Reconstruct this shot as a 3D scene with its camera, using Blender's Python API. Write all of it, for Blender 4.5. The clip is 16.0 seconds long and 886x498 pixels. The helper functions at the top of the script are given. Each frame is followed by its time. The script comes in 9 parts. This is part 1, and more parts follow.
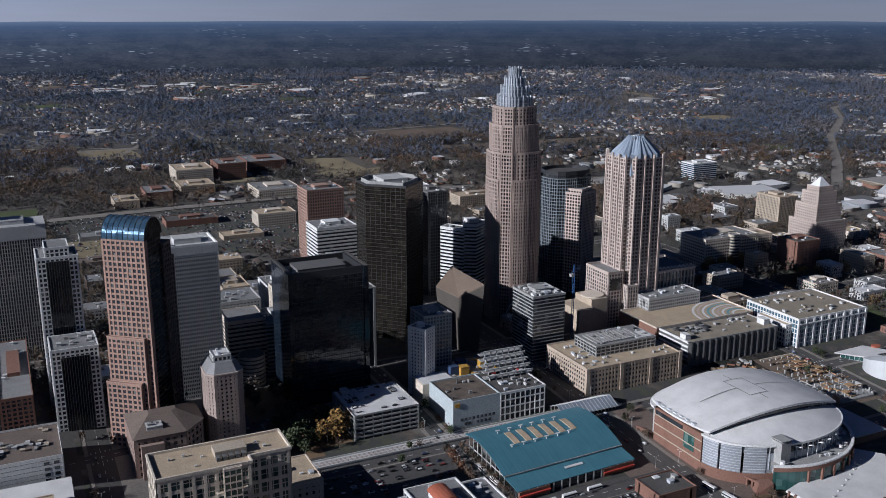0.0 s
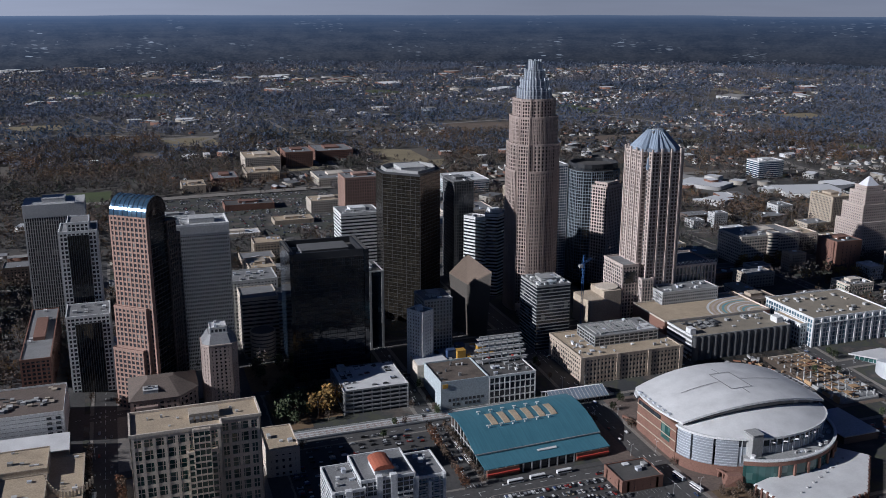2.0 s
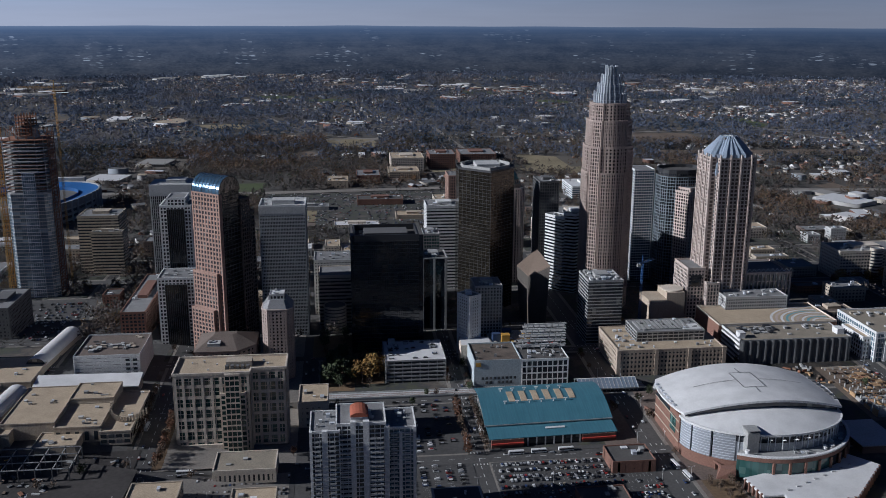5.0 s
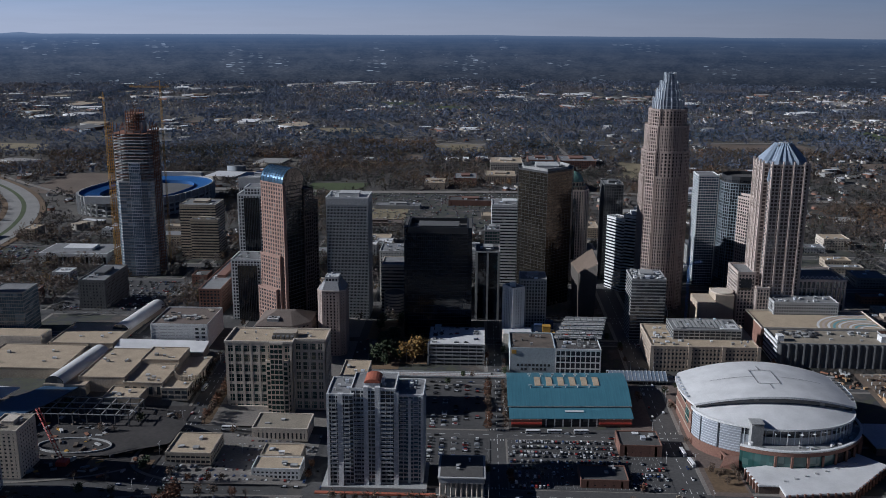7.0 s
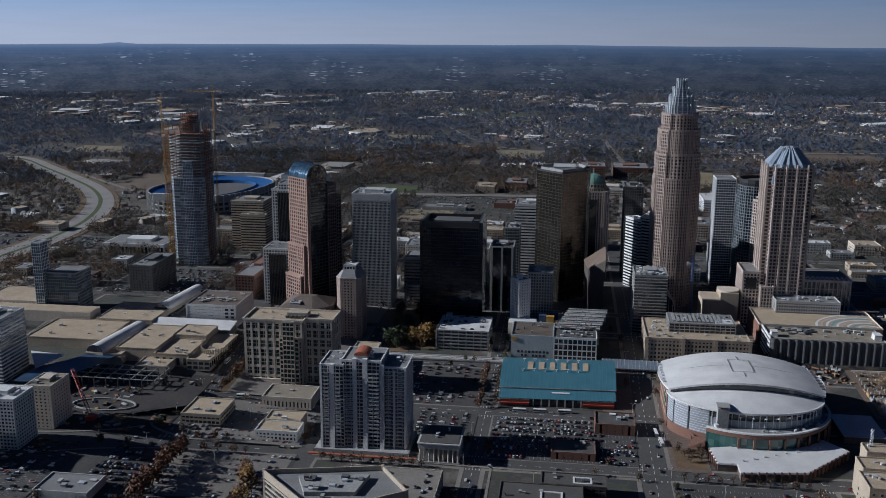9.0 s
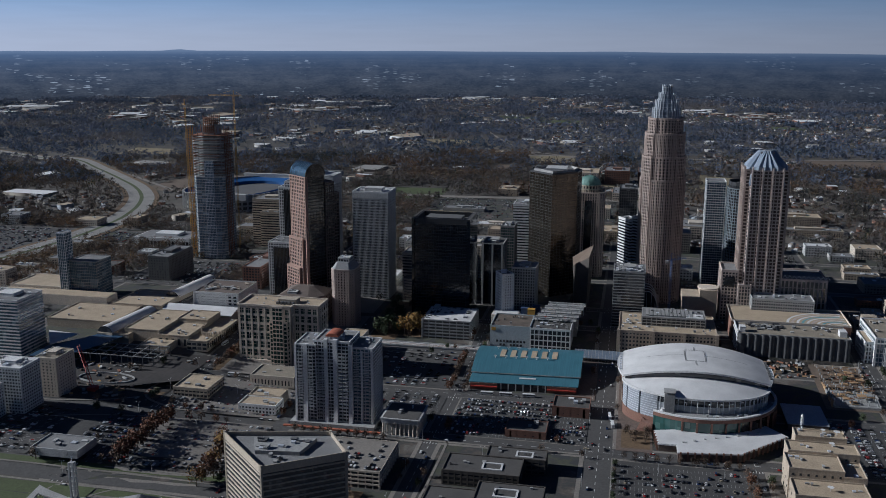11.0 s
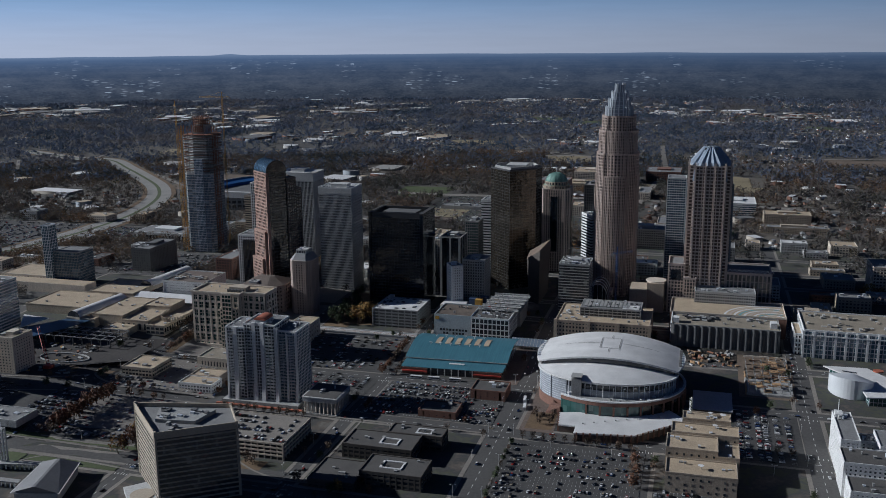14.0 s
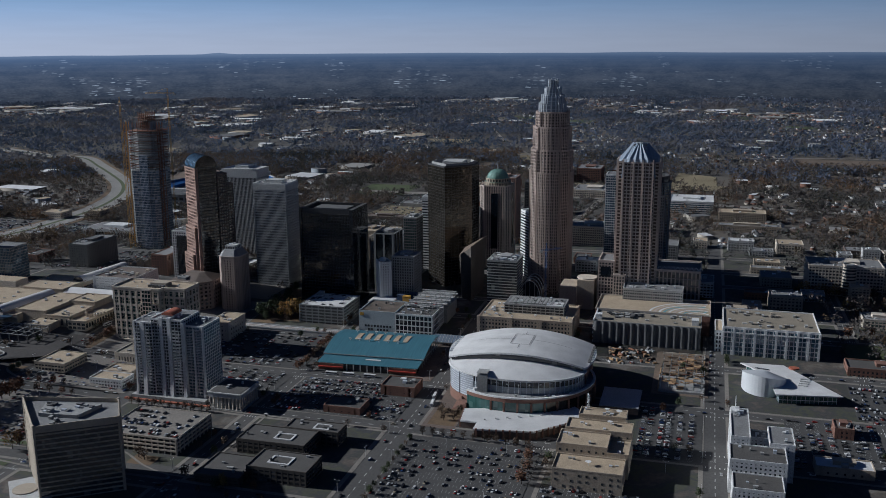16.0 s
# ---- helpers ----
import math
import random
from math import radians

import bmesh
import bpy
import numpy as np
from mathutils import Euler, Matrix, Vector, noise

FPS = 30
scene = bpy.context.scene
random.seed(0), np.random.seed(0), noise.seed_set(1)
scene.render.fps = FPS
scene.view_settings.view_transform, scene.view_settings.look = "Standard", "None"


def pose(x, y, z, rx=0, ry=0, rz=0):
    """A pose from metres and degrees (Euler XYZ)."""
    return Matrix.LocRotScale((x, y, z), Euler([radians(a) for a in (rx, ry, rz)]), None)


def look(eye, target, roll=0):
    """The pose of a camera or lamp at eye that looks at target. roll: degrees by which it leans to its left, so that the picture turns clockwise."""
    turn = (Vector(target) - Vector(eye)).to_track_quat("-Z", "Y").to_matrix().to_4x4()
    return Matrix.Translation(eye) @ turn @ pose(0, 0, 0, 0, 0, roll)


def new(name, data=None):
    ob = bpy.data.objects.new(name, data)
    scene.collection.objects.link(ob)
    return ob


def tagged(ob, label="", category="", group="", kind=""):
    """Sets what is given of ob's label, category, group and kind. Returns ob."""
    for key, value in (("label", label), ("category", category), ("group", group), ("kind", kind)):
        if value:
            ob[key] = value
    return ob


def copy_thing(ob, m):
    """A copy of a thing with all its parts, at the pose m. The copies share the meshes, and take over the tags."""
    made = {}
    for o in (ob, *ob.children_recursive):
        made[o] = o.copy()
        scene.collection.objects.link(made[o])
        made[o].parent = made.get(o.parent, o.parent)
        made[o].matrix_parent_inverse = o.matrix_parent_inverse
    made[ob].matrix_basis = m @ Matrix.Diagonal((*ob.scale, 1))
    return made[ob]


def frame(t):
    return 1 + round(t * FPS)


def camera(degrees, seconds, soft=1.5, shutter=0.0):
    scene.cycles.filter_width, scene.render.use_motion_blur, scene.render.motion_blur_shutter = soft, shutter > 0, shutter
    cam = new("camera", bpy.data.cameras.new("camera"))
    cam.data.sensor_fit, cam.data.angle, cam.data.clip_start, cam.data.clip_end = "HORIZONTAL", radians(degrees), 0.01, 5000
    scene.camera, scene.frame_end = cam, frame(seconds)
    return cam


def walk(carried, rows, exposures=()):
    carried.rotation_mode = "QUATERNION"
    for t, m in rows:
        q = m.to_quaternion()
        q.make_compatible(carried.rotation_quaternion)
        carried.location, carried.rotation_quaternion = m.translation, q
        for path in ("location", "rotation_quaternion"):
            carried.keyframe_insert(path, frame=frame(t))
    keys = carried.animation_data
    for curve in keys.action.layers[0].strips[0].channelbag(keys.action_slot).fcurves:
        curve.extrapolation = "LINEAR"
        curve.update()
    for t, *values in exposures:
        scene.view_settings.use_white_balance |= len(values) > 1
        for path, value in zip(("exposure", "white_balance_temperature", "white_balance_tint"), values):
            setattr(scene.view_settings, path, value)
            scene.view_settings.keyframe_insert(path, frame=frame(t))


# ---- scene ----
cam = camera(50.8, 16.0, soft=0.8)
SCALE = 0.74  # metres to a unit of the town plan
METRES, EYE, TILT, LEAN, TURN = 790.0 * SCALE, 341.0 * SCALE, 0.0, 0.0, -25.5
ROWS = [
    (0.0, 0.0, 0.0, 0.0, 0.02, -14.7, -0.08),
    (0.5, 0.029, -0.0058, 0.0003, 1.09, -14.77, -0.03),
    (1.0, 0.058, -0.0126, 0.0002, 2.47, -14.87, -0.06),
    (1.5, 0.0871, -0.02, -0.0001, 4.11, -14.99, -0.1),
    (2.0, 0.1162, -0.0275, -0.0007, 6.58, -15.03, -0.14),
    (2.5, 0.1455, -0.0347, -0.0013, 9.83, -15.01, -0.2),
    (3.0, 0.1754, -0.0422, -0.0023, 11.75, -14.93, -0.2),
    (3.5, 0.2061, -0.0501, -0.0035, 13.77, -14.83, -0.16),
    (6.0, 0.3664, -0.0872, -0.0075, 23.45, -14.09, -0.3),
    (6.5, 0.3987, -0.0943, -0.008, 25.99, -13.95, -0.33),
    (7.0, 0.431, -0.1014, -0.0085, 27.72, -13.79, -0.35),
    (7.5, 0.4636, -0.1081, -0.0091, 29.46, -13.64, -0.34),
    (8.0, 0.4962, -0.1149, -0.0098, 31.02, -13.47, -0.32),
    (8.5, 0.5292, -0.121, -0.0101, 32.2, -13.33, -0.28),
    (11.0, 0.6947, -0.1335, -0.0073, 37.17, -12.83, -0.17),
    (11.5, 0.7263, -0.1296, -0.0061, 38.09, -12.76, -0.16),
    (12.0, 0.757, -0.1236, -0.0061, 39.05, -12.7, -0.06),
    (12.5, 0.7862, -0.115, -0.0063, 40.08, -12.68, 0.12),
    (13.0, 0.8134, -0.1044, -0.0072, 41.03, -12.64, 0.31),
    (13.5, 0.839, -0.0913, -0.0077, 41.07, -12.65, 0.4),
    (14.0, 0.8631, -0.0761, -0.0089, 41.1, -12.66, 0.43),
    (14.5, 0.8855, -0.0591, -0.0105, 41.15, -12.66, 0.38),
    (15.0, 0.9063, -0.0408, -0.0123, 41.19, -12.66, 0.33),
    (15.5, 0.9254, -0.0207, -0.0143, 41.24, -12.66, 0.32),
    (16.0, 0.943, -0.0004, -0.0166, 41.26, -12.65, 0.33),
]
walk(cam, [(t, pose(0, 0, EYE, TILT, LEAN, TURN) @ pose(METRES * x, METRES * y, METRES * z, 90 + pitch, roll, yaw)) for t, x, y, z, yaw, pitch, roll in ROWS], exposures=[(0.0, 0.05, 5250, 13), (3.5, 0.0, 5200, 12), (8.0, -0.06, 5150, 10), (16.0, -0.07, 5200, 8)])

# ---- light ----
SUN_TO = Vector((math.cos(radians(4.5)), math.sin(radians(4.5)), 0))
SUN_EL = radians(24.5)
SKY_LOW, SKY_MID, SKY_SIDES, SKY_FILL = (0.190, 0.188, 0.200), (0.112, 0.154, 0.208), (1.15, 2.6), 0.0112
world = bpy.data.worlds.new("sky")
scene.world = world
world.use_nodes = True
wn, wl = world.node_tree.nodes, world.node_tree.links
sky = wn.new("ShaderNodeTexSky")
sky.sky_type = "NISHITA"
sky.sun_disc = False
sky.sun_elevation = SUN_EL
sky.sun_rotation = math.atan2(-SUN_TO.x, -SUN_TO.y)
sky.altitude = 300
sky.air_density, sky.dust_density, sky.ozone_density = 1.0, 1.6, 2.0
# pale haze low over the skyline, deep blue above it
geo = wn.new("ShaderNodeTexCoord")
sep = wn.new("ShaderNodeSeparateXYZ")
wl.new(geo.outputs["Generated"], sep.inputs[0])
haze = wn.new("ShaderNodeMapRange")
haze.interpolation_type = "SMOOTHSTEP"
haze.inputs[1].default_value, haze.inputs[2].default_value = 0.02, 0.115
haze.inputs[3].default_value, haze.inputs[4].default_value = 1.0, 0.0
wl.new(sep.outputs[2], haze.inputs[0])
low = wn.new("ShaderNodeMapRange")
low.interpolation_type = "SMOOTHSTEP"
low.inputs[1].default_value, low.inputs[2].default_value = -0.012, 0.055
wl.new(sep.outputs[2], low.inputs[0])
tone = wn.new("ShaderNodeMix")
tone.data_type = "RGBA"
tone.inputs[6].default_value = (*SKY_LOW, 1)
tone.inputs[7].default_value = (*SKY_MID, 1)
wl.new(low.outputs[0], tone.inputs[0])
side = wn.new("ShaderNodeVectorMath")
side.operation = "DOT_PRODUCT"
side.inputs[1].default_value = (-SUN_TO.x, -SUN_TO.y, 0)
wl.new(geo.outputs["Generated"], side.inputs[0])
lift = wn.new("ShaderNodeMapRange")
lift.inputs[1].default_value, lift.inputs[2].default_value = -0.5, 0.6
lift.inputs[3].default_value, lift.inputs[4].default_value = SKY_SIDES
wl.new(side.outputs["Value"], lift.inputs[0])
cloud = wn.new("ShaderNodeTexNoise")
cmap = wn.new("ShaderNodeMapping")
cmap.inputs["Scale"].default_value = (3, 3, 40)
wl.new(geo.outputs["Generated"], cmap.inputs[0])
wl.new(cmap.outputs[0], cloud.inputs["Vector"])
cloud.inputs["Detail"].default_value = 5
cl = wn.new("ShaderNodeMapRange")
cl.inputs[1].default_value, cl.inputs[2].default_value = 0.35, 0.75
cl.inputs[3].default_value, cl.inputs[4].default_value = 0.985, 1.03
wl.new(cloud.outputs["Fac"], cl.inputs[0])
gain = wn.new("ShaderNodeMath")
gain.operation = "MULTIPLY"
wl.new(lift.outputs[0], gain.inputs[0])
wl.new(cl.outputs[0], gain.inputs[1])
hz = wn.new("ShaderNodeMix")
hz.data_type, hz.blend_type = "RGBA", "MULTIPLY"
hz.inputs[0].default_value = 1.0
wl.new(tone.outputs[2], hz.inputs[6])
wl.new(gain.outputs[0], hz.inputs[7])
dome = wn.new("ShaderNodeMix")
dome.data_type, dome.blend_type = "RGBA", "MULTIPLY"
dome.inputs[0].default_value = 1.0
wl.new(sky.outputs[0], dome.inputs[6])
dome.inputs[7].default_value = (SKY_FILL * 0.74, SKY_FILL * 0.95, SKY_FILL * 1.42, 1)
both = wn.new("ShaderNodeMix")
both.data_type = "RGBA"
wl.new(haze.outputs[0], both.inputs[0])
wl.new(dome.outputs[2], both.inputs[6])
wl.new(hz.outputs[2], both.inputs[7])
wl.new(both.outputs[2], wn["Background"].inputs[0])
wn["Background"].inputs[1].default_value = 1.0
sun = new("sun", bpy.data.lights.new("sun", "SUN"))
sun.data.energy, sun.data.angle, sun.data.color = 4.9, radians(0.6), (1.0, 0.89, 0.75)
SUN_FROM = Vector((-SUN_TO.x * math.cos(SUN_EL), -SUN_TO.y * math.cos(SUN_EL), math.sin(SUN_EL)))
sun.matrix_world = look(SUN_FROM * 900, (0, 0, 0))


# ---- materials ----
def smooth(a, b, v):
    k = min(1.0, max(0.0, (v - a) / (b - a)))
    return k * k * (3 - 2 * k)


class Nodes:
    """A small wrapper round a node tree."""

    def __init__(self, name):
        self.mat = bpy.data.materials.new(name)
        self.mat.use_nodes = True
        self.t = self.mat.node_tree
        self.bsdf = self.t.nodes["Principled BSDF"]

    def add(self, kind, **sets):
        n = self.t.nodes.new(kind)
        for k, v in sets.items():
            if k in ("operation",):
                n.operation = v
            elif k == "feature":
                n.feature = v
            elif k == "data_type":
                n.data_type = v
            elif k == "blend_type":
                n.blend_type = v
            elif k == "distance":
                n.distance = v
        return n

    def link(self, a, b):
        self.t.links.new(a, b)

    def coords(self, scale=(1, 1, 1)):
        g = self.add("ShaderNodeNewGeometry")
        m = self.add("ShaderNodeMapping")
        m.inputs["Scale"].default_value = scale
        self.link(g.outputs["Position"], m.inputs[0])
        return m.outputs[0]

    def noise(self, scale, detail=4, co=None, rough=0.55):
        n = self.add("ShaderNodeTexNoise")
        n.inputs["Scale"].default_value = scale
        n.inputs["Detail"].default_value = detail
        n.inputs["Roughness"].default_value = rough
        self.link(co if co is not None else self.coords(), n.inputs["Vector"])
        return n.outputs["Fac"]

    def ramp(self, fac, stops):
        r = self.add("ShaderNodeValToRGB")
        e = r.color_ramp.elements
        while len(e) < len(stops):
            e.new(0.5)
        for el, (p, c) in zip(e, stops):
            el.position, el.color = p, (*c, 1)
        self.link(fac, r.inputs[0])
        return r.outputs[0]

    def mix(self, fac, a, b, mode="MIX"):
        m = self.add("ShaderNodeMix", data_type="RGBA", blend_type=mode)
        for sock, v in ((m.inputs[0], fac), (m.inputs[6], a), (m.inputs[7], b)):
            if isinstance(v, (int, float)):
                sock.default_value = v
            elif isinstance(v, tuple):
                sock.default_value = (*v, 1)
            else:
                self.link(v, sock)
        return m.outputs[2]

    def math(self, op, a, b=0.0):
        m = self.add("ShaderNodeMath", operation=op)
        for sock, v in ((m.inputs[0], a), (m.inputs[1], b)):
            if isinstance(v, (int, float)):
                sock.default_value = v
            else:
                self.link(v, sock)
        return m.outputs[0]

    def bump(self, fac, strength, dist=0.1):
        b = self.add("ShaderNodeBump")
        b.inputs["Strength"].default_value = strength
        b.inputs["Distance"].default_value = dist
        self.link(fac, b.inputs["Height"])
        self.link(b.outputs[0], self.bsdf.inputs["Normal"])

    def base(self, v):
        if isinstance(v, tuple):
            self.bsdf.inputs["Base Color"].default_value = (*v, 1)
        else:
            self.link(v, self.bsdf.inputs["Base Color"])

    def gloss(self, rough, metal=0.0):
        if isinstance(rough, (int, float)):
            self.bsdf.inputs["Roughness"].default_value = rough
        else:
            self.link(rough, self.bsdf.inputs["Roughness"])
        self.bsdf.inputs["Metallic"].default_value = metal


def shade(c, k):
    return tuple(min(1.0, v * k) for v in c)


def weathered(name, c, big=0.06, fine=1.2, spread=0.25, rough=0.85, streaks=True, metal=0.0, grain=0.45):
    """A mineral or painted surface: stains at a large scale, grain at a fine one, streaks downwards."""
    m = Nodes(name)
    a = m.noise(big, 5)
    b = m.noise(fine, 3)
    col = m.ramp(a, [(0.3, shade(c, 1 - spread)), (0.7, shade(c, 1 + spread * 0.6))])
    if streaks:
        s = m.noise(0.5, 4, m.coords((1.2, 1.2, 0.06)))
        col = m.mix(m.math("MULTIPLY", m.math("GREATER_THAN", s, 0.57), 0.25), col, shade(c, 0.62))
    col = m.mix(grain, col, m.ramp(b, [(0.30, shade(c, 0.55)), (0.70, shade(c, 1.3))]))
    m.base(col)
    m.gloss(rough, metal)
    m.bump(b, 0.25, 0.05)
    return m.mat


def glazing(name, c, light, share, cell=(3.0, 3.0, 3.9), rough=0.06, metal=0.0, wave=0.1):
    """Window glass, in which some windows have their blinds drawn."""
    m = Nodes(name)
    g = m.add("ShaderNodeNewGeometry")
    v = m.add("ShaderNodeVectorMath", operation="DIVIDE")
    v.inputs[1].default_value = cell
    f = m.add("ShaderNodeVectorMath", operation="FLOOR")
    w = m.add("ShaderNodeTexWhiteNoise")
    m.link(g.outputs["Position"], v.inputs[0])
    m.link(v.outputs[0], f.inputs[0])
    m.link(f.outputs[0], w.inputs["Vector"])
    col = m.ramp(w.outputs["Value"], [(0.0, c), (max(0.01, 1 - share), shade(c, 1.5)), (1.0, light)])
    m.base(col)
    m.gloss(m.math("ADD", rough, m.math("MULTIPLY", w.outputs["Value"], 0.08)), metal)
    m.bsdf.inputs["IOR"].default_value = 1.7
    m.bump(m.noise(0.12, 3), wave, 0.6)
    return m.mat


PINK = weathered("pink_granite", (0.355, 0.285, 0.248))
PINKP = weathered("pale_pink_stone", (0.48, 0.40, 0.35))
ROSE = weathered("rose_granite", (0.36, 0.235, 0.185))
BEIGE = weathered("beige_precast", (0.43, 0.37, 0.29))
TAN = weathered("tan_stucco", (0.43, 0.36, 0.275))
CREAM = weathered("cream_precast", (0.60, 0.53, 0.44))
WHITE = weathered("white_precast", (0.68, 0.68, 0.67), spread=0.14)
GREYW = weathered("pale_grey_concrete", (0.48, 0.48, 0.47), spread=0.18)
GREY = weathered("grey_concrete", (0.33, 0.33, 0.32))
# dark grey parts; also stands in for shade inside open decks
DARKG = weathered("dark_grey_stone_and_shade", (0.12, 0.12, 0.12))
CHARC = weathered("charcoal_panel", (0.035, 0.036, 0.04), rough=0.5)
BRICK = weathered("red_brick", (0.205, 0.11, 0.08))
BRICKD = weathered("brown_brick", (0.13, 0.10, 0.085))
STEEL = weathered("silver_steel", (0.70, 0.73, 0.78), rough=0.35, metal=0.25, streaks=False)
RUST = weathered("raw_steel", (0.25, 0.12, 0.07), rough=0.8)
YELLOW = weathered("yellow_paint", (0.50, 0.29, 0.05), streaks=False, rough=0.5)
REDP = weathered("red_paint", (0.45, 0.06, 0.04), streaks=False, rough=0.5)
BLUEP = weathered("blue_seats", (0.02, 0.10, 0.30), streaks=False, rough=0.6)
CRANEB = weathered("blue_crane_paint", (0.05, 0.13, 0.34), streaks=False, rough=0.5)
COPPER = weathered("green_copper", (0.15, 0.27, 0.23), rough=0.6)
R_TAN = weathered("tan_gravel_roof", (0.43, 0.345, 0.24), big=0.12, streaks=False)
R_DRAB = weathered("drab_gravel_roof", (0.27, 0.235, 0.18), big=0.12, streaks=False)
R_GREY = weathered("grey_roof_felt", (0.21, 0.21, 0.21), big=0.12, streaks=False)
R_DARK = weathered("dark_roof_felt", (0.09, 0.085, 0.08), big=0.12, streaks=False)
R_BROWN = weathered("brown_roof_felt", (0.15, 0.12, 0.10), big=0.12, streaks=False)
R_WHITE = weathered("white_roof_membrane", (0.655, 0.65, 0.64), big=0.09, spread=0.16, rough=0.6, streaks=False, grain=0.12)
SLATE = weathered("grey_slate", (0.22, 0.22, 0.225), rough=0.6, streaks=False)
TILE = weathered("red_roof_tiles", (0.36, 0.11, 0.06), streaks=False)
G_BLACK = glazing("black_glass", (0.007, 0.011, 0.018), (0.018, 0.026, 0.036), 0.2, rough=0.05, wave=0.35)
G_DARK = glazing("dark_window_glass", (0.03, 0.034, 0.04), (0.20, 0.20, 0.19), 0.10)
G_BRONZE = glazing("bronze_glass", (0.050, 0.044, 0.036), (0.11, 0.096, 0.072), 0.25, rough=0.10, metal=0.75, wave=0.5)
G_MIRROR = glazing("dark_mirror_glass", (0.065, 0.066, 0.068), (0.16, 0.155, 0.15), 0.2, rough=0.05, metal=0.85, wave=0.5)
G_BLUE = glazing("blue_glass", (0.05, 0.09, 0.12), (0.25, 0.32, 0.36), 0.15)
G_DEEP = glazing("deep_tinted_glass", (0.014, 0.016, 0.02), (0.09, 0.09, 0.09), 0.08)
G_GREEN = glazing("green_glass", (0.03, 0.075, 0.07), (0.15, 0.22, 0.20), 0.12)
G_WIN = glazing("window_glass", (0.04, 0.048, 0.055), (0.28, 0.28, 0.26), 0.12, cell=(1.7, 1.7, 3.0))
ASPHALT = weathered("asphalt", (0.082, 0.079, 0.076), big=0.03, fine=0.6, streaks=False)
LOT = weathered("worn_parking_asphalt", (0.068, 0.066, 0.064), big=0.025, fine=0.5, spread=0.35, streaks=False)
PAVE = weathered("concrete_paving", (0.225, 0.205, 0.18), big=0.04, fine=0.8, streaks=False)


def yard_mat():
    """Yards: patches of asphalt, dry grass, earth and concrete."""
    m = Nodes("mixed_yard_ground")
    a, b = m.noise(0.035, 7, None, 0.65), m.noise(0.5, 4)
    col = m.ramp(a, [(0.40, (0.05, 0.052, 0.055)), (0.45, (0.075, 0.08, 0.048)), (0.52, (0.055, 0.055, 0.056)), (0.60, (0.12, 0.10, 0.08)), (0.68, (0.19, 0.18, 0.165))])
    m.base(m.mix(0.5, col, m.mix(b, (0.02, 0.02, 0.02), col)))
    m.gloss(0.95)
    return m.mat


YARD = yard_mat()
PLAZA = weathered("red_paving", (0.15, 0.115, 0.095), big=0.04, fine=0.6, streaks=False)
HWY = weathered("pale_motorway_concrete", (0.27, 0.26, 0.24), big=0.03, fine=0.6, streaks=False)
PAINT = weathered("white_road_paint", (0.62, 0.62, 0.60), streaks=False)
EARTH = weathered("bare_earth", (0.15, 0.115, 0.085), big=0.03, fine=0.4, spread=0.4, streaks=False)
# bare earth, its colour darkened for the shade of an excavation
SHADED_EARTH = weathered("shade_darkened_earth", (0.045, 0.04, 0.037), big=0.05, fine=0.4, spread=0.5, streaks=False)
GRASS = weathered("winter_grass", (0.072, 0.092, 0.034), big=0.03, fine=0.8, spread=0.35, streaks=False)
STRAW = weathered("dry_straw_grass", (0.24, 0.20, 0.12), big=0.02, fine=0.4, spread=0.35, streaks=False)
MULCH = weathered("leaf_litter", (0.15, 0.10, 0.055), big=0.04, fine=0.5, spread=0.4, streaks=False)


# ---- the rise ----
HINGE = (360.0, -270.0, 335.0)


def rise(x, y):
    """How far the western quarter lies above the plan's level."""
    return 18.5 * smooth(170, -60, x) * smooth(-430, -270, x) * smooth(230, 350, y) * (1 - smooth(770, 940, y))


def settle(x, y, z, h=None):
    """Where a point of the level plan lies on the rise; it draws in as it climbs."""
    k = 1 - (rise(x, y) if h is None else h) / HINGE[2]
    return (HINGE[0] + (x - HINGE[0]) * k, HINGE[1] + (y - HINGE[1]) * k, HINGE[2] + (z - HINGE[2]) * k)


def spot(x, y, z, turn=0.0):
    """A pose at a place of the plan, turned about the upright."""
    x, y, z = settle(x, y, z)
    return pose(x * SCALE, y * SCALE, z * SCALE, 0, 0, turn)


# ---- building blocks ----
LEVEL = {}


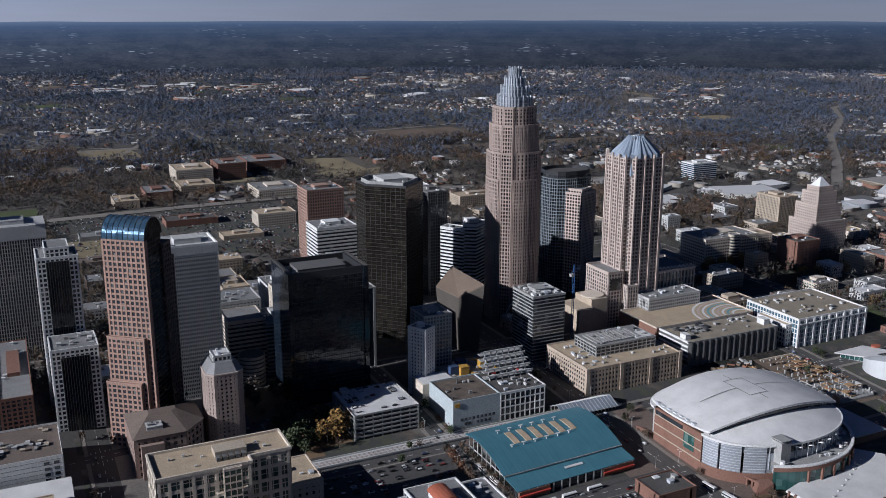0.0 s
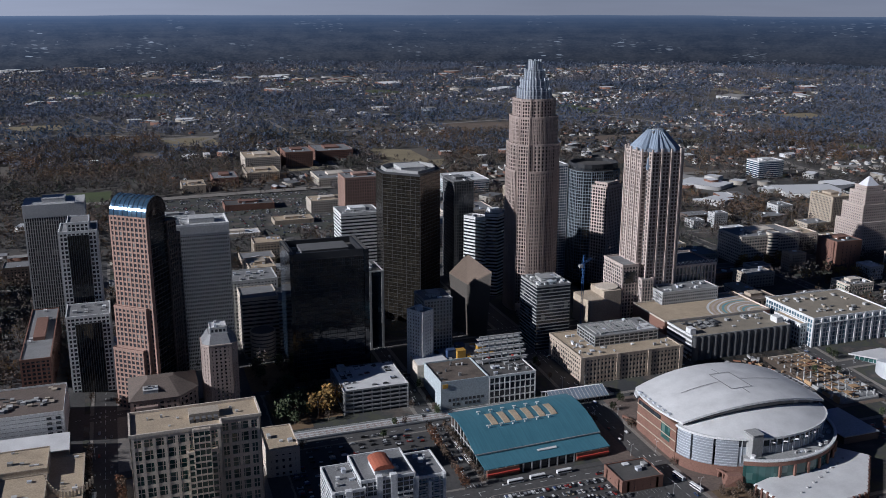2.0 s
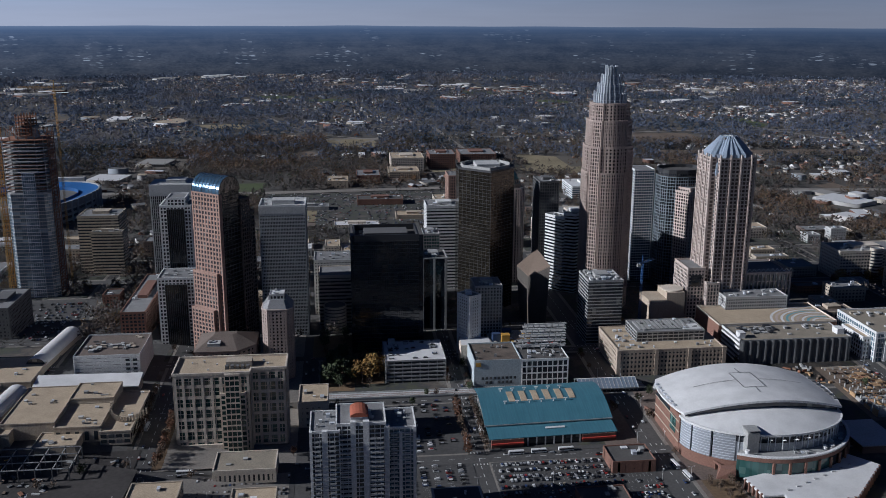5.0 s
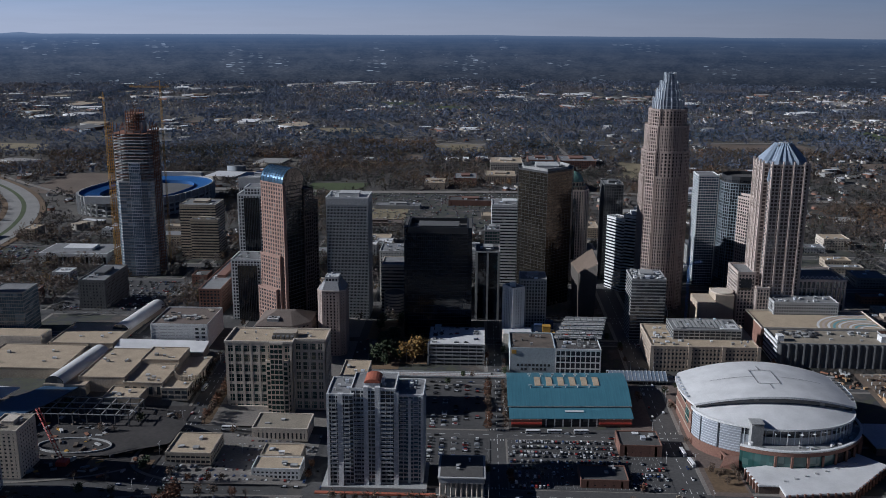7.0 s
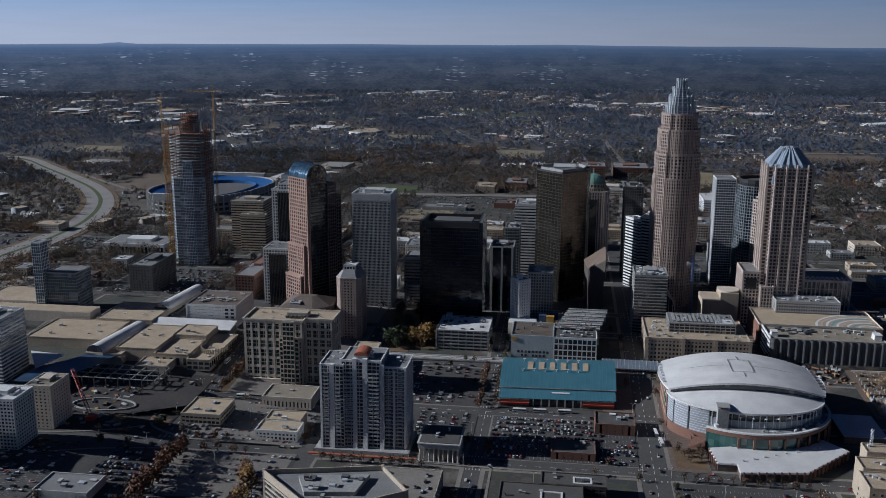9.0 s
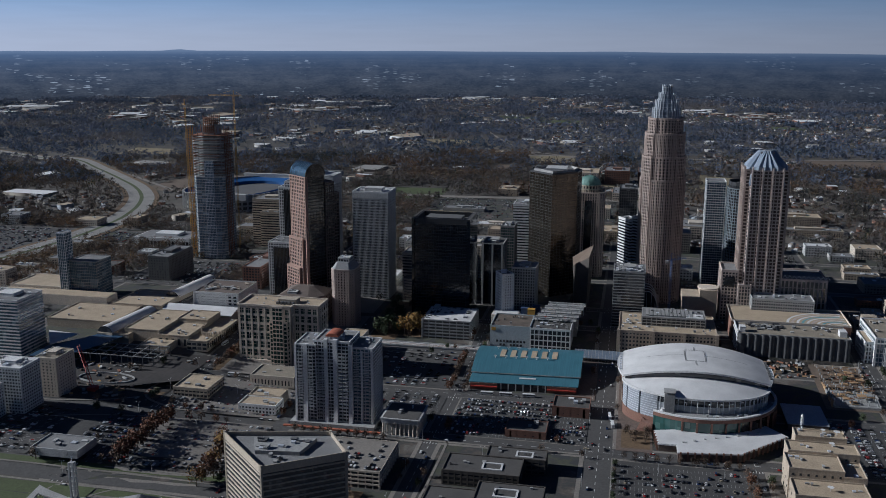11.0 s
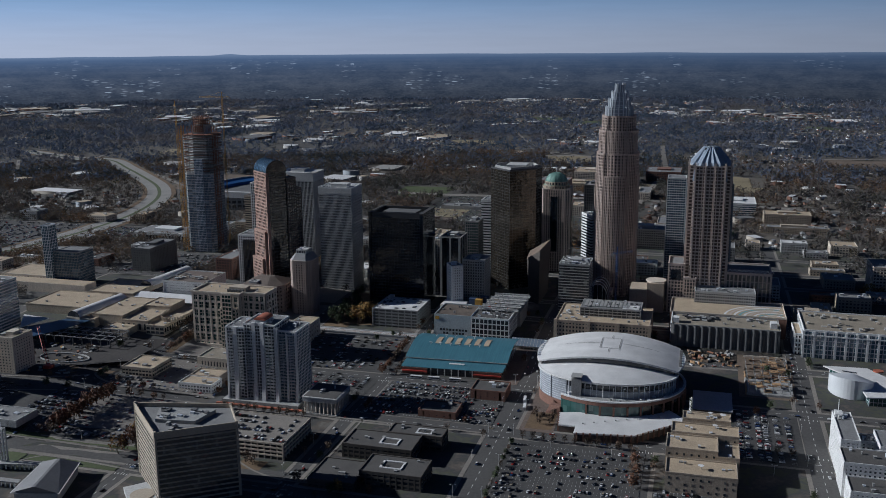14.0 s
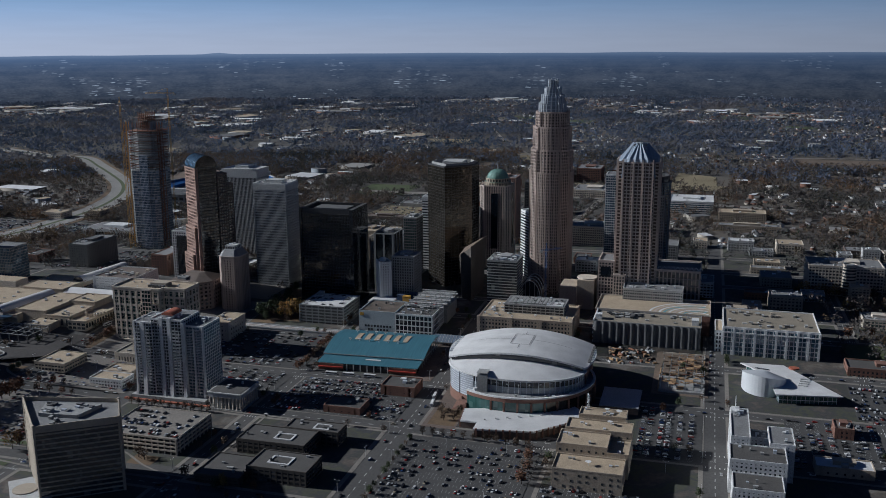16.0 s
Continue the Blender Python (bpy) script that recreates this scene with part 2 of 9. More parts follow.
class Mesh:
    """Collects plain faces; link() makes them one object."""

    def __init__(self):
        self.v, self.f = [], []

    def face(self, *pts):
        n = len(self.v)
        self.v.extend(pts)
        self.f.append(tuple(range(n, n + len(pts))))

    def box(self, c, u, w, h):
        """A box from the corner c, along the vectors u, w and h (right-handed)."""
        c, u, w, h = Vector(c), Vector(u), Vector(w), Vector(h)
        p = [c, c + u, c + u + w, c + w]
        n = len(self.v)
        self.v.extend(p + [q + h for q in p])
        for q in ((3, 2, 1, 0), (4, 5, 6, 7), (0, 1, 5, 4), (1, 2, 6, 5), (2, 3, 7, 6), (3, 0, 4, 7)):
            self.f.append(tuple(n + i for i in q))

    def slab(self, x0, x1, y0, y1, z0, z1):
        self.box((x0, y0, z0), (x1 - x0, 0, 0), (0, y1 - y0, 0), (0, 0, z1 - z0))

    def prism(self, poly, z0, z1, top=None):
        """poly runs anticlockwise; top: another ring of the same length."""
        top = top or poly
        n, k = len(self.v), len(poly)
        self.v.extend([(x, y, z0) for x, y in poly] + [(x, y, z1) for x, y in top])
        for i in range(k):
            j = (i + 1) % k
            self.f.append((n + i, n + j, n + k + j, n + k + i))
        self.f.append(tuple(n + k + i for i in range(k)))
        self.f.append(tuple(n + k - 1 - i for i in range(k)))

    def ring(self, poly, z0, z1, wide):
        """A low wall along the edges of poly, on its inner side."""
        inner, k, n = inset(poly, wide), len(poly), len(self.v)
        self.v.extend([(x, y, z) for run in (poly, inner) for z in (z0, z1) for x, y in run])
        for i in range(k):
            j = (i + 1) % k
            a, b, c, d = n, n + k, n + 2 * k, n + 3 * k
            self.f += [(a + i, a + j, b + j, b + i), (b + i, b + j, d + j, d + i), (d + i, d + j, c + j, c + i), (c + i, c + j, a + j, a + i)]

    def tube(self, a, b, r, sides=6):
        a, b = Vector(a), Vector(b)
        d = (b - a).normalized()
        u = d.orthogonal().normalized()
        w = d.cross(u)
        n = len(self.v)
        for p in (a, b):
            for i in range(sides):
                k = 2 * math.pi * i / sides
                self.v.append(p + r * (u * math.cos(k) + w * math.sin(k)))
        for i in range(sides):
            j = (i + 1) % sides
            self.f.append((n + i, n + j, n + sides + j, n + sides + i))
        self.f.append(tuple(n + sides - 1 - i for i in range(sides)))
        self.f.append(tuple(n + sides + i for i in range(sides)))

    def link(self, name, mat, parent=None, label="", flat=True, local=False):
        me = bpy.data.meshes.new(name)
        h = LEVEL.get(parent.name) if parent is not None else 0.0 if local else None
        put = [settle(p[0], p[1], p[2], h) for p in self.v]
        me.from_pydata([(x * SCALE, y * SCALE, z * SCALE) for x, y, z in put], [], self.f)
        if not flat:
            me.shade_smooth()
        me.materials.append(mat)
        ob = new(name, me)
        if parent is not None:
            ob.parent = parent
            ob.matrix_parent_inverse = parent.matrix_basis.inverted()
        if label:
            tagged(ob, label)
        return ob


def inset(poly, d):
    """poly with its edges moved inwards by d."""
    out, k = [], len(poly)
    for i in range(k):
        a, b, c = Vector(poly[i - 1]), Vector(poly[i]), Vector(poly[(i + 1) % k])
        e, f = (b - a).normalized(), (c - b).normalized()
        n, m = Vector((-e.y, e.x)), Vector((-f.y, f.x))
        s = n + m
        s = s / max(0.3, s.dot(n))
        out.append(tuple(b + s * d))
    return out


def rect(x0, x1, y0, y1):
    return [(x0, y0), (x1, y0), (x1, y1), (x0, y1)]


def chamfer(x0, x1, y0, y1, c):
    return [(x0 + c, y0), (x1 - c, y0), (x1, y0 + c), (x1, y1 - c), (x1 - c, y1), (x0 + c, y1), (x0, y1 - c), (x0, y0 + c)]


def oval(cx, cy, rx, ry, n=48, power=2.0, turn=0.0):
    out = []
    for i in range(n):
        a = 2 * math.pi * i / n
        c, s = math.cos(a), math.sin(a)
        x = rx * math.copysign(abs(c) ** (2 / power), c)
        y = ry * math.copysign(abs(s) ** (2 / power), s)
        out.append((cx + x * math.cos(turn) - y * math.sin(turn), cy + x * math.sin(turn) + y * math.cos(turn)))
    return out


def gz(x, y):
    """The ground's height: the town climbs a low ridge and falls off behind it."""
    return 11.0 * smooth(470, 730, y) - 13.0 * smooth(950, 1700, y) + 4.0 * math.sin(x * 0.0021 + 0.6) * smooth(1000, 1800, y)


def thing(name, x, y, z, label, category, group="", kind=""):
    e = new(name)
    e.empty_display_size = 1.0
    LEVEL[e.name] = rise(x, y)
    e.matrix_basis = spot(x, y, z)
    return tagged(e, label, category, group, kind)


def edges(poly):
    for i in range(len(poly)):
        a, b = Vector(poly[i]), Vector(poly[(i + 1) % len(poly)])
        d = b - a
        if d.length > 0.4:
            e = d.normalized()
            yield a, b, e, Vector((e.y, -e.x)), d.length


def facade(m, poly, z0, z1, fh, bay, pw, sh, d, corner=True):
    """Piers every bay and a spandrel every floor, proud of the glass by d."""
    floors = max(1, round((z1 - z0) / fh)) if fh else 0
    for a, b, e, n, length in edges(poly):
        e3, n3 = Vector((*e, 0)), Vector((*n, 0))
        cols = max(1, round(length / bay)) if bay else 0
        if pw:
            for i in range(0 if corner else 1, cols + 1 if corner else cols):
                p = a + e * (length * i / cols - pw / 2)
                if i == 0:
                    p = a
                if i == cols:
                    p = b - e * pw
                m.box(Vector((*p, z0)) - n3 * 0.3, n3 * (d + 0.3), e3 * pw, (0, 0, z1 - z0))
        if sh:
            for k in range(floors + 1):
                z = z0 + (z1 - z0) * k / floors
                lo, hi = (z, z + sh * 0.6) if k == 0 else (z - sh, z) if k == floors else (z - sh * 0.5, z + sh * 0.5)
                m.box(Vector((*a, lo)) - n3 * 0.3, n3 * (d * 0.82 + 0.3), e3 * length, (0, 0, hi - lo))


FOOT = []


def foot(poly, z0):
    if z0 < 20:
        FOOT.append((min(p[0] for p in poly), max(p[0] for p in poly), min(p[1] for p in poly), max(p[1] for p in poly)))


def mass(parent, poly, z0, z1, wall, glass, fh=3.9, bay=3.0, pw=1.2, sh=1.6, d=0.35, roof=None, parapet=1.2, deck=True, corner=True, grid="facade_grid"):
    """One body of a building: glass core, facade grid, parapet and roof deck."""
    foot(poly, z0)
    core = Mesh()
    core.prism(poly, z0, z1)
    core.link("glass_wall", glass, parent)
    if pw or sh:
        g = Mesh()
        facade(g, poly, z0, z1, fh, bay, pw, sh, d, corner)
        tagged(g.link(grid, wall, parent), kind="stuff")
    if deck:
        r = Mesh()
        r.prism(inset(poly, 0.3), z1, z1 + 0.25)
        r.link("roof_deck", roof or R_GREY, parent)
    if parapet:
        w = Mesh()
        w.ring(inset(poly, -d * 0.9), z1 + 0.004, z1 + parapet, 0.5 + d)
        w.link("parapet", wall, parent)


def solid(parent, poly, z0, z1, mat, name="wall", top=None):
    foot(poly, z0)
    m = Mesh()
    m.prism(poly, z0, z1, top)
    return m.link(name, mat, parent)


def unit(parent, x0, x1, y0, y1, z0, z1, mat=None, name="rooftop_unit"):
    """A plant box on a roof, with a kerb and a lid."""
    m = Mesh()
    m.slab(x0, x1, y0, y1, z0, z1 - 0.3)
    m.slab(x0 - 0.2, x1 + 0.2, y0 - 0.2, y1 + 0.2, z1 - 0.3, z1)
    return m.link(name, mat or GREYW, parent)


def roof_clutter(parent, x0, x1, y0, y1, z, n, seed, mats=None, big=4.0):
    rnd = random.Random(seed)
    for _ in range(n):
        w, l, h = rnd.uniform(0.3, 1) * big, rnd.uniform(0.3, 1) * big, rnd.uniform(0.8, 2.6)
        x, y = rnd.uniform(x0, x1 - w), rnd.uniform(y0, y1 - l)
        unit(parent, x, x + w, y, y + l, z, z + h, rnd.choice(mats or [GREYW, GREY, WHITE, STEEL]))


# ---- ground, distance ----
HUB = (330.0, -220.0)
REACH = 5200.0


def woodland(name):
    """Bare winter woods seen from above, with clearings and pale roofs too small to build."""
    m = Nodes(name)
    a = m.noise(0.0025, 6)
    b = m.noise(0.05, 4)
    col = m.ramp(a, [(0.36, (0.050, 0.052, 0.050)), (0.50, (0.085, 0.078, 0.068)), (0.64, (0.16, 0.135, 0.10))])
    col = m.mix(0.5, col, m.ramp(b, [(0.3, (0.045, 0.043, 0.042)), (0.7, (0.11, 0.098, 0.085))]))
    m.base(col)
    m.gloss(0.95)
    m.bump(b, 0.5, 2.0)
    return m.mat


def axis_steps(lo, hi, near, fine, coarse):
    out, v = [], lo
    while v < hi:
        out.append(v)
        v += fine if near[0] <= v < near[1] else coarse
    return out + [hi]


def ground_sheet():
    xs = axis_steps(-5400, 6000, (-700, 1300), 40, 150)
    ys = axis_steps(-5700, 5200, (-300, 1800), 30, 150)
    me = bpy.data.meshes.new("ground")
    verts = [tuple(c * SCALE for c in settle(x, y, gz(x, y))) for y in ys for x in xs]
    k = len(xs)
    faces = []
    for j in range(len(ys) - 1):
        for i in range(k - 1):
            cx, cy = (xs[i] + xs[i + 1]) / 2, (ys[j] + ys[j + 1]) / 2
            if math.hypot(cx - HUB[0], cy - HUB[1]) < REACH + 140:
                faces.append((j * k + i, j * k + i + 1, (j + 1) * k + i + 1, (j + 1) * k + i))
    me.from_pydata(verts, [], faces)
    me.materials.append(woodland("woodland_floor"))
    tagged(new("ground", me), "dark brown winter ground of woods and suburbs", "ground", kind="structure")


ground_sheet()


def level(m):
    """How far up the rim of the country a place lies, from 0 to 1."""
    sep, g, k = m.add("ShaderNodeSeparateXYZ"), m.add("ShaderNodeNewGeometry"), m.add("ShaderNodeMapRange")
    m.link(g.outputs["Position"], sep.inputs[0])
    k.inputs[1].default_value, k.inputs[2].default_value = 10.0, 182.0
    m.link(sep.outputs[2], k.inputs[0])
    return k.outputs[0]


def distance_mat():
    """The far country: mottled woods with clusters of pale roofs, bluer towards the skyline by painted haze."""
    m = Nodes("far_country")
    land, dome = m.add("ShaderNodeUVMap"), m.add("ShaderNodeUVMap")
    land.uv_map, dome.uv_map = "country", "bearing"
    co, an = land.outputs[0], dome.outputs[0]
    a = m.noise(0.9, 6, co)
    b = m.noise(260.0, 5, an, 0.7)
    c = m.noise(38.0, 5, an, 0.65)
    col = m.ramp(a, [(0.38, (0.020, 0.024, 0.032)), (0.52, (0.034, 0.038, 0.046)), (0.66, (0.056, 0.056, 0.060))])
    near = m.math("SUBTRACT", 0.62, m.math("MULTIPLY", level(m), 0.4))
    col = m.mix(near, col, m.ramp(b, [(0.38, (0.014, 0.017, 0.024)), (0.50, (0.030, 0.034, 0.043)), (0.64, (0.058, 0.060, 0.066))]))
    col = m.mix(0.35, col, m.ramp(c, [(0.40, (0.014, 0.018, 0.026)), (0.60, (0.062, 0.061, 0.064))]))
    towns = m.math("GREATER_THAN", m.noise(14.0, 5, an), 0.555)
    for scale, size, rare, tone in ((360.0, 0.30, 0.55, 0.13), (210.0, 0.22, 0.8, 0.25)):
        v = m.add("ShaderNodeTexVoronoi")
        v.inputs["Scale"].default_value = scale
        flat = m.add("ShaderNodeMapping")
        flat.inputs["Scale"].default_value = (0.3, 1.3, 1)
        m.link(an, flat.inputs[0])
        m.link(flat.outputs[0], v.inputs["Vector"])
        rnd = m.add("ShaderNodeSeparateColor")
        m.link(v.outputs["Color"], rnd.inputs[0])
        spot = m.math("MULTIPLY", m.math("LESS_THAN", v.outputs["Distance"], size), m.math("MULTIPLY", m.math("GREATER_THAN", rnd.outputs[0], rare), towns))
        col = m.mix(spot, col, (tone, tone * 1.03, tone * 1.08))
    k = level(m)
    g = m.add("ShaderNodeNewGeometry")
    # painted haze: its share and blue grow with height on the rim
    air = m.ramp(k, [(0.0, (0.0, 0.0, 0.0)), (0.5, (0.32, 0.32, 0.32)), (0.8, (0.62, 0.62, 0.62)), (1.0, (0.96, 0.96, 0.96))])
    haze_tint = m.ramp(k, [(0.0, (0.032, 0.038, 0.052)), (0.6, (0.036, 0.050, 0.078)), (0.9, (0.050, 0.070, 0.108)), (1.0, (0.085, 0.105, 0.140))])
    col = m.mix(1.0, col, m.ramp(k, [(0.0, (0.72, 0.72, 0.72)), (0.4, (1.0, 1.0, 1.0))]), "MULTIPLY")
    col = m.mix(air, col, haze_tint)
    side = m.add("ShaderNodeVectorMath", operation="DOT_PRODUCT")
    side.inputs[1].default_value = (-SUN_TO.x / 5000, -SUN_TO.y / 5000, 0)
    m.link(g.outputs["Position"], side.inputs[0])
    sunward = m.add("ShaderNodeMapRange")
    sunward.inputs[1].default_value, sunward.inputs[2].default_value = -0.5, 0.5
    sunward.inputs[3].default_value, sunward.inputs[4].default_value = 0.95, 1.7
    m.link(side.outputs["Value"], sunward.inputs[0])
    # the rim glows by itself, more on the sun's side, as lit haze would
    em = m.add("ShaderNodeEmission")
    glow = m.math("MULTIPLY", sunward.outputs[0], FAR_GLOW)
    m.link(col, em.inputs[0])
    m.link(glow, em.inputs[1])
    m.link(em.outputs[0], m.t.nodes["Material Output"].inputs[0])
    return m.mat


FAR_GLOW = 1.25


def distance_ring():
    """A rim of far hills that stands in for the country out to the skyline."""
    rows, cols, far = 60, 720, 21000.0
    verts, uvs, sky_uvs, faces = [], [], [], []
    for j in range(rows + 1):
        k = j / rows
        r = REACH + 700 * k
        true = REACH * (far / REACH) ** (k ** 1.15)
        for i in range(cols + 1):
            a = 2 * math.pi * i / cols
            hill = 7.0 * noise.noise((12 * math.cos(a), 12 * math.sin(a), 0.3)) * smooth(0.8, 1.0, k)
            swing = (math.degrees(a) + 26.6 + 180) % 360 - 180
            hill += 10.0 * math.exp(-((swing / 0.7) ** 2)) * smooth(0.93, 1.0, k)
            p = Vector((HUB[0] + r * math.sin(a), HUB[1] + r * math.cos(a), 341 - 341 * r / true + hill - (4 if j == 0 else 0))) * SCALE
            verts.append(tuple(p))
            uvs.append((true * math.sin(a) / 1000, true * math.cos(a) / 1000))
            sky_uvs.append((a, 2.6 * (1 - REACH / true) * 341 / REACH))
    n = cols + 1
    for j in range(rows):
        for i in range(cols):
            faces.append((j * n + i, (j + 1) * n + i, (j + 1) * n + i + 1, j * n + i + 1))
    me = bpy.data.meshes.new("backdrop")
    me.from_pydata(verts, [], faces)
    layer = me.uv_layers.new(name="country")
    for lp in me.loops:
        layer.data[lp.index].uv = uvs[lp.vertex_index]
    layer = me.uv_layers.new(name="bearing")
    for lp in me.loops:
        layer.data[lp.index].uv = sky_uvs[lp.vertex_index]
    me.shade_smooth()
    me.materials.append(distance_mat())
    ob = new("backdrop", me)
    ob.visible_shadow = False
    tagged(ob, "distant hazy blue woodland out to the skyline", "backdrop", kind="structure")


distance_ring()


# ---- streets ----
def drape(name, poly_rows, lift, mat, label, category, kind="structure"):
    """A sheet laid over the ground; poly_rows: strips of four corners, each cut into lengths."""
    m = Mesh()
    for (ax, ay), (bx, by), (cx, cy), (dx, dy) in poly_rows:
        n = max(1, int(max(math.hypot(dx - ax, dy - ay), math.hypot(cx - bx, cy - by)) / 15))
        k = max(1, int(max(math.hypot(bx - ax, by - ay), math.hypot(cx - dx, cy - dy)) / 30))

        def at(s, t):
            x = (ax + (bx - ax) * s) * (1 - t) + (dx + (cx - dx) * s) * t
            y = (ay + (by - ay) * s) * (1 - t) + (dy + (cy - dy) * s) * t
            return (x, y, gz(x, y) + lift)

        for j in range(n):
            for i in range(k):
                m.face(at(i / k, j / n), at((i + 1) / k, j / n), at((i + 1) / k, (j + 1) / n), at(i / k, (j + 1) / n))
    return tagged(m.link(name, mat), label, category, kind=kind)


def strip_x(y, w, x0, x1):
    return ((x0, y - w / 2), (x1, y - w / 2), (x1, y + w / 2), (x0, y + w / 2))


def area(x0, x1, y0, y1):
    return ((x0, y0), (x1, y0), (x1, y1), (x0, y1))


XS = [(-700, 10), (-560, 12), (-440, 12), (-330, 14), (-215, 12), (-95, 12), (30, 20), (158, 13), (292, 13), (432, 22), (556, 12), (692, 18), (830, 12), (960, 12), (1090, 12), (1200, 10)]
YS = [(-180, 10), (-40, 10), (110, 12), (248, 12), (395, 18), (497, 14), (600, 12), (699, 12), (774, 12), (910, 12), (985, 12), (1080, 12), (1180, 10)]
drape("road", [area(-700, 1200, -180, 1180)], 0.2, ASPHALT, "dark worn asphalt streets of the town grid", "road")
KERB, YARDS = Mesh(), Mesh()


def block_sheet(m, x0, x1, y0, y1, lift, kerb):
    n = max(1, int((y1 - y0) / 15))
    for k in range(n):
        y, z = y0 + (y1 - y0) * k / n, y0 + (y1 - y0) * (k + 1) / n
        m.face((x0, y, gz(x0, y) + lift), (x1, y, gz(x1, y) + lift), (x1, z, gz(x1, z) + lift), (x0, z, gz(x0, z) + lift))
        if kerb:
            m.face((x0, z, gz(x0, z)), (x0, y, gz(x0, y)), (x0, y, gz(x0, y) + lift), (x0, z, gz(x0, z) + lift))
            m.face((x1, y, gz(x1, y)), (x1, z, gz(x1, z)), (x1, z, gz(x1, z) + lift), (x1, y, gz(x1, y) + lift))
    if kerb:
        m.face((x0, y0, gz(x0, y0)), (x1, y0, gz(x1, y0)), (x1, y0, gz(x1, y0) + lift), (x0, y0, gz(x0, y0) + lift))


for (xa, wa), (xb, wb) in zip(XS, XS[1:]):
    for (ya, va), (yb, vb) in zip(YS, YS[1:]):
        if 430 <= xa < 556 and 380 < ya < 600:
            xb, wb = 692, 18
        if xa == 556 and 380 < ya < 600:
            continue
        x0, x1, y0, y1 = xa + wa / 2, xb - wb / 2, ya + va / 2, yb - vb / 2
        block_sheet(KERB, x0, x1, y0, y1, 0.36, True)
        block_sheet(YARDS, x0 + 3.6, x1 - 3.6, y0 + 3.6, y1 - 3.6, 0.42, False)
tagged(KERB.link("pavement", PAVE), "pale concrete pavements with raised kerbs", "pavement", kind="structure")
tagged(YARDS.link("block_ground", YARD), "dark mixed yards inside the town blocks", "ground", kind="structure")

LOTS = [
    (-88, -26, 292, 386),
    (444, 556, 256, 382), (628, 682, 390, 490), (300, 421, 405, 489), (168, 286, 442, 490), (168, 286, 506, 592), (0, 152, 292, 386),
    (38, 152, 404, 490), (750, 824, 402, 500), (812, 950, 510, 590), (700, 824, 250, 330), (566, 684, 256, 320), (298, 424, 100, 250),
    (60, 420, 1250, 1590), (-210, -100, 780, 905), (-440, -336, 1000, 1075), (-700, -450, 900, 1075), (840, 950, 404, 490), (302, 424, 504, 510),
]
for lot in LOTS:
    drape("parking_lot", [area(*lot)], 0.48, LOT if lot[2] < 1000 else YARD, "worn grey parking lot asphalt with stains", "parking lot")
drape("bare_ground", [area(-112, 24, 404, 540)], 0.5, SHADED_EARTH, "bare earth of an excavated building site, coloured dark for pit shade", "bare ground")
drape("bare_ground", [area(634, 686, 528, 634), area(-640, -480, 1560, 1820), area(900, 1180, 2230, 2420), area(960, 1500, 2000, 2090)], 0.5, EARTH, "bare brown earth of building sites", "bare ground")
drape("field", [area(60, 150, 1300, 1425)], 0.56, STRAW, "dry tan grass beside the rail yard", "field")
drape("lawn", [area(-75, 45, 1570, 1710), area(-60, 60, 200, 252), area(820, 960, 640, 700), area(1100, 1190, 640, 780)], 0.5, GRASS, "dry olive green winter lawn", "lawn")
drape("plaza", [area(446, 476, 402, 600), area(306, 420, 594, 605), area(396, 424, 506, 600)], 0.52, PLAZA, "reddish brick plaza paving beside the arena", "plaza")
drape("planting_bed", [area(170, 199, 624, 692), area(450, 474, 408, 446), area(160, 226, 700, 760), area(200, 226, 636, 694), area(38, 56, 506, 596)], 0.56, MULCH, "brown leaf litter on a planting bed", "planting bed")

# white lane and bay lines
LINES = Mesh()


def line(ax, ay, bx, by, w=0.25, lift=0.62):
    d = Vector((bx - ax, by - ay))
    s = Vector((-d.y, d.x)).normalized() * w
    LINES.face(*[(x, y, gz(x, y) + lift) for x, y in ((ax - s.x, ay - s.y), (bx - s.x, by - s.y), (bx + s.x, by + s.y), (ax + s.x, ay + s.y))][::-1])


for x, w in XS[5:13]:
    for y0 in range(120, 900, 12):
        line(x, y0, x, y0 + 5, 0.22, 0.25)
for y, w in YS[2:9]:
    for x0 in range(-200, 900, 12):
        line(x0, y, x0 + 5, y, 0.22, 0.25)
for x, w in XS[5:13]:
    for y, v in YS[3:9]:
        for q in range(5):
            a = x - w / 2 + w * (q + 0.5) / 5
            for e in (-1, 1):
                line(a, y + e * (v / 2 + 1.0), a, y + e * (v / 2 + 3.5), 0.35, 0.25)


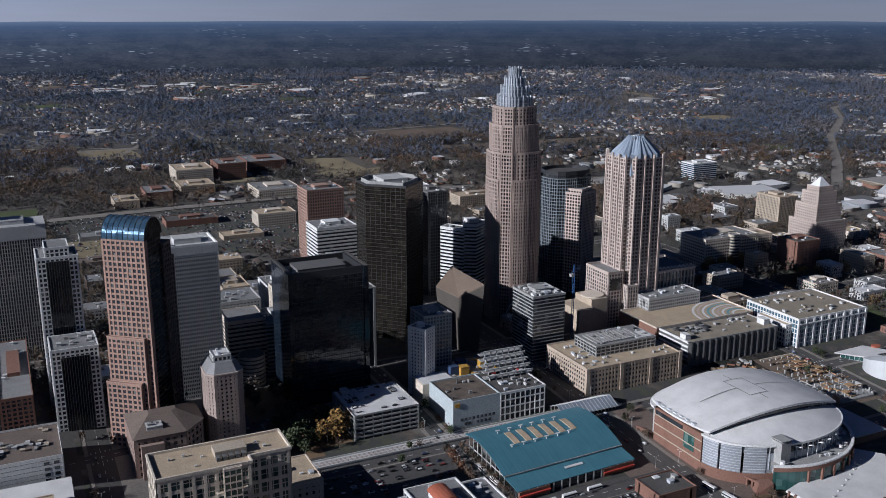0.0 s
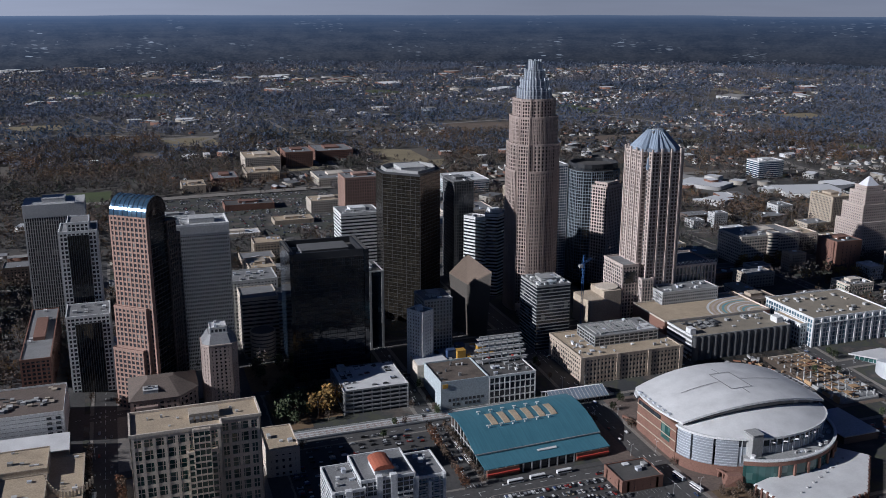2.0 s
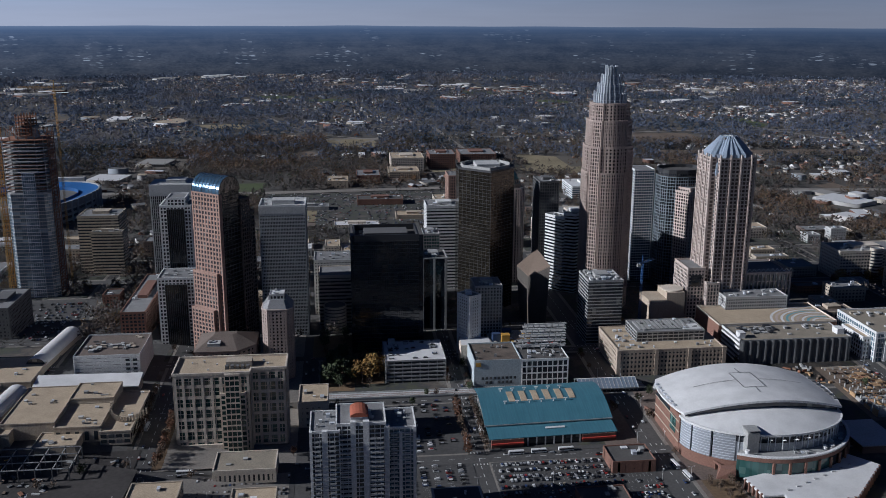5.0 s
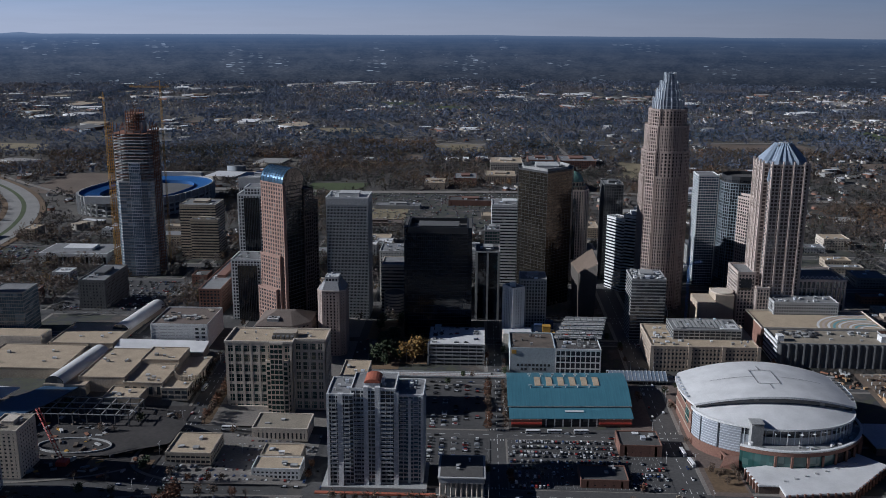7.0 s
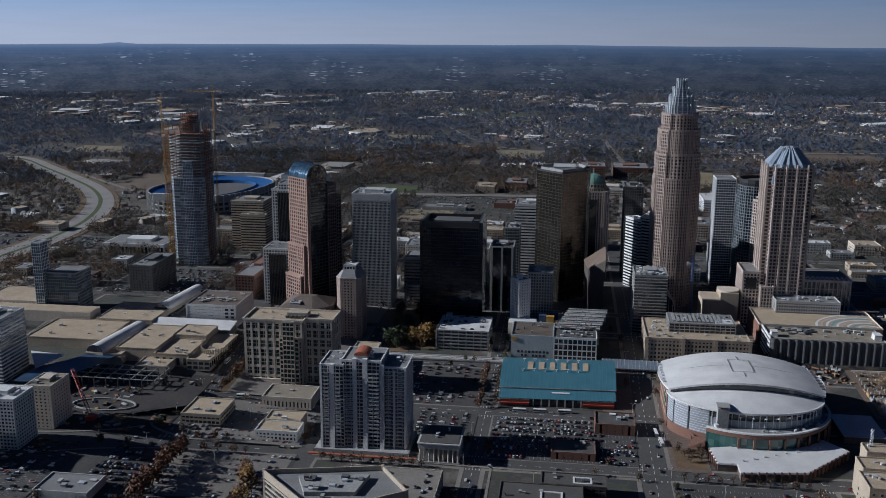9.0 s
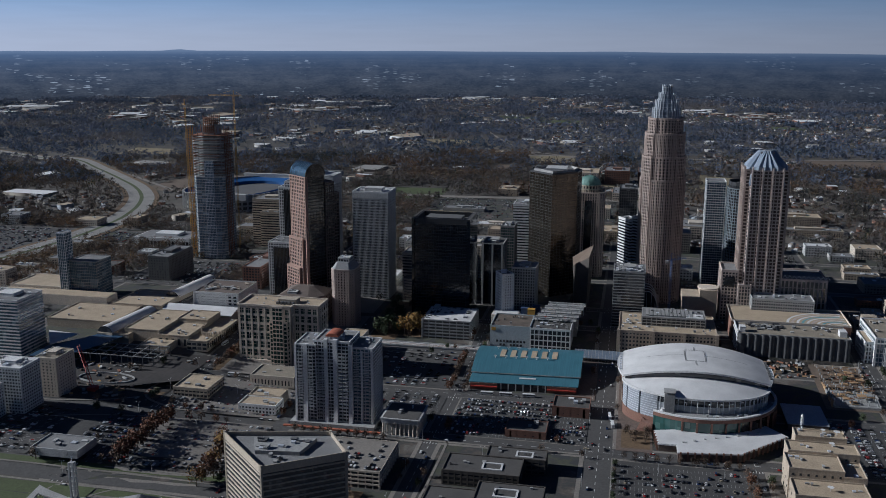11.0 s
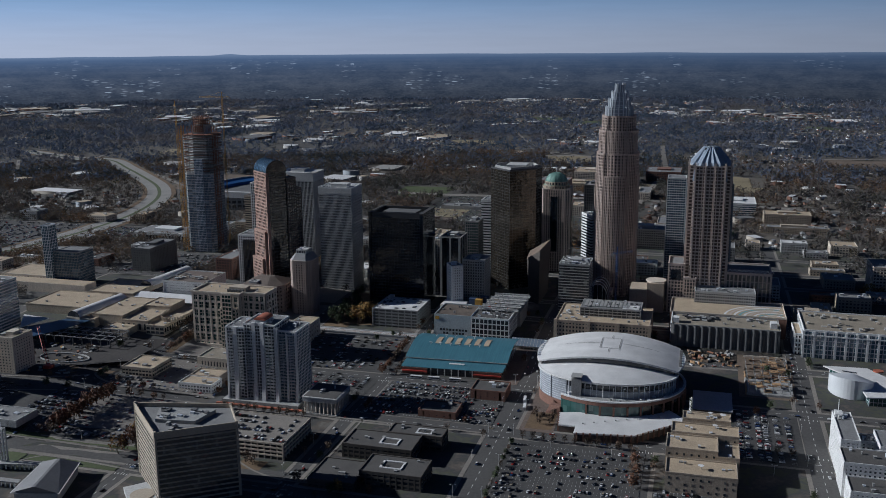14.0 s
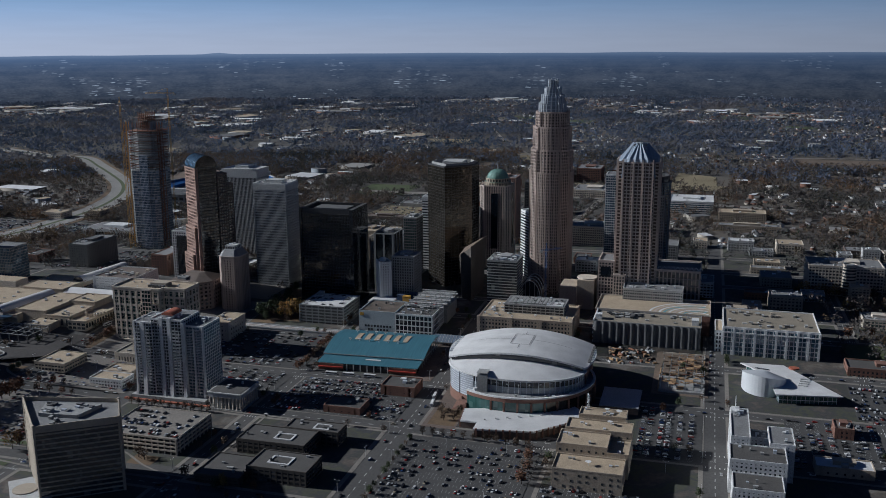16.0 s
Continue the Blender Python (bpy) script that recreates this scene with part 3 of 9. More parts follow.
def highway():
    """The motorway that curves round the town: two carriageways and a grass median."""
    pts = [(-1500, 2160), (-1230, 2040), (-1090, 2020), (-930, 1870), (-790, 1730), (-670, 1600), (-580, 1470), (-520, 1350), (-480, 1240), (-458, 1150), (-446, 1040), (-450, 940), (-470, 830), (-520, 640), (-620, 400)]
    fine = []
    for i in range(len(pts) - 1):
        p0, p1, p2, p3 = (Vector(pts[max(0, min(len(pts) - 1, i + k))]) for k in (-1, 0, 1, 2))
        for q in range(8):
            s = q / 8
            fine.append(0.5 * ((2 * p1) + (p2 - p0) * s + (2 * p0 - 5 * p1 + 4 * p2 - p3) * s * s + (3 * p1 - p0 - 3 * p2 + p3) * s ** 3))
    for name, a, b, mat, lift, label in (("highway", -26, -4, HWY, 1.6, "pale concrete motorway carriageway in a long curve"), ("highway", 4, 26, HWY, 1.6, "pale concrete motorway carriageway in a long curve"), ("median", -4, 4, GRASS, 1.5, "grassy motorway median"), ("verge", -36, -26, MULCH, 1.2, "dry brown motorway verge"), ("verge", 26, 36, MULCH, 1.2, "dry brown motorway verge")):
        m = Mesh()
        for i in range(1, len(fine) - 2):
            def side(k, off):
                d = (fine[k + 1] - fine[k - 1]).normalized()
                p = fine[k] + Vector((-d.y, d.x)) * off
                return (p.x, p.y, gz(p.x, p.y) + lift)
            m.face(side(i, a), side(i + 1, a), side(i + 1, b), side(i, b))
        tagged(m.link(name, mat), label, "road", kind="structure")
    FOOTWAY.extend((p.x, p.y, 66) for p in fine)


FOOTWAY = []
highway()


def country_road(pts, w, label):
    rows = []
    for (ax, ay), (bx, by) in zip(pts, pts[1:]):
        d = Vector((bx - ax, by - ay)).normalized()
        s = Vector((-d.y, d.x)) * w / 2
        rows.append(((ax - s.x, ay - s.y), (ax + s.x, ay + s.y), (bx + s.x, by + s.y), (bx - s.x, by - s.y)))
        n = int(Vector((bx - ax, by - ay)).length / 12)
        FOOTWAY.extend((ax + (bx - ax) * i / n, ay + (by - ay) * i / n, w) for i in range(n + 1))
    rows = [r[::-1] for r in rows]
    drape("road", rows, 1.2, PAVE, label, "road")


country_road([(1380, 1230), (1415, 1550), (1500, 1850), (1560, 2250), (1420, 2600), (1270, 2850), (1100, 3300)], 22, "pale motorway through the suburbs")
country_road([(1391, 1220), (1700, 1500), (2026, 1820), (2366, 2090), (2605, 2340), (3000, 2500)], 22, "pale motorway through the suburbs")
country_road([(-300, 1630), (50, 1600), (480, 1620), (900, 1560), (1400, 1520)], 26, "rail corridor in a gravel cutting")
country_road([(-400, 2150), (200, 2350), (620, 2350), (1200, 2480), (1900, 2500)], 18, "pale suburban highway")
country_road([(464, 2650), (480, 2360), (500, 2100), (470, 1620), (440, 1180)], 14, "straight suburban street")
country_road([(-500, 3300), (300, 3100), (1300, 3250), (2300, 3100)], 18, "pale suburban highway")


rnd_lane = random.Random(15)
for k in range(34):
    a = radians(rnd_lane.uniform(-45, 60))
    r = rnd_lane.uniform(1500, 4600)
    x, y = HUB[0] + r * math.sin(a), HUB[1] + r * math.cos(a)
    d = radians(rnd_lane.choice((0, 90, 26, 116, 60, 150)) + rnd_lane.uniform(-12, 12))
    n = rnd_lane.uniform(250, 900)
    ex, ey = x + n * math.cos(d), y + n * math.sin(d)
    if min(y, ey) > 1260:
        country_road([(x, y), ((x + ex) / 2 + rnd_lane.uniform(-40, 40), (y + ey) / 2 + rnd_lane.uniform(-40, 40)), (ex, ey)], rnd_lane.uniform(8, 13), "pale suburban street between the trees")
CLEAR = []
for k in range(34):
    a = radians(rnd_lane.uniform(-45, 60))
    r = rnd_lane.uniform(1600, 5000)
    x, y = HUB[0] + r * math.sin(a), HUB[1] + r * math.cos(a)
    if y > 1300:
        w, l = rnd_lane.uniform(40, 170), rnd_lane.uniform(40, 190)
        CLEAR.append((x, x + w, y, y + l))
for x0, x1, y0, y1 in CLEAR:
    w, l = (x1 - x0) * 0.3, (y1 - y0) * 0.3
    drape("clearing", [[(x + rnd_lane.uniform(-w, w), y + rnd_lane.uniform(-l, l)) for x, y in area(x0, x1, y0, y1)]], 0.9, rnd_lane.choice([EARTH, GRASS, STRAW, STRAW]), "open dry field among the woods", "field")


# ---- towers ----
PINKW = weathered("pale_rose_stone", (0.51, 0.43, 0.38))
STEELW = weathered("white_silver_steel", (0.78, 0.80, 0.83), rough=0.4, metal=0.1, streaks=False, spread=0.12)
CROWN = weathered("silver_louvres", (0.22, 0.25, 0.30), rough=0.35, metal=0.3, fine=0.8, streaks=False)


def crown_tower():
    """The tallest tower: bowed granite shaft with setbacks and a crown of silver fins."""
    cx, cy, b = 485, 845, gz(484, 848)
    t = thing("skyscraper", cx, cy, b, "tallest pinkish granite skyscraper with silver finned crown", "skyscraper")
    # square core with cut corners, stepping in three times
    for r, z0, z1 in ((23.5, b, 193), (21.3, 193, 221), (18.6, 221, 239)):
        mass(t, chamfer(cx - r, cx + r, cy - r, cy + r, r * 0.36), z0, z1, PINK, G_DEEP, 3.95, 3.0, 1.05, 1.35, 0.9, roof=PINK, parapet=1.2)
    # bowed bays on each side; each sheds a layer as the core steps in
    for dx, dy in ((0, -1), (1, 0), (0, 1), (-1, 0)):
        for wide, out, z0, z1 in ((13.5, 27.0, b, 165), (10.2, 25.8, 165, 193), (11.5, 23.6, 193, 221), (9.5, 20.4, 221, 239)):
            run = []
            for i in range(6):
                q = -1 + i / 2.5
                run.append((q * wide, out - 2.2 * q * q))
            ring = [(-wide, 12)] + run + [(wide, 12)]
            poly = [(cx + u * -dy + v * dx, cy + u * dx + v * dy) for u, v in ring]
            if sum(p[0] * q[1] - q[0] * p[1] for p, q in zip(poly, poly[1:] + poly[:1])) < 0:
                poly.reverse()
            mass(t, poly, z0, z1, PINK, G_DEEP, 3.95, 3.0, 1.05, 1.35, 0.9, roof=PINK, parapet=1.2)
    for r, z0, z1, n in ((16.4, 238, 250, 28), (13.2, 248, 259.5, 24), (9.6, 257.5, 268.5, 20), (5.6, 266.5, 278, 16)):
        core = oval(cx, cy, r, r, n, 2.8)
        solid(t, core, z0, z1, CROWN, "lantern")
        for k, (a, c, e, n2, length) in enumerate(edges(core)):
            f = Mesh()
            p = Vector((*a, z0 - 1))
            n3, e3 = Vector((*n2, 0)), Vector((*e, 0))
            f.box(p - n3 * 0.2, n3 * 1.2, e3 * min(1.2, length * 0.45), (0, 0, z1 - z0 + (2.6 if k % 2 else 1.2)))
            f.link("crown_fin", FINS, t)
        for z in (z0 + (z1 - z0) * 0.4, z0 + (z1 - z0) * 0.8):
            f = Mesh()
            f.ring(inset(core, -0.5), z, z + 0.5, 0.5)
            f.link("crown_hoop", FINS, t)
    # glazed winter garden at the foot
    solid(t, rect(cx - 28, cx + 2, cy - 52, cy - 27), b, 24, PINKP, "podium")


def fan_tower():
    """Pale pink tower with cut corners of glass and a top of folded steel plates."""
    x0, x1, y0, y1, b = 575, 621, 764, 810, 11
    cx, cy = 598, 787
    t = thing("skyscraper", cx, cy, b, "pale pink stone skyscraper with folded steel fan top", "skyscraper")
    # glass core whose cut corners show every floor slab
    mass(t, chamfer(x0 + 1, x1 - 1, y0 + 1, y1 - 1, 9), b, 174, PINKW, G_DARK, 4.0, 0, 0, 1.2, 0.5, roof=R_GREY, parapet=0)
    # broad stone bays in the middle of each side
    for dx, dy in ((0, -1), (1, 0), (0, 1), (-1, 0)):
        def at(u, v):
            return (cx + u * -dy + v * dx, cy + u * dx + v * dy)

        poly = [at(-16.5, 18), at(16.5, 18), at(16.5, 23.6), at(-16.5, 23.6)]
        if sum(p[0] * q[1] - q[0] * p[1] for p, q in zip(poly, poly[1:] + poly[:1])) < 0:
            poly.reverse()
        mass(t, poly, b, 189, PINKW, G_ROSE, 4.0, 4.14, 1.1, 1.3, 0.6, roof=PINKP, parapet=0)
        for u in (-16.8, -5.6, 5.6, 16.8):
            f = Mesh()
            (ax, ay), (bx, by) = at(u - 0.75, 23.4), at(u + 0.75, 25.2)
            f.slab(min(ax, bx), max(ax, bx), min(ay, by), max(ay, by), b, 192.5)
            f.link("tall_pilaster", PINKW, t)
    # folded plates: a pleated skirt that dips in a point over each cut corner
    def folds(lift, k):
        base = chamfer(x0 + lift, x1 - lift, y0 + lift, y1 - lift, 8.6 - lift * 0.2)
        out = []
        for i in range(8):
            p, q = Vector(base[i]), Vector(base[(i + 1) % 8])
            n = 8 if i % 2 == 0 else 6
            for j in range(n):
                s = j / n
                c = p.lerp(q, s)
                dip = 0 if i % 2 == 0 else 1 - abs(2 * s - 1)
                away = (c - Vector((cx, cy))).normalized()
                out.append((c + away * (0.85 if j % 2 else -0.35) * k, dip, i % 2))
        return out

    rows = []
    for lift, k, z, drop in ((0.3, 1.5, 180.0, 8.0), (1.6, 1.5, 193.0, 9.0), (15.0, 0.8, 210.0, 0.0)):
        rows.append([(c.x, c.y, z - drop * dip - (drop * 0.25 if side else 0)) for c, dip, side in folds(lift, k)])
    for j in range(len(rows) - 1):
        for q in range(4):
            m = Mesh()
            n = len(rows[0])
            for i in range(n * q // 4, n * (q + 1) // 4):
                i2 = (i + 1) % n
                m.face(rows[j][i], rows[j][i2], rows[j + 1][i2], rows[j + 1][i])
            m.link("folded_plate", PLATE, t)
    solid(t, inset(chamfer(x0, x1, y0, y1, 9), 4.5), 174, 192, CROWN, "inner_drum")
    solid(t, inset(chamfer(x0, x1, y0, y1, 9), 15.5), 192, 208.5, R_GREY, "roof_well")
    roof_clutter(t, cx - 6, cx + 6, cy - 5, cy + 5, 208.5, 5, 6, big=3)
    # podium wings
    mass(t, rect(556, 574.5, 766, 806), b, 70, PINKW, G_DARK, 4.0, 4.0, 1.3, 1.2, 0.6, roof=R_GREY, parapet=2.0)
    solid(t, rect(559, 571, 765.2, 766), 52, 64, G_BLACK, "loggia")
    mass(t, rect(574.6, 588, 757, 764), b, 56, PINKW, G_DARK, 4.0, 3.4, 1.2, 1.0, 0.5, roof=R_GREY)
    mass(t, rect(622, 673, 770, 822), b, 62, PINKW, G_DARK, 8.0, 4.6, 1.5, 0.8, 1.0, roof=R_GREY, parapet=2.0)
    for i in range(10):
        f = Mesh()
        x = 624 + i * 5.2
        f.tube((x, 771, 64), (x + 2.6, 771, 67.5), 0.35, 4)
        f.tube((x + 2.6, 771, 67.5), (x + 5.2, 771, 64), 0.35, 4)
        f.link("roof_truss", WHITE, t)
    mass(t, rect(588.1, 655, 738, 763.4), b, 46, GREYW, G_DARK, 3.6, 2.6, 0.9, 1.5, 0.35, roof=R_GREY)
    solid(t, rect(588, 655.1, 737.4, 738.4), b, 30, BRICK, "brick_front")
    roof_clutter(t, 592, 650, 742, 760, 46.3, 14, 5)


G_ROSE = glazing("rose_tinted_glass", (0.06, 0.045, 0.042), (0.2, 0.16, 0.145), 0.2)
PLATE = weathered("blue_grey_folded_steel", (0.25, 0.30, 0.37), rough=0.5, metal=0.1, streaks=False, spread=0.12)


def barrel_tower():
    """Rose granite tower set corner-on, with a glass barrel vault along its sunny side."""
    S, E, W = Vector((79, 684)), Vector((107, 726)), Vector((52, 706))
    b = 10
    t = thing("skyscraper", 80, 716, b, "rose granite skyscraper with a blue glass barrel vault", "skyscraper")
    d, f = (S - W).normalized(), (E - S).normalized()
    width, deep = (S - W).length, (E - S).length

    def at(u, v):
        return tuple(W + d * u + f * v)

    mass(t, [at(0, 0), at(width, 0), at(width, 3.0), at(0, 3.0)], b, 176, ROSE, G_DARK, 4.1, 4.0, 1.35, 1.4, 0.45, roof=R_BROWN, parapet=0)
    mass(t, [at(0, 3.0), at(width - 1.5, 3.0), at(width - 1.5, 29), at(0, 29)], b, 176, CHARC, G_MIRROR, 3.9, 4.4, 0.25, 0.7, 0.15, roof=R_BROWN, parapet=0)
    mass(t, [at(0, 29), at(width, 29), at(width, 42), at(0, 42)], b, 166, BRICKD, G_MIRROR, 3.9, 3.7, 0.9, 1.2, 0.3, roof=R_BROWN)
    mass(t, [at(2, 42), at(width - 2, 42), at(width - 2, deep), at(2, deep)], b, 152, BRICKD, G_MIRROR, 3.9, 3.7, 0.9, 1.2, 0.3, roof=R_BROWN)
    mass(t, [at(-1, -3), at(width - 5, -3), at(width - 5, 0), at(-1, 0)], b, 101, ROSE, G_DARK, 4.1, 4.0, 1.35, 1.4, 0.45, roof=R_BROWN)
    mass(t, [at(-3, -6), at(width - 9, -6), at(width - 9, -3), at(-3, -3)], b, 66, ROSE, G_DARK, 4.1, 4.0, 1.35, 1.4, 0.45, roof=R_BROWN)
    n, r = 20, 14.5
    v = Mesh()

    def pt(u, a):
        x, y = at(u, 14.5 - r * math.cos(a))
        return (x, y, 176 + 14.5 * math.sin(a))

    for i in range(n):
        a0, a1 = math.pi * i / n, math.pi * (i + 1) / n
        for k in range(6):
            u0, u1 = width * k / 6, width * (k + 1) / 6
            v.face(pt(u0, a0), pt(u1, a0), pt(u1, a1), pt(u0, a1))
    v.link("barrel_vault", G_SKY, t, "blue reflecting glass vault", flat=False)
    for u, turn in ((width, 1), (0, -1)):
        v = Mesh()
        v.face(*[pt(u, math.pi * i / n) for i in range(n + 1)][::turn])
        v.link("vault_end", G_MIRROR, t, "dark glass end of the vault")
    for k in range(9):
        rib = Mesh()
        for i in range(n):
            a0, a1 = math.pi * i / n, math.pi * (i + 1) / n
            rib.tube(pt(width * k / 8, a0), pt(width * k / 8, a1), 0.3, 4)
        rib.link("vault_rib", CHARC, t)


G_SKY = glazing("sky_blue_glass", (0.07, 0.13, 0.20), (0.12, 0.19, 0.26), 0.2, rough=0.12, metal=0.6)


def white_grid_tower():
    t = thing("office_tower", 131, 787, 11, "white office tower with a fine close window grid", "skyscraper")
    mass(t, rect(109, 154, 768, 806), 11, 139, GREYW, G_DARK, 3.6, 1.55, 0.55, 1.5, 0.45, roof=R_GREY, parapet=0)
    solid(t, rect(108.4, 154.6, 767.4, 806.6), 139, 146, GREYW, "top_band")
    m = Mesh()
    m.ring(rect(108.4, 154.6, 767.4, 806.6), 146.004, 148, 1.0)
    m.link("parapet", WHITE, t)
    unit(t, 121, 143, 780, 796, 146, 150.5, GREYW)
    roof_clutter(t, 110, 152, 770, 804, 146, 6, 7)


def black_tower():
    t = thing("office_tower", 233, 733, 11, "black glass office tower reflecting the town", "skyscraper")
    mass(t, rect(200, 265, 709, 758), 11, 123, CHARC, G_BLACK, 3.9, 2.0, 0.18, 0.5, 0.12, roof=R_DARK, parapet=0)
    mass(t, rect(198.5, 201.5, 707.5, 759), 11, 129, CHARC, G_BLACK, 0, 0, 0, 0, 0, roof=R_DARK, parapet=0)
    mass(t, rect(264, 268, 707.5, 759), 11, 129, CHARC, G_BLACK, 0, 0, 0, 0, 0, roof=R_DARK, parapet=0)
    m = Mesh()
    m.ring(rect(202, 263.6, 709.5, 757), 123.3, 129, 1.2)
    m.link("screen_wall", CHARC, t)
    unit(t, 212, 254, 724, 748, 123.3, 127.5, DARKG)
    roof_clutter(t, 206, 258, 713, 752, 123.3, 14, 9, [GREYW, GREY, WHITE])


def facet_tower():
    poly = [(320, 850), (351, 820), (381, 846), (385, 868), (374, 890), (336, 892), (320, 876)]
    t = thing("office_tower", 352, 864, 11, "faceted dark bronze glass office tower", "skyscraper")
    mass(t, poly, 11, 168, CHARC, G_BRONZE, 3.8, 5.1, 0.2, 0.3, 0.03, roof=R_GREY, parapet=2.0)
    m = Mesh()
    m.ring(inset(poly, 5), 168.3, 172, 1.0)
    m.link("screen_wall", GREY, t)
    unit(t, 340, 366, 850, 878, 168, 172.5, GREYW)
    roof_clutter(t, 334, 374, 848, 882, 168.3, 12, 11, [GREYW, WHITE, GREY])


def grid_block(name, label, x0, x1, y0, y1, z0, z1, wall, glass, fh, bay, pw, sh, d, roof, clutter=6, units=1, parapet=1.2, cat="building"):
    t = thing(name, (x0 + x1) / 2, (y0 + y1) / 2, z0, label, cat)
    mass(t, rect(x0, x1, y0, y1), z0, z1, wall, glass, fh, bay, pw, sh, d, roof=roof, parapet=parapet)
    w, l = x1 - x0, y1 - y0
    if units:
        unit(t, x0 + w * 0.3, x0 + w * 0.7, y0 + l * 0.35, y0 + l * 0.75, z1 + 0.25, z1 + 3.6, wall)
    roof_clutter(t, x0 + 2, x1 - 2, y0 + 2, y1 - 2, z1 + 0.25, clutter, int(x0 * 7 + y0), big=min(5.0, w * 0.2))
    return t


def twin_tower():
    t = thing("office_tower", 18, 812, 11, "white gridded office tower with dark glass middle strip", "skyscraper")
    mass(t, rect(3, 34, 795, 830), 11, 144, WHITE, G_DARK, 3.9, 3.3, 1.15, 1.3, 0.4, roof=R_GREY)
    mass(t, rect(10, 27, 794, 831), 11, 141, CHARC, G_BLACK, 3.9, 1.9, 0.4, 0, 0.25, roof=R_GREY, parapet=0)
    mass(t, rect(10, 28, 798, 826), 144, 151, WHITE, G_DARK, 3.5, 3.3, 1.2, 1.0, 0.3, roof=R_GREY)
    roof_clutter(t, 5, 32, 798, 828, 144.3, 8, 21)
    u = thing("office_tower", 1, 940, 11, "grey ribbed concrete office tower with plain top", "skyscraper")
    mass(u, rect(-27, 29, 931, 970), 11, 128, GREYW, G_DARK, 3.9, 2.2, 0.8, 0.3, 0.7, roof=R_GREY, parapet=0, deck=False)
    solid(u, rect(-28, 30, 930, 971), 128, 141, GREYW, "top_band")
    unit(u, -10, 12, 940, 960, 141, 145)
    v = thing("office_block", 21, 772, 11, "white gridded office block with dark glass front", "building")
    mass(v, rect(3, 38, 754, 790), 11, 80, WHITE, G_DARK, 3.9, 3.4, 1.15, 1.3, 0.4, roof=R_GREY)
    mass(v, rect(10, 31, 753.2, 757), 11, 74, CHARC, G_BLACK, 3.9, 1.9, 0.4, 0, 0.2, roof=R_GREY, parapet=0)
    roof_clutter(v, 6, 36, 758, 786, 80.3, 8, 22)


def mansard_tower():
    x0, x1, y0, y1, b = 117, 144, 651, 683, 10
    t = thing("hotel_tower", 130, 667, b, "slim pink stone tower with grey mansard roof", "skyscraper")
    p = chamfer(x0, x1, y0, y1, 5)
    mass(t, p, b, 76, PINK, G_DEEP, 3.2, 3.6, 2.0, 1.6, 0.3, roof=R_GREY, parapet=0)
    solid(t, inset(p, -0.6), 76, 77, PINKP, "cornice")
    solid(t, inset(p, 0.4), 77, 84, SLATE, "mansard_roof", inset(p, 5.5))
    mass(t, rect(124, 137, 659, 675), 84, 88, GREYW, G_DARK, 4, 3, 1, 1, 0.2, roof=R_WHITE, parapet=0.8)
    roof_clutter(t, 124, 136, 659, 674, 88, 4, 31)


BLUEST = weathered("blue_grey_metal_frame", (0.17, 0.20, 0.225), rough=0.6, streaks=False)
FINS = weathered("dull_silver_fins", (0.50, 0.53, 0.57), rough=0.45, metal=0.2, streaks=False)


def round_top_tower():
    t = thing("office_tower", 598, 916, 11, "dark brown tower with a curved glass drum top", "skyscraper")
    mass(t, oval(600, 922, 30, 25, 16, 2.6), 11, 146, BLUEST, G_DEEP, 3.9, 2.8, 0.6, 0.9, 0.4, roof=R_DARK, parapet=0)
    mass(t, oval(600, 922, 28, 23, 16, 2.6), 146, 150, CHARC, G_DARK, 4, 2.4, 0.4, 0.6, 0.3, roof=R_DARK, parapet=4.0)
    mass(t, [(580, 909), (597, 878), (624, 893), (607, 924)], 11, 130, PINKP, G_DEEP, 3.9, 3.4, 1.2, 1.4, 0.5, roof=R_GREY)
    mass(t, [(584, 908), (598, 883), (619, 894), (605, 919)], 130, 134, PINKP, G_DEEP, 4, 3.4, 1.2, 1.4, 0.4, roof=R_GREY)
    u = thing("apartment_tower", 557, 943, 11, "pale blue glass apartment tower beside a dark tower", "skyscraper")
    mass(u, rect(545, 569, 928, 958), 11, 150, WHITE, G_SKY, 3.3, 3.2, 0.4, 0.9, 0.5, roof=R_GREY)


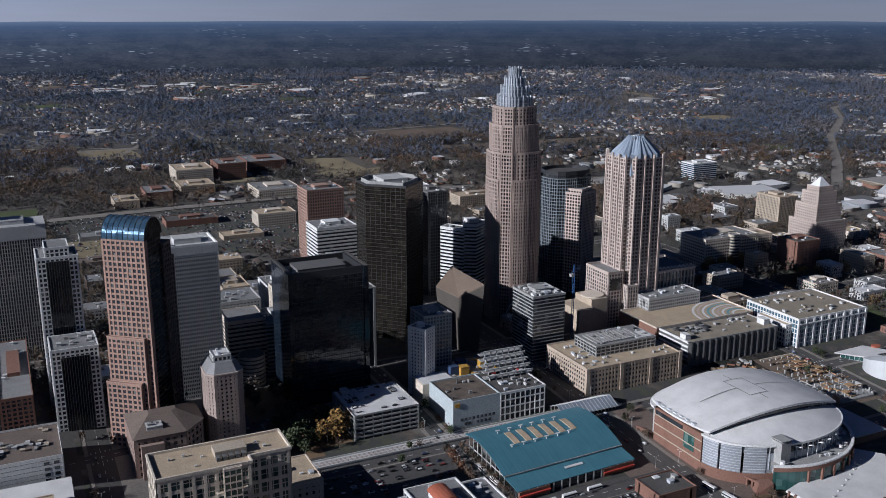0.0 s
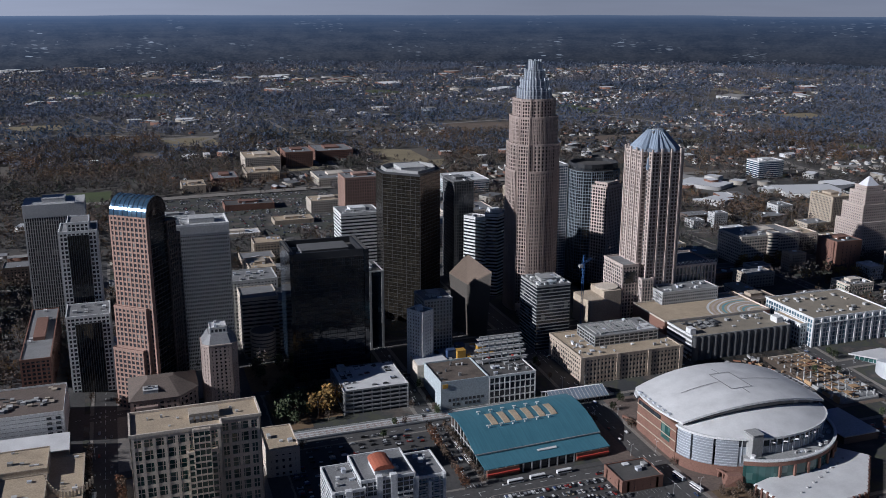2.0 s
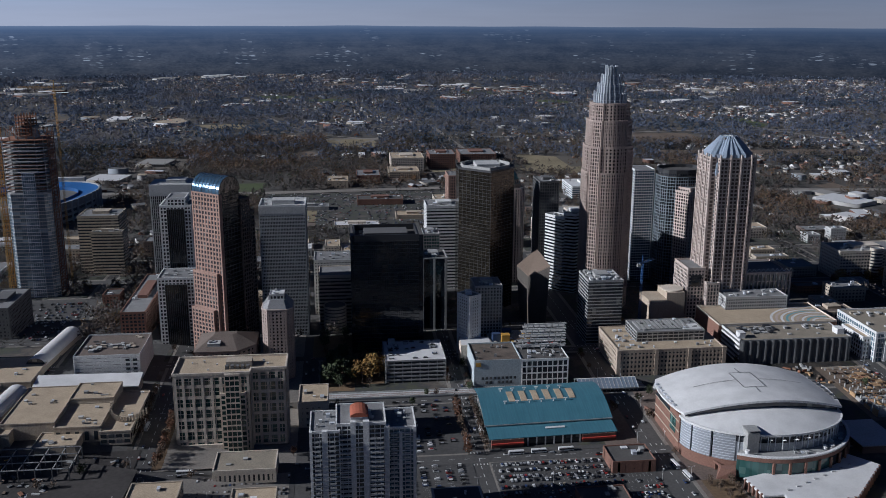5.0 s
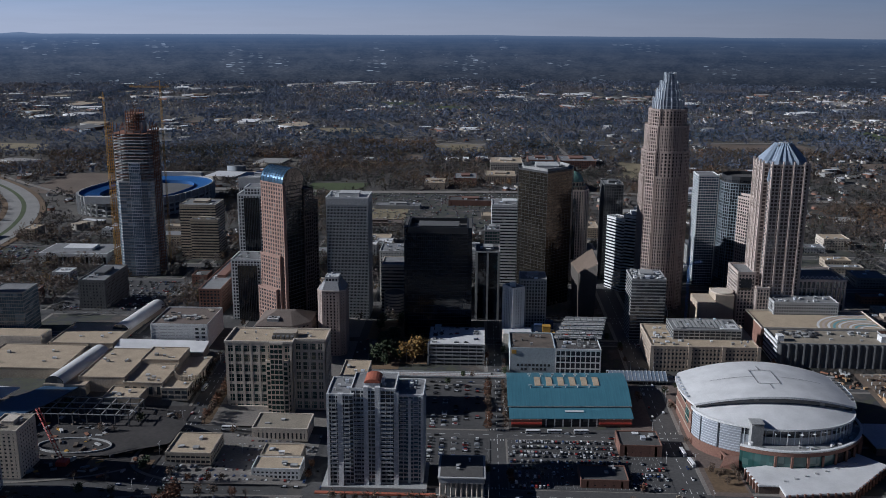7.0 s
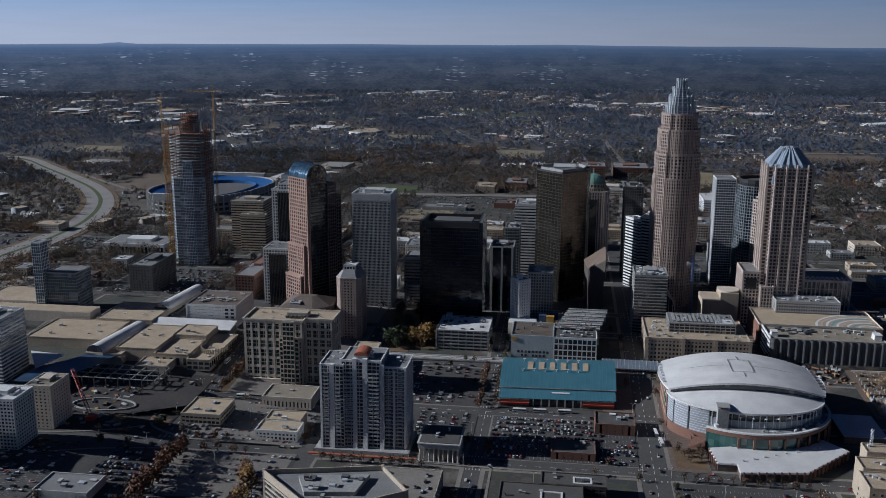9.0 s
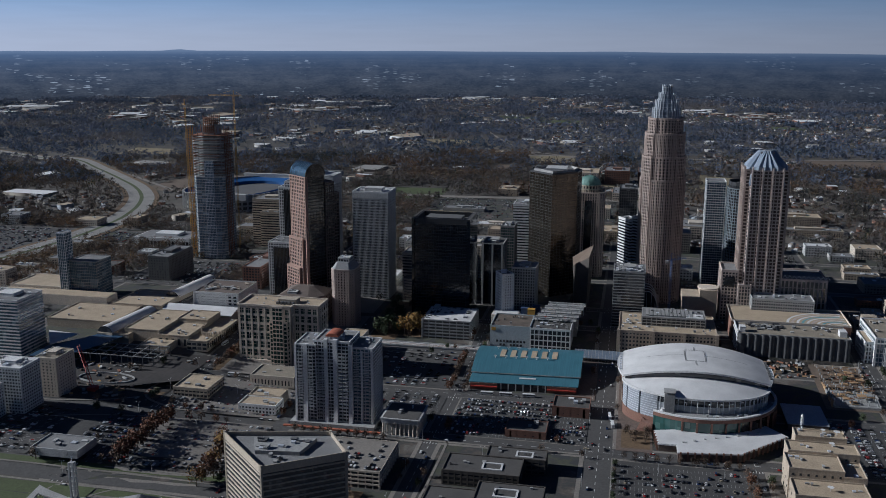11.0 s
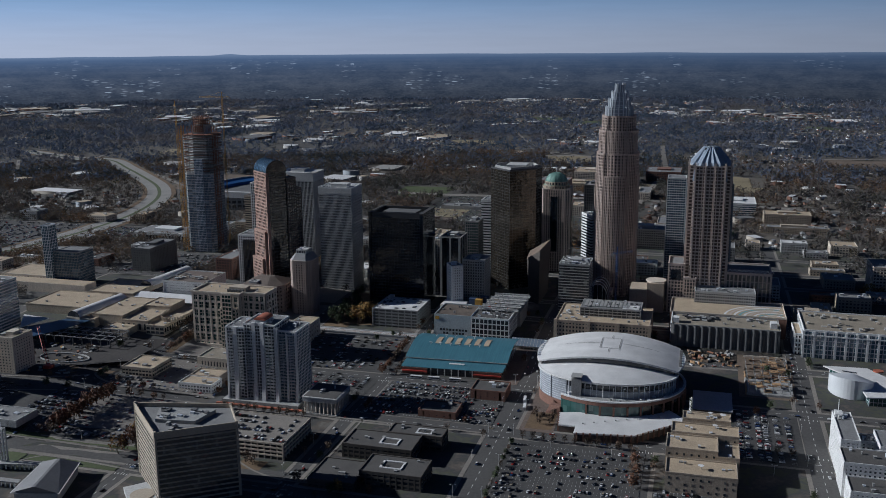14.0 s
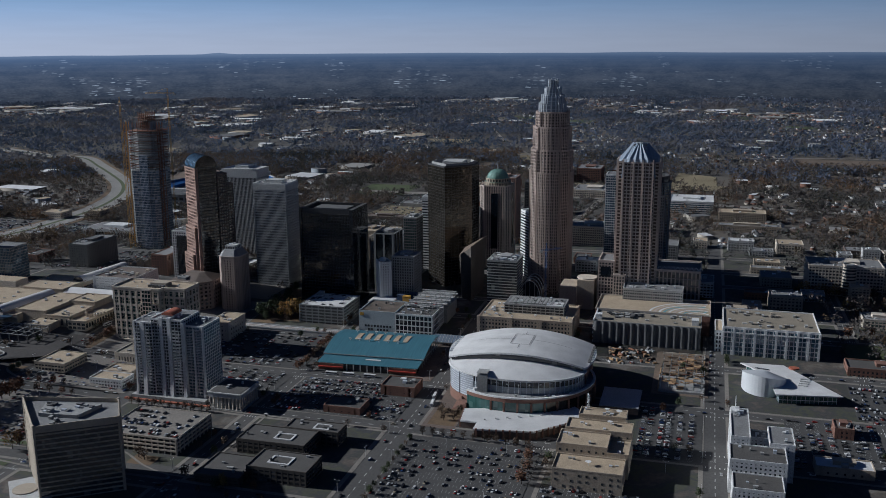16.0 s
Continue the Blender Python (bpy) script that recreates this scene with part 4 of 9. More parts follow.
def dome_tower():
    """Stone tower with a green copper dome, behind the bronze glass tower."""
    cx, cy = 391, 956
    t = thing("office_tower", cx, cy, 11, "tan stone tower with green copper dome", "skyscraper")
    mass(t, chamfer(cx - 21, cx + 21, cy - 21, cy + 21, 6), 11, 128, PINKP, G_DARK, 3.9, 3.4, 1.7, 0.8, 0.6, roof=R_GREY)
    for dx, dy in ((0, -1), (1, 0), (-1, 0)):
        x, y = cx + dx * 20.4, cy + dy * 20.4
        solid(t, rect(x - (5 if dy else 1.6), x + (5 if dy else 1.6), y - (5 if dx else 1.6), y + (5 if dx else 1.6)), 40, 118, G_BLACK, "window_strip")
    for r, z0, z1 in ((18.5, 128, 133), (16.5, 133, 138)):
        mass(t, oval(cx, cy, r, r, 24), z0, z1, TAN, G_DARK, 5, 3, 0.9, 1, 0.4, roof=COPPER, parapet=0)
    m = Mesh()
    for k in range(7):
        a, c = k / 7 * math.pi / 2, (k + 1) / 7 * math.pi / 2
        lo, hi = oval(cx, cy, 15 * math.cos(a), 15 * math.cos(a), 24), oval(cx, cy, max(0.3, 15 * math.cos(c)), max(0.3, 15 * math.cos(c)), 24)
        m.prism(lo, 138 + 12 * math.sin(a), 138 + 12 * math.sin(c), hi)
    m.link("dome", COPPER, t)
    for k in range(12):
        r = Mesh()
        for q in range(6):
            a, c = q / 6 * math.pi / 2, (q + 1) / 6 * math.pi / 2
            w = k * math.pi / 6
            r.tube((cx + 15.1 * math.cos(a) * math.cos(w), cy + 15.1 * math.cos(a) * math.sin(w), 138 + 12.1 * math.sin(a)), (cx + 15.1 * math.cos(c) * math.cos(w), cy + 15.1 * math.cos(c) * math.sin(w), 138 + 12.1 * math.sin(c)), 0.25, 4)
        r.link("dome_rib", COPPER, t)
    m = Mesh()
    m.tube((cx, cy, 150), (cx, cy, 157), 0.4, 6)
    m.link("finial", STEEL, t)


def building_site_tower():
    """A tower going up: glazed below, bare slabs above, with hoists on two sides."""
    x0, x1, y0, y1, b = -184, -136, 924, 968, 6
    t = thing("unfinished_tower", -160, 946, b, "unfinished glass tower with bare concrete upper floors", "skyscraper")
    poly = chamfer(x0, x1, y0, y1, 6)
    mass(t, poly, b, 134, GREYW, G_TOWER, 4.0, 2.4, 0.14, 0.8, 0.25, roof=GREY, parapet=0)
    # a lighter strip of finished glass that climbs higher
    mass(t, rect(x0 + 20, x0 + 34, y0 - 0.8, y0 + 4), b, 158, STEEL, G_TOWER, 4.0, 2.4, 0.2, 0.7, 0.2, roof=GREY, parapet=0)
    for k in range(22):
        z = 134 + k * 4.0
        cut = 0 if k < 16 else 14
        s = Mesh()
        s.prism(chamfer(x0 + cut, x1 - cut, y0 + cut * 0.7, y1 - cut * 0.7, 5), z, z + 0.7)
        s.link("floor_slab", RUST if k > 14 else GREYW, t)
        for i in range(6):
            x = x0 + cut + 2 + (x1 - x0 - 2 * cut - 4) * i / 5
            for y in (y0 + cut * 0.7 + 2, y1 - cut * 0.7 - 2):
                c = Mesh()
                c.slab(x - 0.5, x + 0.5, y - 0.5, y + 0.5, z + 0.7, z + 4.0)
                c.link("column", RUST if k > 14 else GREY, t)
        if k < 15:
            c = Mesh()
            c.ring(inset(poly, 0.5), z + 0.7, z + 1.7, 0.15)
            c.link("edge_net", RUST if k % 3 else GREYW, t)
    solid(t, rect(-171, -149, 937, 955), 134, 208, GREY, "lift_core")
    rnd = random.Random(12)
    for k in range(46):
        x, y = rnd.uniform(x0 + 2, x1 - 6), rnd.uniform(y0 + 2, y1 - 4)
        c = Mesh()
        c.tube((x, y, 198), (x + rnd.uniform(-1, 1), y, 198 + rnd.uniform(3, 10)), 0.3, 4)
        c.link("steel_post", RUST, t)
    for hx, hy in ((x0 - 6.6, y0 + 4), (x1 + 0.6, y0 + 8)):
        h = Mesh()
        for k in range(50):
            z = b + k * 4.0
            for y in (hy, hy + 6):
                h.slab(hx, hx + 6, y, y + 0.6, z, z + 0.6)
            h.tube((hx + 0.3, hy + 0.3, z), (hx + 5.7, hy + 0.3, z + 4), 0.22, 4)
        for x in (hx, hx + 5.4):
            for y in (hy, hy + 6):
                h.slab(x, x + 0.7, y, y + 0.7, b, b + 202)
        h.link("hoist", HOISTP if hx < x0 else RUST, t)


G_TOWER = glazing("pale_tower_glass", (0.09, 0.13, 0.17), (0.34, 0.42, 0.50), 0.30, cell=(7.0, 7.0, 3.0), rough=0.10)
HOISTP = weathered("orange_hoist_paint", (0.46, 0.24, 0.06), streaks=False, rough=0.6)


def lattice(m, a, b, w):
    """A square lattice boom from a to b."""
    a, b = Vector(a), Vector(b)
    d = (b - a).normalized()
    u = d.orthogonal().normalized()
    v = d.cross(u)
    off = [(u + v) * w, (u - v) * w, (-u - v) * w, (v - u) * w]
    n = max(2, int((b - a).length / (w * 3)))
    for i in range(4):
        m.tube(a + off[i], b + off[i], w * 0.16, 4)
        for k in range(n):
            p, q = a.lerp(b, k / n) + off[i], a.lerp(b, (k + 1) / n) + off[(i + 1) % 4]
            m.tube(p, q, w * 0.1, 3)


def tower_crane(x, y, z0, z1, turn, reach, label, paint=None):
    paint = paint or YELLOW
    t = thing("tower_crane", x, y, z0, label, "crane")
    m = Mesh()
    lattice(m, (x, y, z0), (x, y, z1), 0.9)
    m.link("mast", paint, t)
    d = Vector((math.cos(radians(turn)), math.sin(radians(turn)), 0))
    p = Vector((x, y, z1))
    m = Mesh()
    lattice(m, p, p + d * reach, 0.8)
    m.link("jib", paint, t)
    m = Mesh()
    lattice(m, p, p - d * reach * 0.3, 0.8)
    cj = m.link("counter_jib", paint, t)
    q = p - d * reach * 0.3
    m = Mesh()
    m.slab(q.x - 1.8, q.x + 1.8, q.y - 1.8, q.y + 1.8, q.z - 3, q.z - 0.2)
    m.link("counterweight", GREY).parent = cj
    m = Mesh()
    m.tube(p, p + Vector((0, 0, 8)), 0.5, 4)
    m.tube(p + Vector((0, 0, 8)), p + d * reach * 0.7, 0.12, 3)
    m.tube(p + Vector((0, 0, 8)), q, 0.12, 3)
    m.link("tie", paint, t)


crown_tower()
fan_tower()
barrel_tower()
white_grid_tower()
black_tower()
facet_tower()
twin_tower()
mansard_tower()
round_top_tower()
dome_tower()
building_site_tower()
tower_crane(-189, 922, 5, 238, 125, 20, "yellow tower crane beside the unfinished tower")
tower_crane(-131, 962, 5, 250, 178, 40, "yellow tower crane behind the unfinished tower")
tower_crane(497, 742, 9, 86, 40, 22, "small blue tower crane beside a raw building", CRANEB)
grid_block("office_tower", "white office tower with dark ribbon windows", 291, 335, 917, 955, 11, 112, WHITE, G_DARK, 3.9, 0, 0, 2.0, 0.4, R_GREY, 8, cat="skyscraper")
grid_block("office_tower", "rose granite tower with a notched glass roof", 339, 387, 1105, 1145, 8, 115, ROSE, G_DARK, 3.9, 3.2, 1.4, 1.5, 0.4, R_GREY, 6, cat="skyscraper")
BAND = thing("office_tower", 458, 910, 11, "white banded office tower with dark windows", "skyscraper")
mass(BAND, [(433, 914), (449, 890), (462, 898), (446, 922)], 11, 101, WHITE, G_DEEP, 3.9, 0, 0, 1.9, 0.4, roof=R_GREY)
mass(BAND, [(450, 892), (462, 884), (484, 900), (466, 924)], 11, 106, WHITE, G_DEEP, 3.9, 0, 0, 1.9, 0.4, roof=R_GREY)
unit(BAND, 460, 472, 896, 910, 106.3, 110, WHITE)
roof_clutter(BAND, 440, 452, 902, 914, 101.3, 5, 17)
SLAB = thing("apartment_block", 311, 694, 11, "narrow white apartment slab with small windows", "building")
mass(SLAB, [(300, 699), (310, 684), (322, 691), (312, 706)], 11, 72, WHITE, G_WIN, 3.2, 3.0, 1.7, 1.6, 0.25, roof=R_GREY)
unit(SLAB, 307, 313, 692, 698, 72.3, 76, WHITE)
grid_block("office_block", "blue grey glass block behind the white slab", 318, 345, 705, 735, 11, 76, GREY, G_DARK, 3.4, 3.0, 1.2, 1.2, 0.25, R_GREY, 4)
grid_block("office_block", "grey glass block with a raw top floor", 433, 468, 712, 750, 11, 76, GREY, G_DARK, 3.5, 0, 0, 0.95, 0.4, R_GREY, 34)
grid_block("office_block", "pale grey office block with banded windows", 200, 232, 790, 830, 11, 62, GREYW, G_DARK, 3.6, 0, 0, 1.9, 0.3, R_GREY, 6)



# ---- pieces that can be told apart ----
def piece_mesh(name, w, h, d, mat):
    m = Mesh()
    m.slab(-w / 2, w / 2, -d, 0.05, 0, h)
    ob = m.link(name, mat, local=True)
    me = ob.data
    bpy.data.objects.remove(ob)
    return me


def panes(parent, a, b, z0, z1, rows, cols, w, h, mat, name="window", d=0.08, skip=None):
    """Windows, each a piece of its own, along the wall from a to b (outside on the right-hand side)."""
    a, b = Vector(a), Vector(b)
    e = (b - a).normalized()
    length = (b - a).length
    turn = math.degrees(math.atan2(e.y, e.x))
    me = piece_mesh(name, w, h, d, mat)
    for r in range(rows):
        for c in range(cols):
            if skip and skip(r, c):
                continue
            p = a + e * (length * (c + 0.5) / cols)
            z = z0 + (z1 - z0) * (r + 0.5) / rows - h / 2
            ob = new(name, me)
            ob.parent = parent
            ob.matrix_parent_inverse = parent.matrix_basis.inverted()
            q = settle(p.x, p.y, z, LEVEL[parent.name])
            ob.matrix_basis = pose(q[0] * SCALE, q[1] * SCALE, q[2] * SCALE, 0, 0, turn)


def pane_mat(name, c, light):
    m = Nodes(name)
    o = m.add("ShaderNodeObjectInfo")
    m.base(m.ramp(o.outputs["Random"], [(0.0, c), (0.7, shade(c, 1.6)), (1.0, light)]))
    m.gloss(0.08)
    m.bsdf.inputs["IOR"].default_value = 1.6
    return m.mat


P_DARK = pane_mat("dark_pane", (0.025, 0.03, 0.035), (0.12, 0.12, 0.12))
P_GREEN = pane_mat("green_pane", (0.014, 0.036, 0.032), (0.05, 0.085, 0.078))


# ---- arena ----
def arc(cx, cy, rx, ry, a0, a1, n=24):
    return [(cx + rx * math.cos(radians(a0 + (a1 - a0) * i / n)), cy + ry * math.sin(radians(a0 + (a1 - a0) * i / n))) for i in range(n + 1)]


def shell(parent, name, outer, inner, z0, z1, mat, z2=None):
    """A curved wall between two open runs of points."""
    m = Mesh()
    n = len(outer)
    m.v = [(x, y, z) for run in (outer, inner) for z in (z0, z1) for x, y in run]
    for i in range(n - 1):
        j = i + 1
        m.f += [(i, j, n + j, n + i), (n + i, n + j, 3 * n + j, 3 * n + i), (3 * n + i, 3 * n + j, 2 * n + j, 2 * n + i), (2 * n + i, 2 * n + j, j, i)]
    m.f += [(0, n, 3 * n, 2 * n), (n - 1, 3 * n - 1, 4 * n - 1, 2 * n - 1)]
    return m.link(name, mat, parent)


def arena():
    t = thing("arena", 512, 510, 0, "large sports arena with pale vaulted metal roof and brick base", "arena")
    cx, cy = 513, 518

    def vault(x):
        return 36.0 + 11.0 * (1 - ((x - 513) / 66.0) ** 2)

    # main vault: bowed west and east ends, arched along its length
    n, k = 40, 24
    top, low = Mesh(), Mesh()
    ring = []
    for j in range(k + 1):
        v = j / k
        y = 486 + v * 66
        bow = 6.0 * (1 - (2 * v - 1) ** 2)
        west, east = 449 - bow, 577 + bow
        ring.append([(west + (east - west) * i / n, y) for i in range(n + 1)])
    def at(j, i, dz=0.0):
        x, y = ring[j][i]
        arch = 1 - ((x - 513) / 70.0) ** 2
        y = y - 8 * arch * (1 - j / k) + 5 * arch * (j / k)
        return (x, y, vault(min(579, max(447, x))) + dz + 1.2 * math.sin(math.pi * j / k))
    for j in range(k):
        for i in range(n):
            top.face(at(j, i), at(j, i + 1), at(j + 1, i + 1), at(j + 1, i))
            low.face(at(j + 1, i, -1.4), at(j + 1, i + 1, -1.4), at(j, i + 1, -1.4), at(j, i, -1.4))
    top.link("main_roof", R_WHITE, t, flat=False)
    low.link("roof_soffit", GREY, t)
    rim = Mesh()
    for j in range(k):
        for i, s in ((0, 1), (n, -1)):
            q = [at(j, i, 0.15), at(j + 1, i, 0.15), at(j + 1, i, -1.5), at(j, i, -1.5)]
            rim.face(*(q if s > 0 else q[::-1]))
    for i in range(n):
        for j, s in ((0, 1), (k, -1)):
            q = [at(j, i, -1.5), at(j, i + 1, -1.5), at(j, i + 1, 0.15), at(j, i, 0.15)]
            rim.face(*(q if s > 0 else q[::-1]))
    rim.link("roof_edge", WHITE, t)
    # gutters and raised strips on the vault
    def strip(name, pts, w, mat, dz=0.3):
        m = Mesh()
        for (x0, y0), (x1, y1) in zip(pts, pts[1:]):
            d = Vector((x1 - x0, y1 - y0)).normalized()
            s = Vector((-d.y, d.x)) * w / 2
            steps = max(1, int(Vector((x1 - x0, y1 - y0)).length / 3))
            for q in range(steps):
                c = []
                for f, g in ((q, -1), (q + 1, -1), (q + 1, 1), (q, 1)):
                    x, y = x0 + (x1 - x0) * f / steps + s.x * g, y0 + (y1 - y0) * f / steps + s.y * g
                    c.append((x, y))
                m.face(*[(x, y, vault(x) + dz + 1.2 * math.sin(math.pi * min(1, max(0, (y - 478) / 79)))) for x, y in c])
        m.link(name, mat, t)
    strip("roof_walkway", [(504, 503), (522, 503), (522, 533), (504, 533), (504, 503)], 0.7, R_GREY, 0.45)
    strip("roof_walkway", [(468, 518), (504, 518)], 0.6, R_GREY, 0.45)
    strip("roof_walkway", [(522, 518), (560, 518)], 0.6, R_GREY, 0.45)
    strip("roof_walkway", [(513, 533), (513, 543)], 0.6, R_GREY, 0.45)
    strip("roof_walkway", [(513, 503), (513, 493)], 0.6, R_GREY, 0.45)
    for k2 in range(7):
        m = Mesh()
        y = 498 + k2 * 7
        m.slab(577.5, 580, y, y + 4.5, 35.6, 38.2)
        m.link("vent_hood", DARKG, t)
        m = Mesh()
        m.slab(445.5, 447.5, y, y + 3, 35.6, 38.0)
        m.link("snow_guard", STEEL, t)
    # lower roofs, south and north of the vault
    for name, sy, y0, ry in (("south_roof", -1, 492, 42.5), ("north_roof", 1, 546, 30)):
        m = Mesh()
        outer = arc(513, y0, 64.5, ry, 180, 360, 48) if sy < 0 else arc(513, y0, 66, ry, 0, 180, 48)
        rings = [[(513 + (x - 513) * s, y0 + (y - y0) * s, 41.0 - 9.0 * s * s) for x, y in outer] for s in (1.0, 0.8, 0.6, 0.4, 0.2, 0.02)]
        for a, b in zip(rings, rings[1:]):
            for i in range(48):
                m.face(a[i], a[i + 1], b[i + 1], b[i])
        m.link(name, R_WHITE, t, flat=False)
        shell(t, "eave", [(513 + (x - 513) * 1.008, y0 + (y - y0) * 1.008) for x, y in outer], [(513 + (x - 513) * 0.985, y0 + (y - y0) * 0.985) for x, y in outer], 30.6, 32.3, WHITE)
    # dark clerestory between the roofs
    for y0, bend, sgn in ((489, -8, 1), (548, 5, -1)):
        cl = Mesh()
        for i in range(40):
            x0, x1 = 451 + 124 * i / 40, 451 + 124 * (i + 1) / 40
            ya, yb = (y0 + bend * (1 - ((x - 513) / 70.0) ** 2) for x in (x0, x1))
            q = [(x0, ya, 31), (x1, yb, 31), (x1, yb, vault(x1) - 1.2), (x0, ya, vault(x0) - 1.2)]
            cl.face(*(q if sgn > 0 else q[::-1]))
        cl.link("clerestory", G_DARK, t)
    # drum walls
    def run(a0, a1, grow=0.0, n=20):
        return [(513 + (62.8 + grow) * math.cos(radians(a)), (492 if math.sin(radians(a)) < 0 else 546) + ((40.6 if math.sin(radians(a)) < 0 else 28) + grow) * math.sin(radians(a))) for a in [a0 + (a1 - a0) * i / n for i in range(n + 1)]]
    shell(t, "brick_wall", [(449, 548), (449, 520), (449, 492)], [(452, 548), (452, 520), (452, 492)], 0, 31, BRICK)
    shell(t, "brick_wall", [(577, 492), (577, 520), (577, 546)], [(574, 492), (574, 520), (574, 546)], 0, 34, BRICK)
    shell(t, "drum_wall", run(0, 180), run(0, 180, -2), 0, 31, GREYW)
    m = Mesh()
    m.slab(448.6, 449.2, 500, 512, 13, 26)
    m.link("glass_bay", G_GREEN, t)
    for zz in (9, 17, 25):
        m = Mesh()
        m.slab(448.4, 449.2, 492, 548, zz, zz + 0.8)
        m.link("string_course", BEIGE, t)
    m = Mesh()
    m.slab(448.5, 449.2, 514, 546, 25.8, 29)
    m.link("ribbon_window", G_DARK, t)
    # grey corrugated panels with slits between them
    for a0, a1 in ((181, 199), (201, 219), (221, 238)):
        shell(t, "metal_panel", run(a0, a1, 0.5), run(a0, a1, -1.5), 9, 31, STEELP)
        for q in range(10):
            shell(t, "panel_rib", run(a0, a1, 0.75), run(a0, a1, 0.4), 10 + q * 2.1, 10.3 + q * 2.1, STEEL)
    shell(t, "drum_wall", run(238, 360, 0), run(238, 360, -1), 9, 24.5, STEELP)
    shell(t, "drum_glass", run(180, 360, -0.3), run(180, 360, -1.3), 24.5, 31, G_DARK)
    for a in range(240, 360, 5):
        shell(t, "wall_fin", run(a, a + 0.5, 0.5, 1), run(a, a + 0.5, -0.4, 1), 12, 30, STEEL)
    shell(t, "brick_base", run(180, 250, 1.0), run(180, 250, -1.5), 0, 9, BRICK)
    # terrace to the south and east
    def ter(a0, a1, grow=0.0, n=36):
        return [(515 + (69 + grow) * math.cos(radians(a)), 499 + (63.5 + grow) * math.sin(radians(a))) for a in [a0 + (a1 - a0) * i / n for i in range(n + 1)]]
    shell(t, "terrace_floor", ter(236, 385), ter(236, 385, -22), 17.6, 18.4, GREY)
    shell(t, "green_glass_band", ter(236, 300), ter(236, 300, -1), 2, 16.4, G_GREEN)
    shell(t, "glass_band", ter(300, 385), ter(300, 385, -1), 2, 16.4, G_BRONZE)
    shell(t, "brick_band", ter(236, 385, 0.5), ter(236, 385, -1), 16.4, 19.8, BRICK)
    shell(t, "white_coping", ter(236, 385, 0.9), ter(236, 385, -1.4), 19.8, 21.0, WHITE)
    for i in range(12):
        a = 258 + i * 10
        p, q = ter(a, a + 0.1, -0.6, 1)[0], ter(a, a + 0.1, -13, 1)[0]
        m = Mesh()
        m.tube((*ter(a, a + 0.1, -16, 1)[0], 27), (*ter(a, a + 0.1, -10, 1)[0], 29.5), 0.5, 5)
        m.tube((*ter(a, a + 0.1, -15, 1)[0], 18.4), (*ter(a, a + 0.1, -15, 1)[0], 28), 0.3, 5)
        m.link("roof_bracket", WHITE, t)
        m = Mesh()
        w = ter(a, a + 0.1, 0.75, 1)[0]
        m.slab(w[0] - 0.8, w[0] + 0.8, w[1] - 0.8, w[1] + 0.8, 0.3, 16.4)
        m.link("pier", BRICK, t)
    rnd = random.Random(3)
    for i in range(16):
        a = rnd.uniform(262, 350)
        x, y = ter(a, a + 0.1, -rnd.uniform(3, 10), 1)[0]
        unit(t, x, x + rnd.uniform(1, 3), y, y + rnd.uniform(1, 3), 18.4, 18.4 + rnd.uniform(1, 2.4), rnd.choice([GREYW, WHITE, STEEL]))
    m = Mesh()
    m.slab(485, 494, 449, 459, 9, 35)
    m.slab(484.6, 494.4, 448.6, 459.4, 36, 36.6)
    m.link("stair_tower", GREY, t)
    m = Mesh()
    m.prism(oval(484, 446, 1.8, 1.8, 12), 18.4, 23)
    m.link("satellite_dish", WHITE, t)
    # low wing with a pale flat roof
    low = [(477, 434), (480, 407), (495, 407), (495, 392), (546, 399), (588, 443), (566, 470), (520, 446)]
    solid(t, inset(low, 0.8), 0.3, 6.2, BRICKD, "low_wing")
    solid(t, low, 6.2, 7.4, WHITE, "roof_fascia")
    solid(t, inset(low, 0.5), 7.4, 7.7, R_WHITE, "wing_roof")
    for (ax, ay), (bx, by), c in (((495, 392), (546, 399), 9), ((546, 399), (588, 443), 10), ((477, 434), (480, 407), 5)):
        for i in range(c):
            x, y = ax + (bx - ax) * (i + 0.5) / c, ay + (by - ay) * (i + 0.5) / c
            m = Mesh()
            m.slab(x - 0.7, x + 0.7, y - 0.9, y + 0.6, 0.3, 7.9)
            m.link("pier", BRICK, t)
    for i in range(8):
        x, y = 500 + i * 9, 412 + i * 4.5
        unit(t, x, x + 1.6, y, y + 1.2, 7.7, 8.7, GREYW)
    # loading wing to the east, with a grey flat roof
    solid(t, rect(592, 626, 474, 520), 0.3, 6.5, BRICKD, "east_wing")
    solid(t, rect(591.5, 626.5, 473.5, 520.5), 6.5, 7.2, STEELP, "east_wing_roof")
    # free-standing brick arcade along the street
    a, b = Vector((447, 566)), Vector((470, 448))
    d = (b - a).normalized()
    for i in range(26):
        p = a + (b - a) * i / 26
        m = Mesh()
        m.slab(p.x - 0.7, p.x + 0.7, p.y - 0.8, p.y + 0.8, 0.3, 6.6)
        m.link("arcade_pier", BRICK, t)
    m = Mesh()
    s = Vector((-d.y, d.x))
    m.box((*(a + s * 0.7), 5.6), (*(-s * 1.4), 0), (*(b - a), 0), (0, 0, 1.4))
    m.link("arcade_beam", BRICK, t)
    m = Mesh()
    m.prism([(462, 447), (476, 444), (478, 452), (466, 455)], 0.3, 8, [(466, 449), (476, 445), (478, 452), (468, 454)])
    m.link("corner_pavilion", BRICK, t)


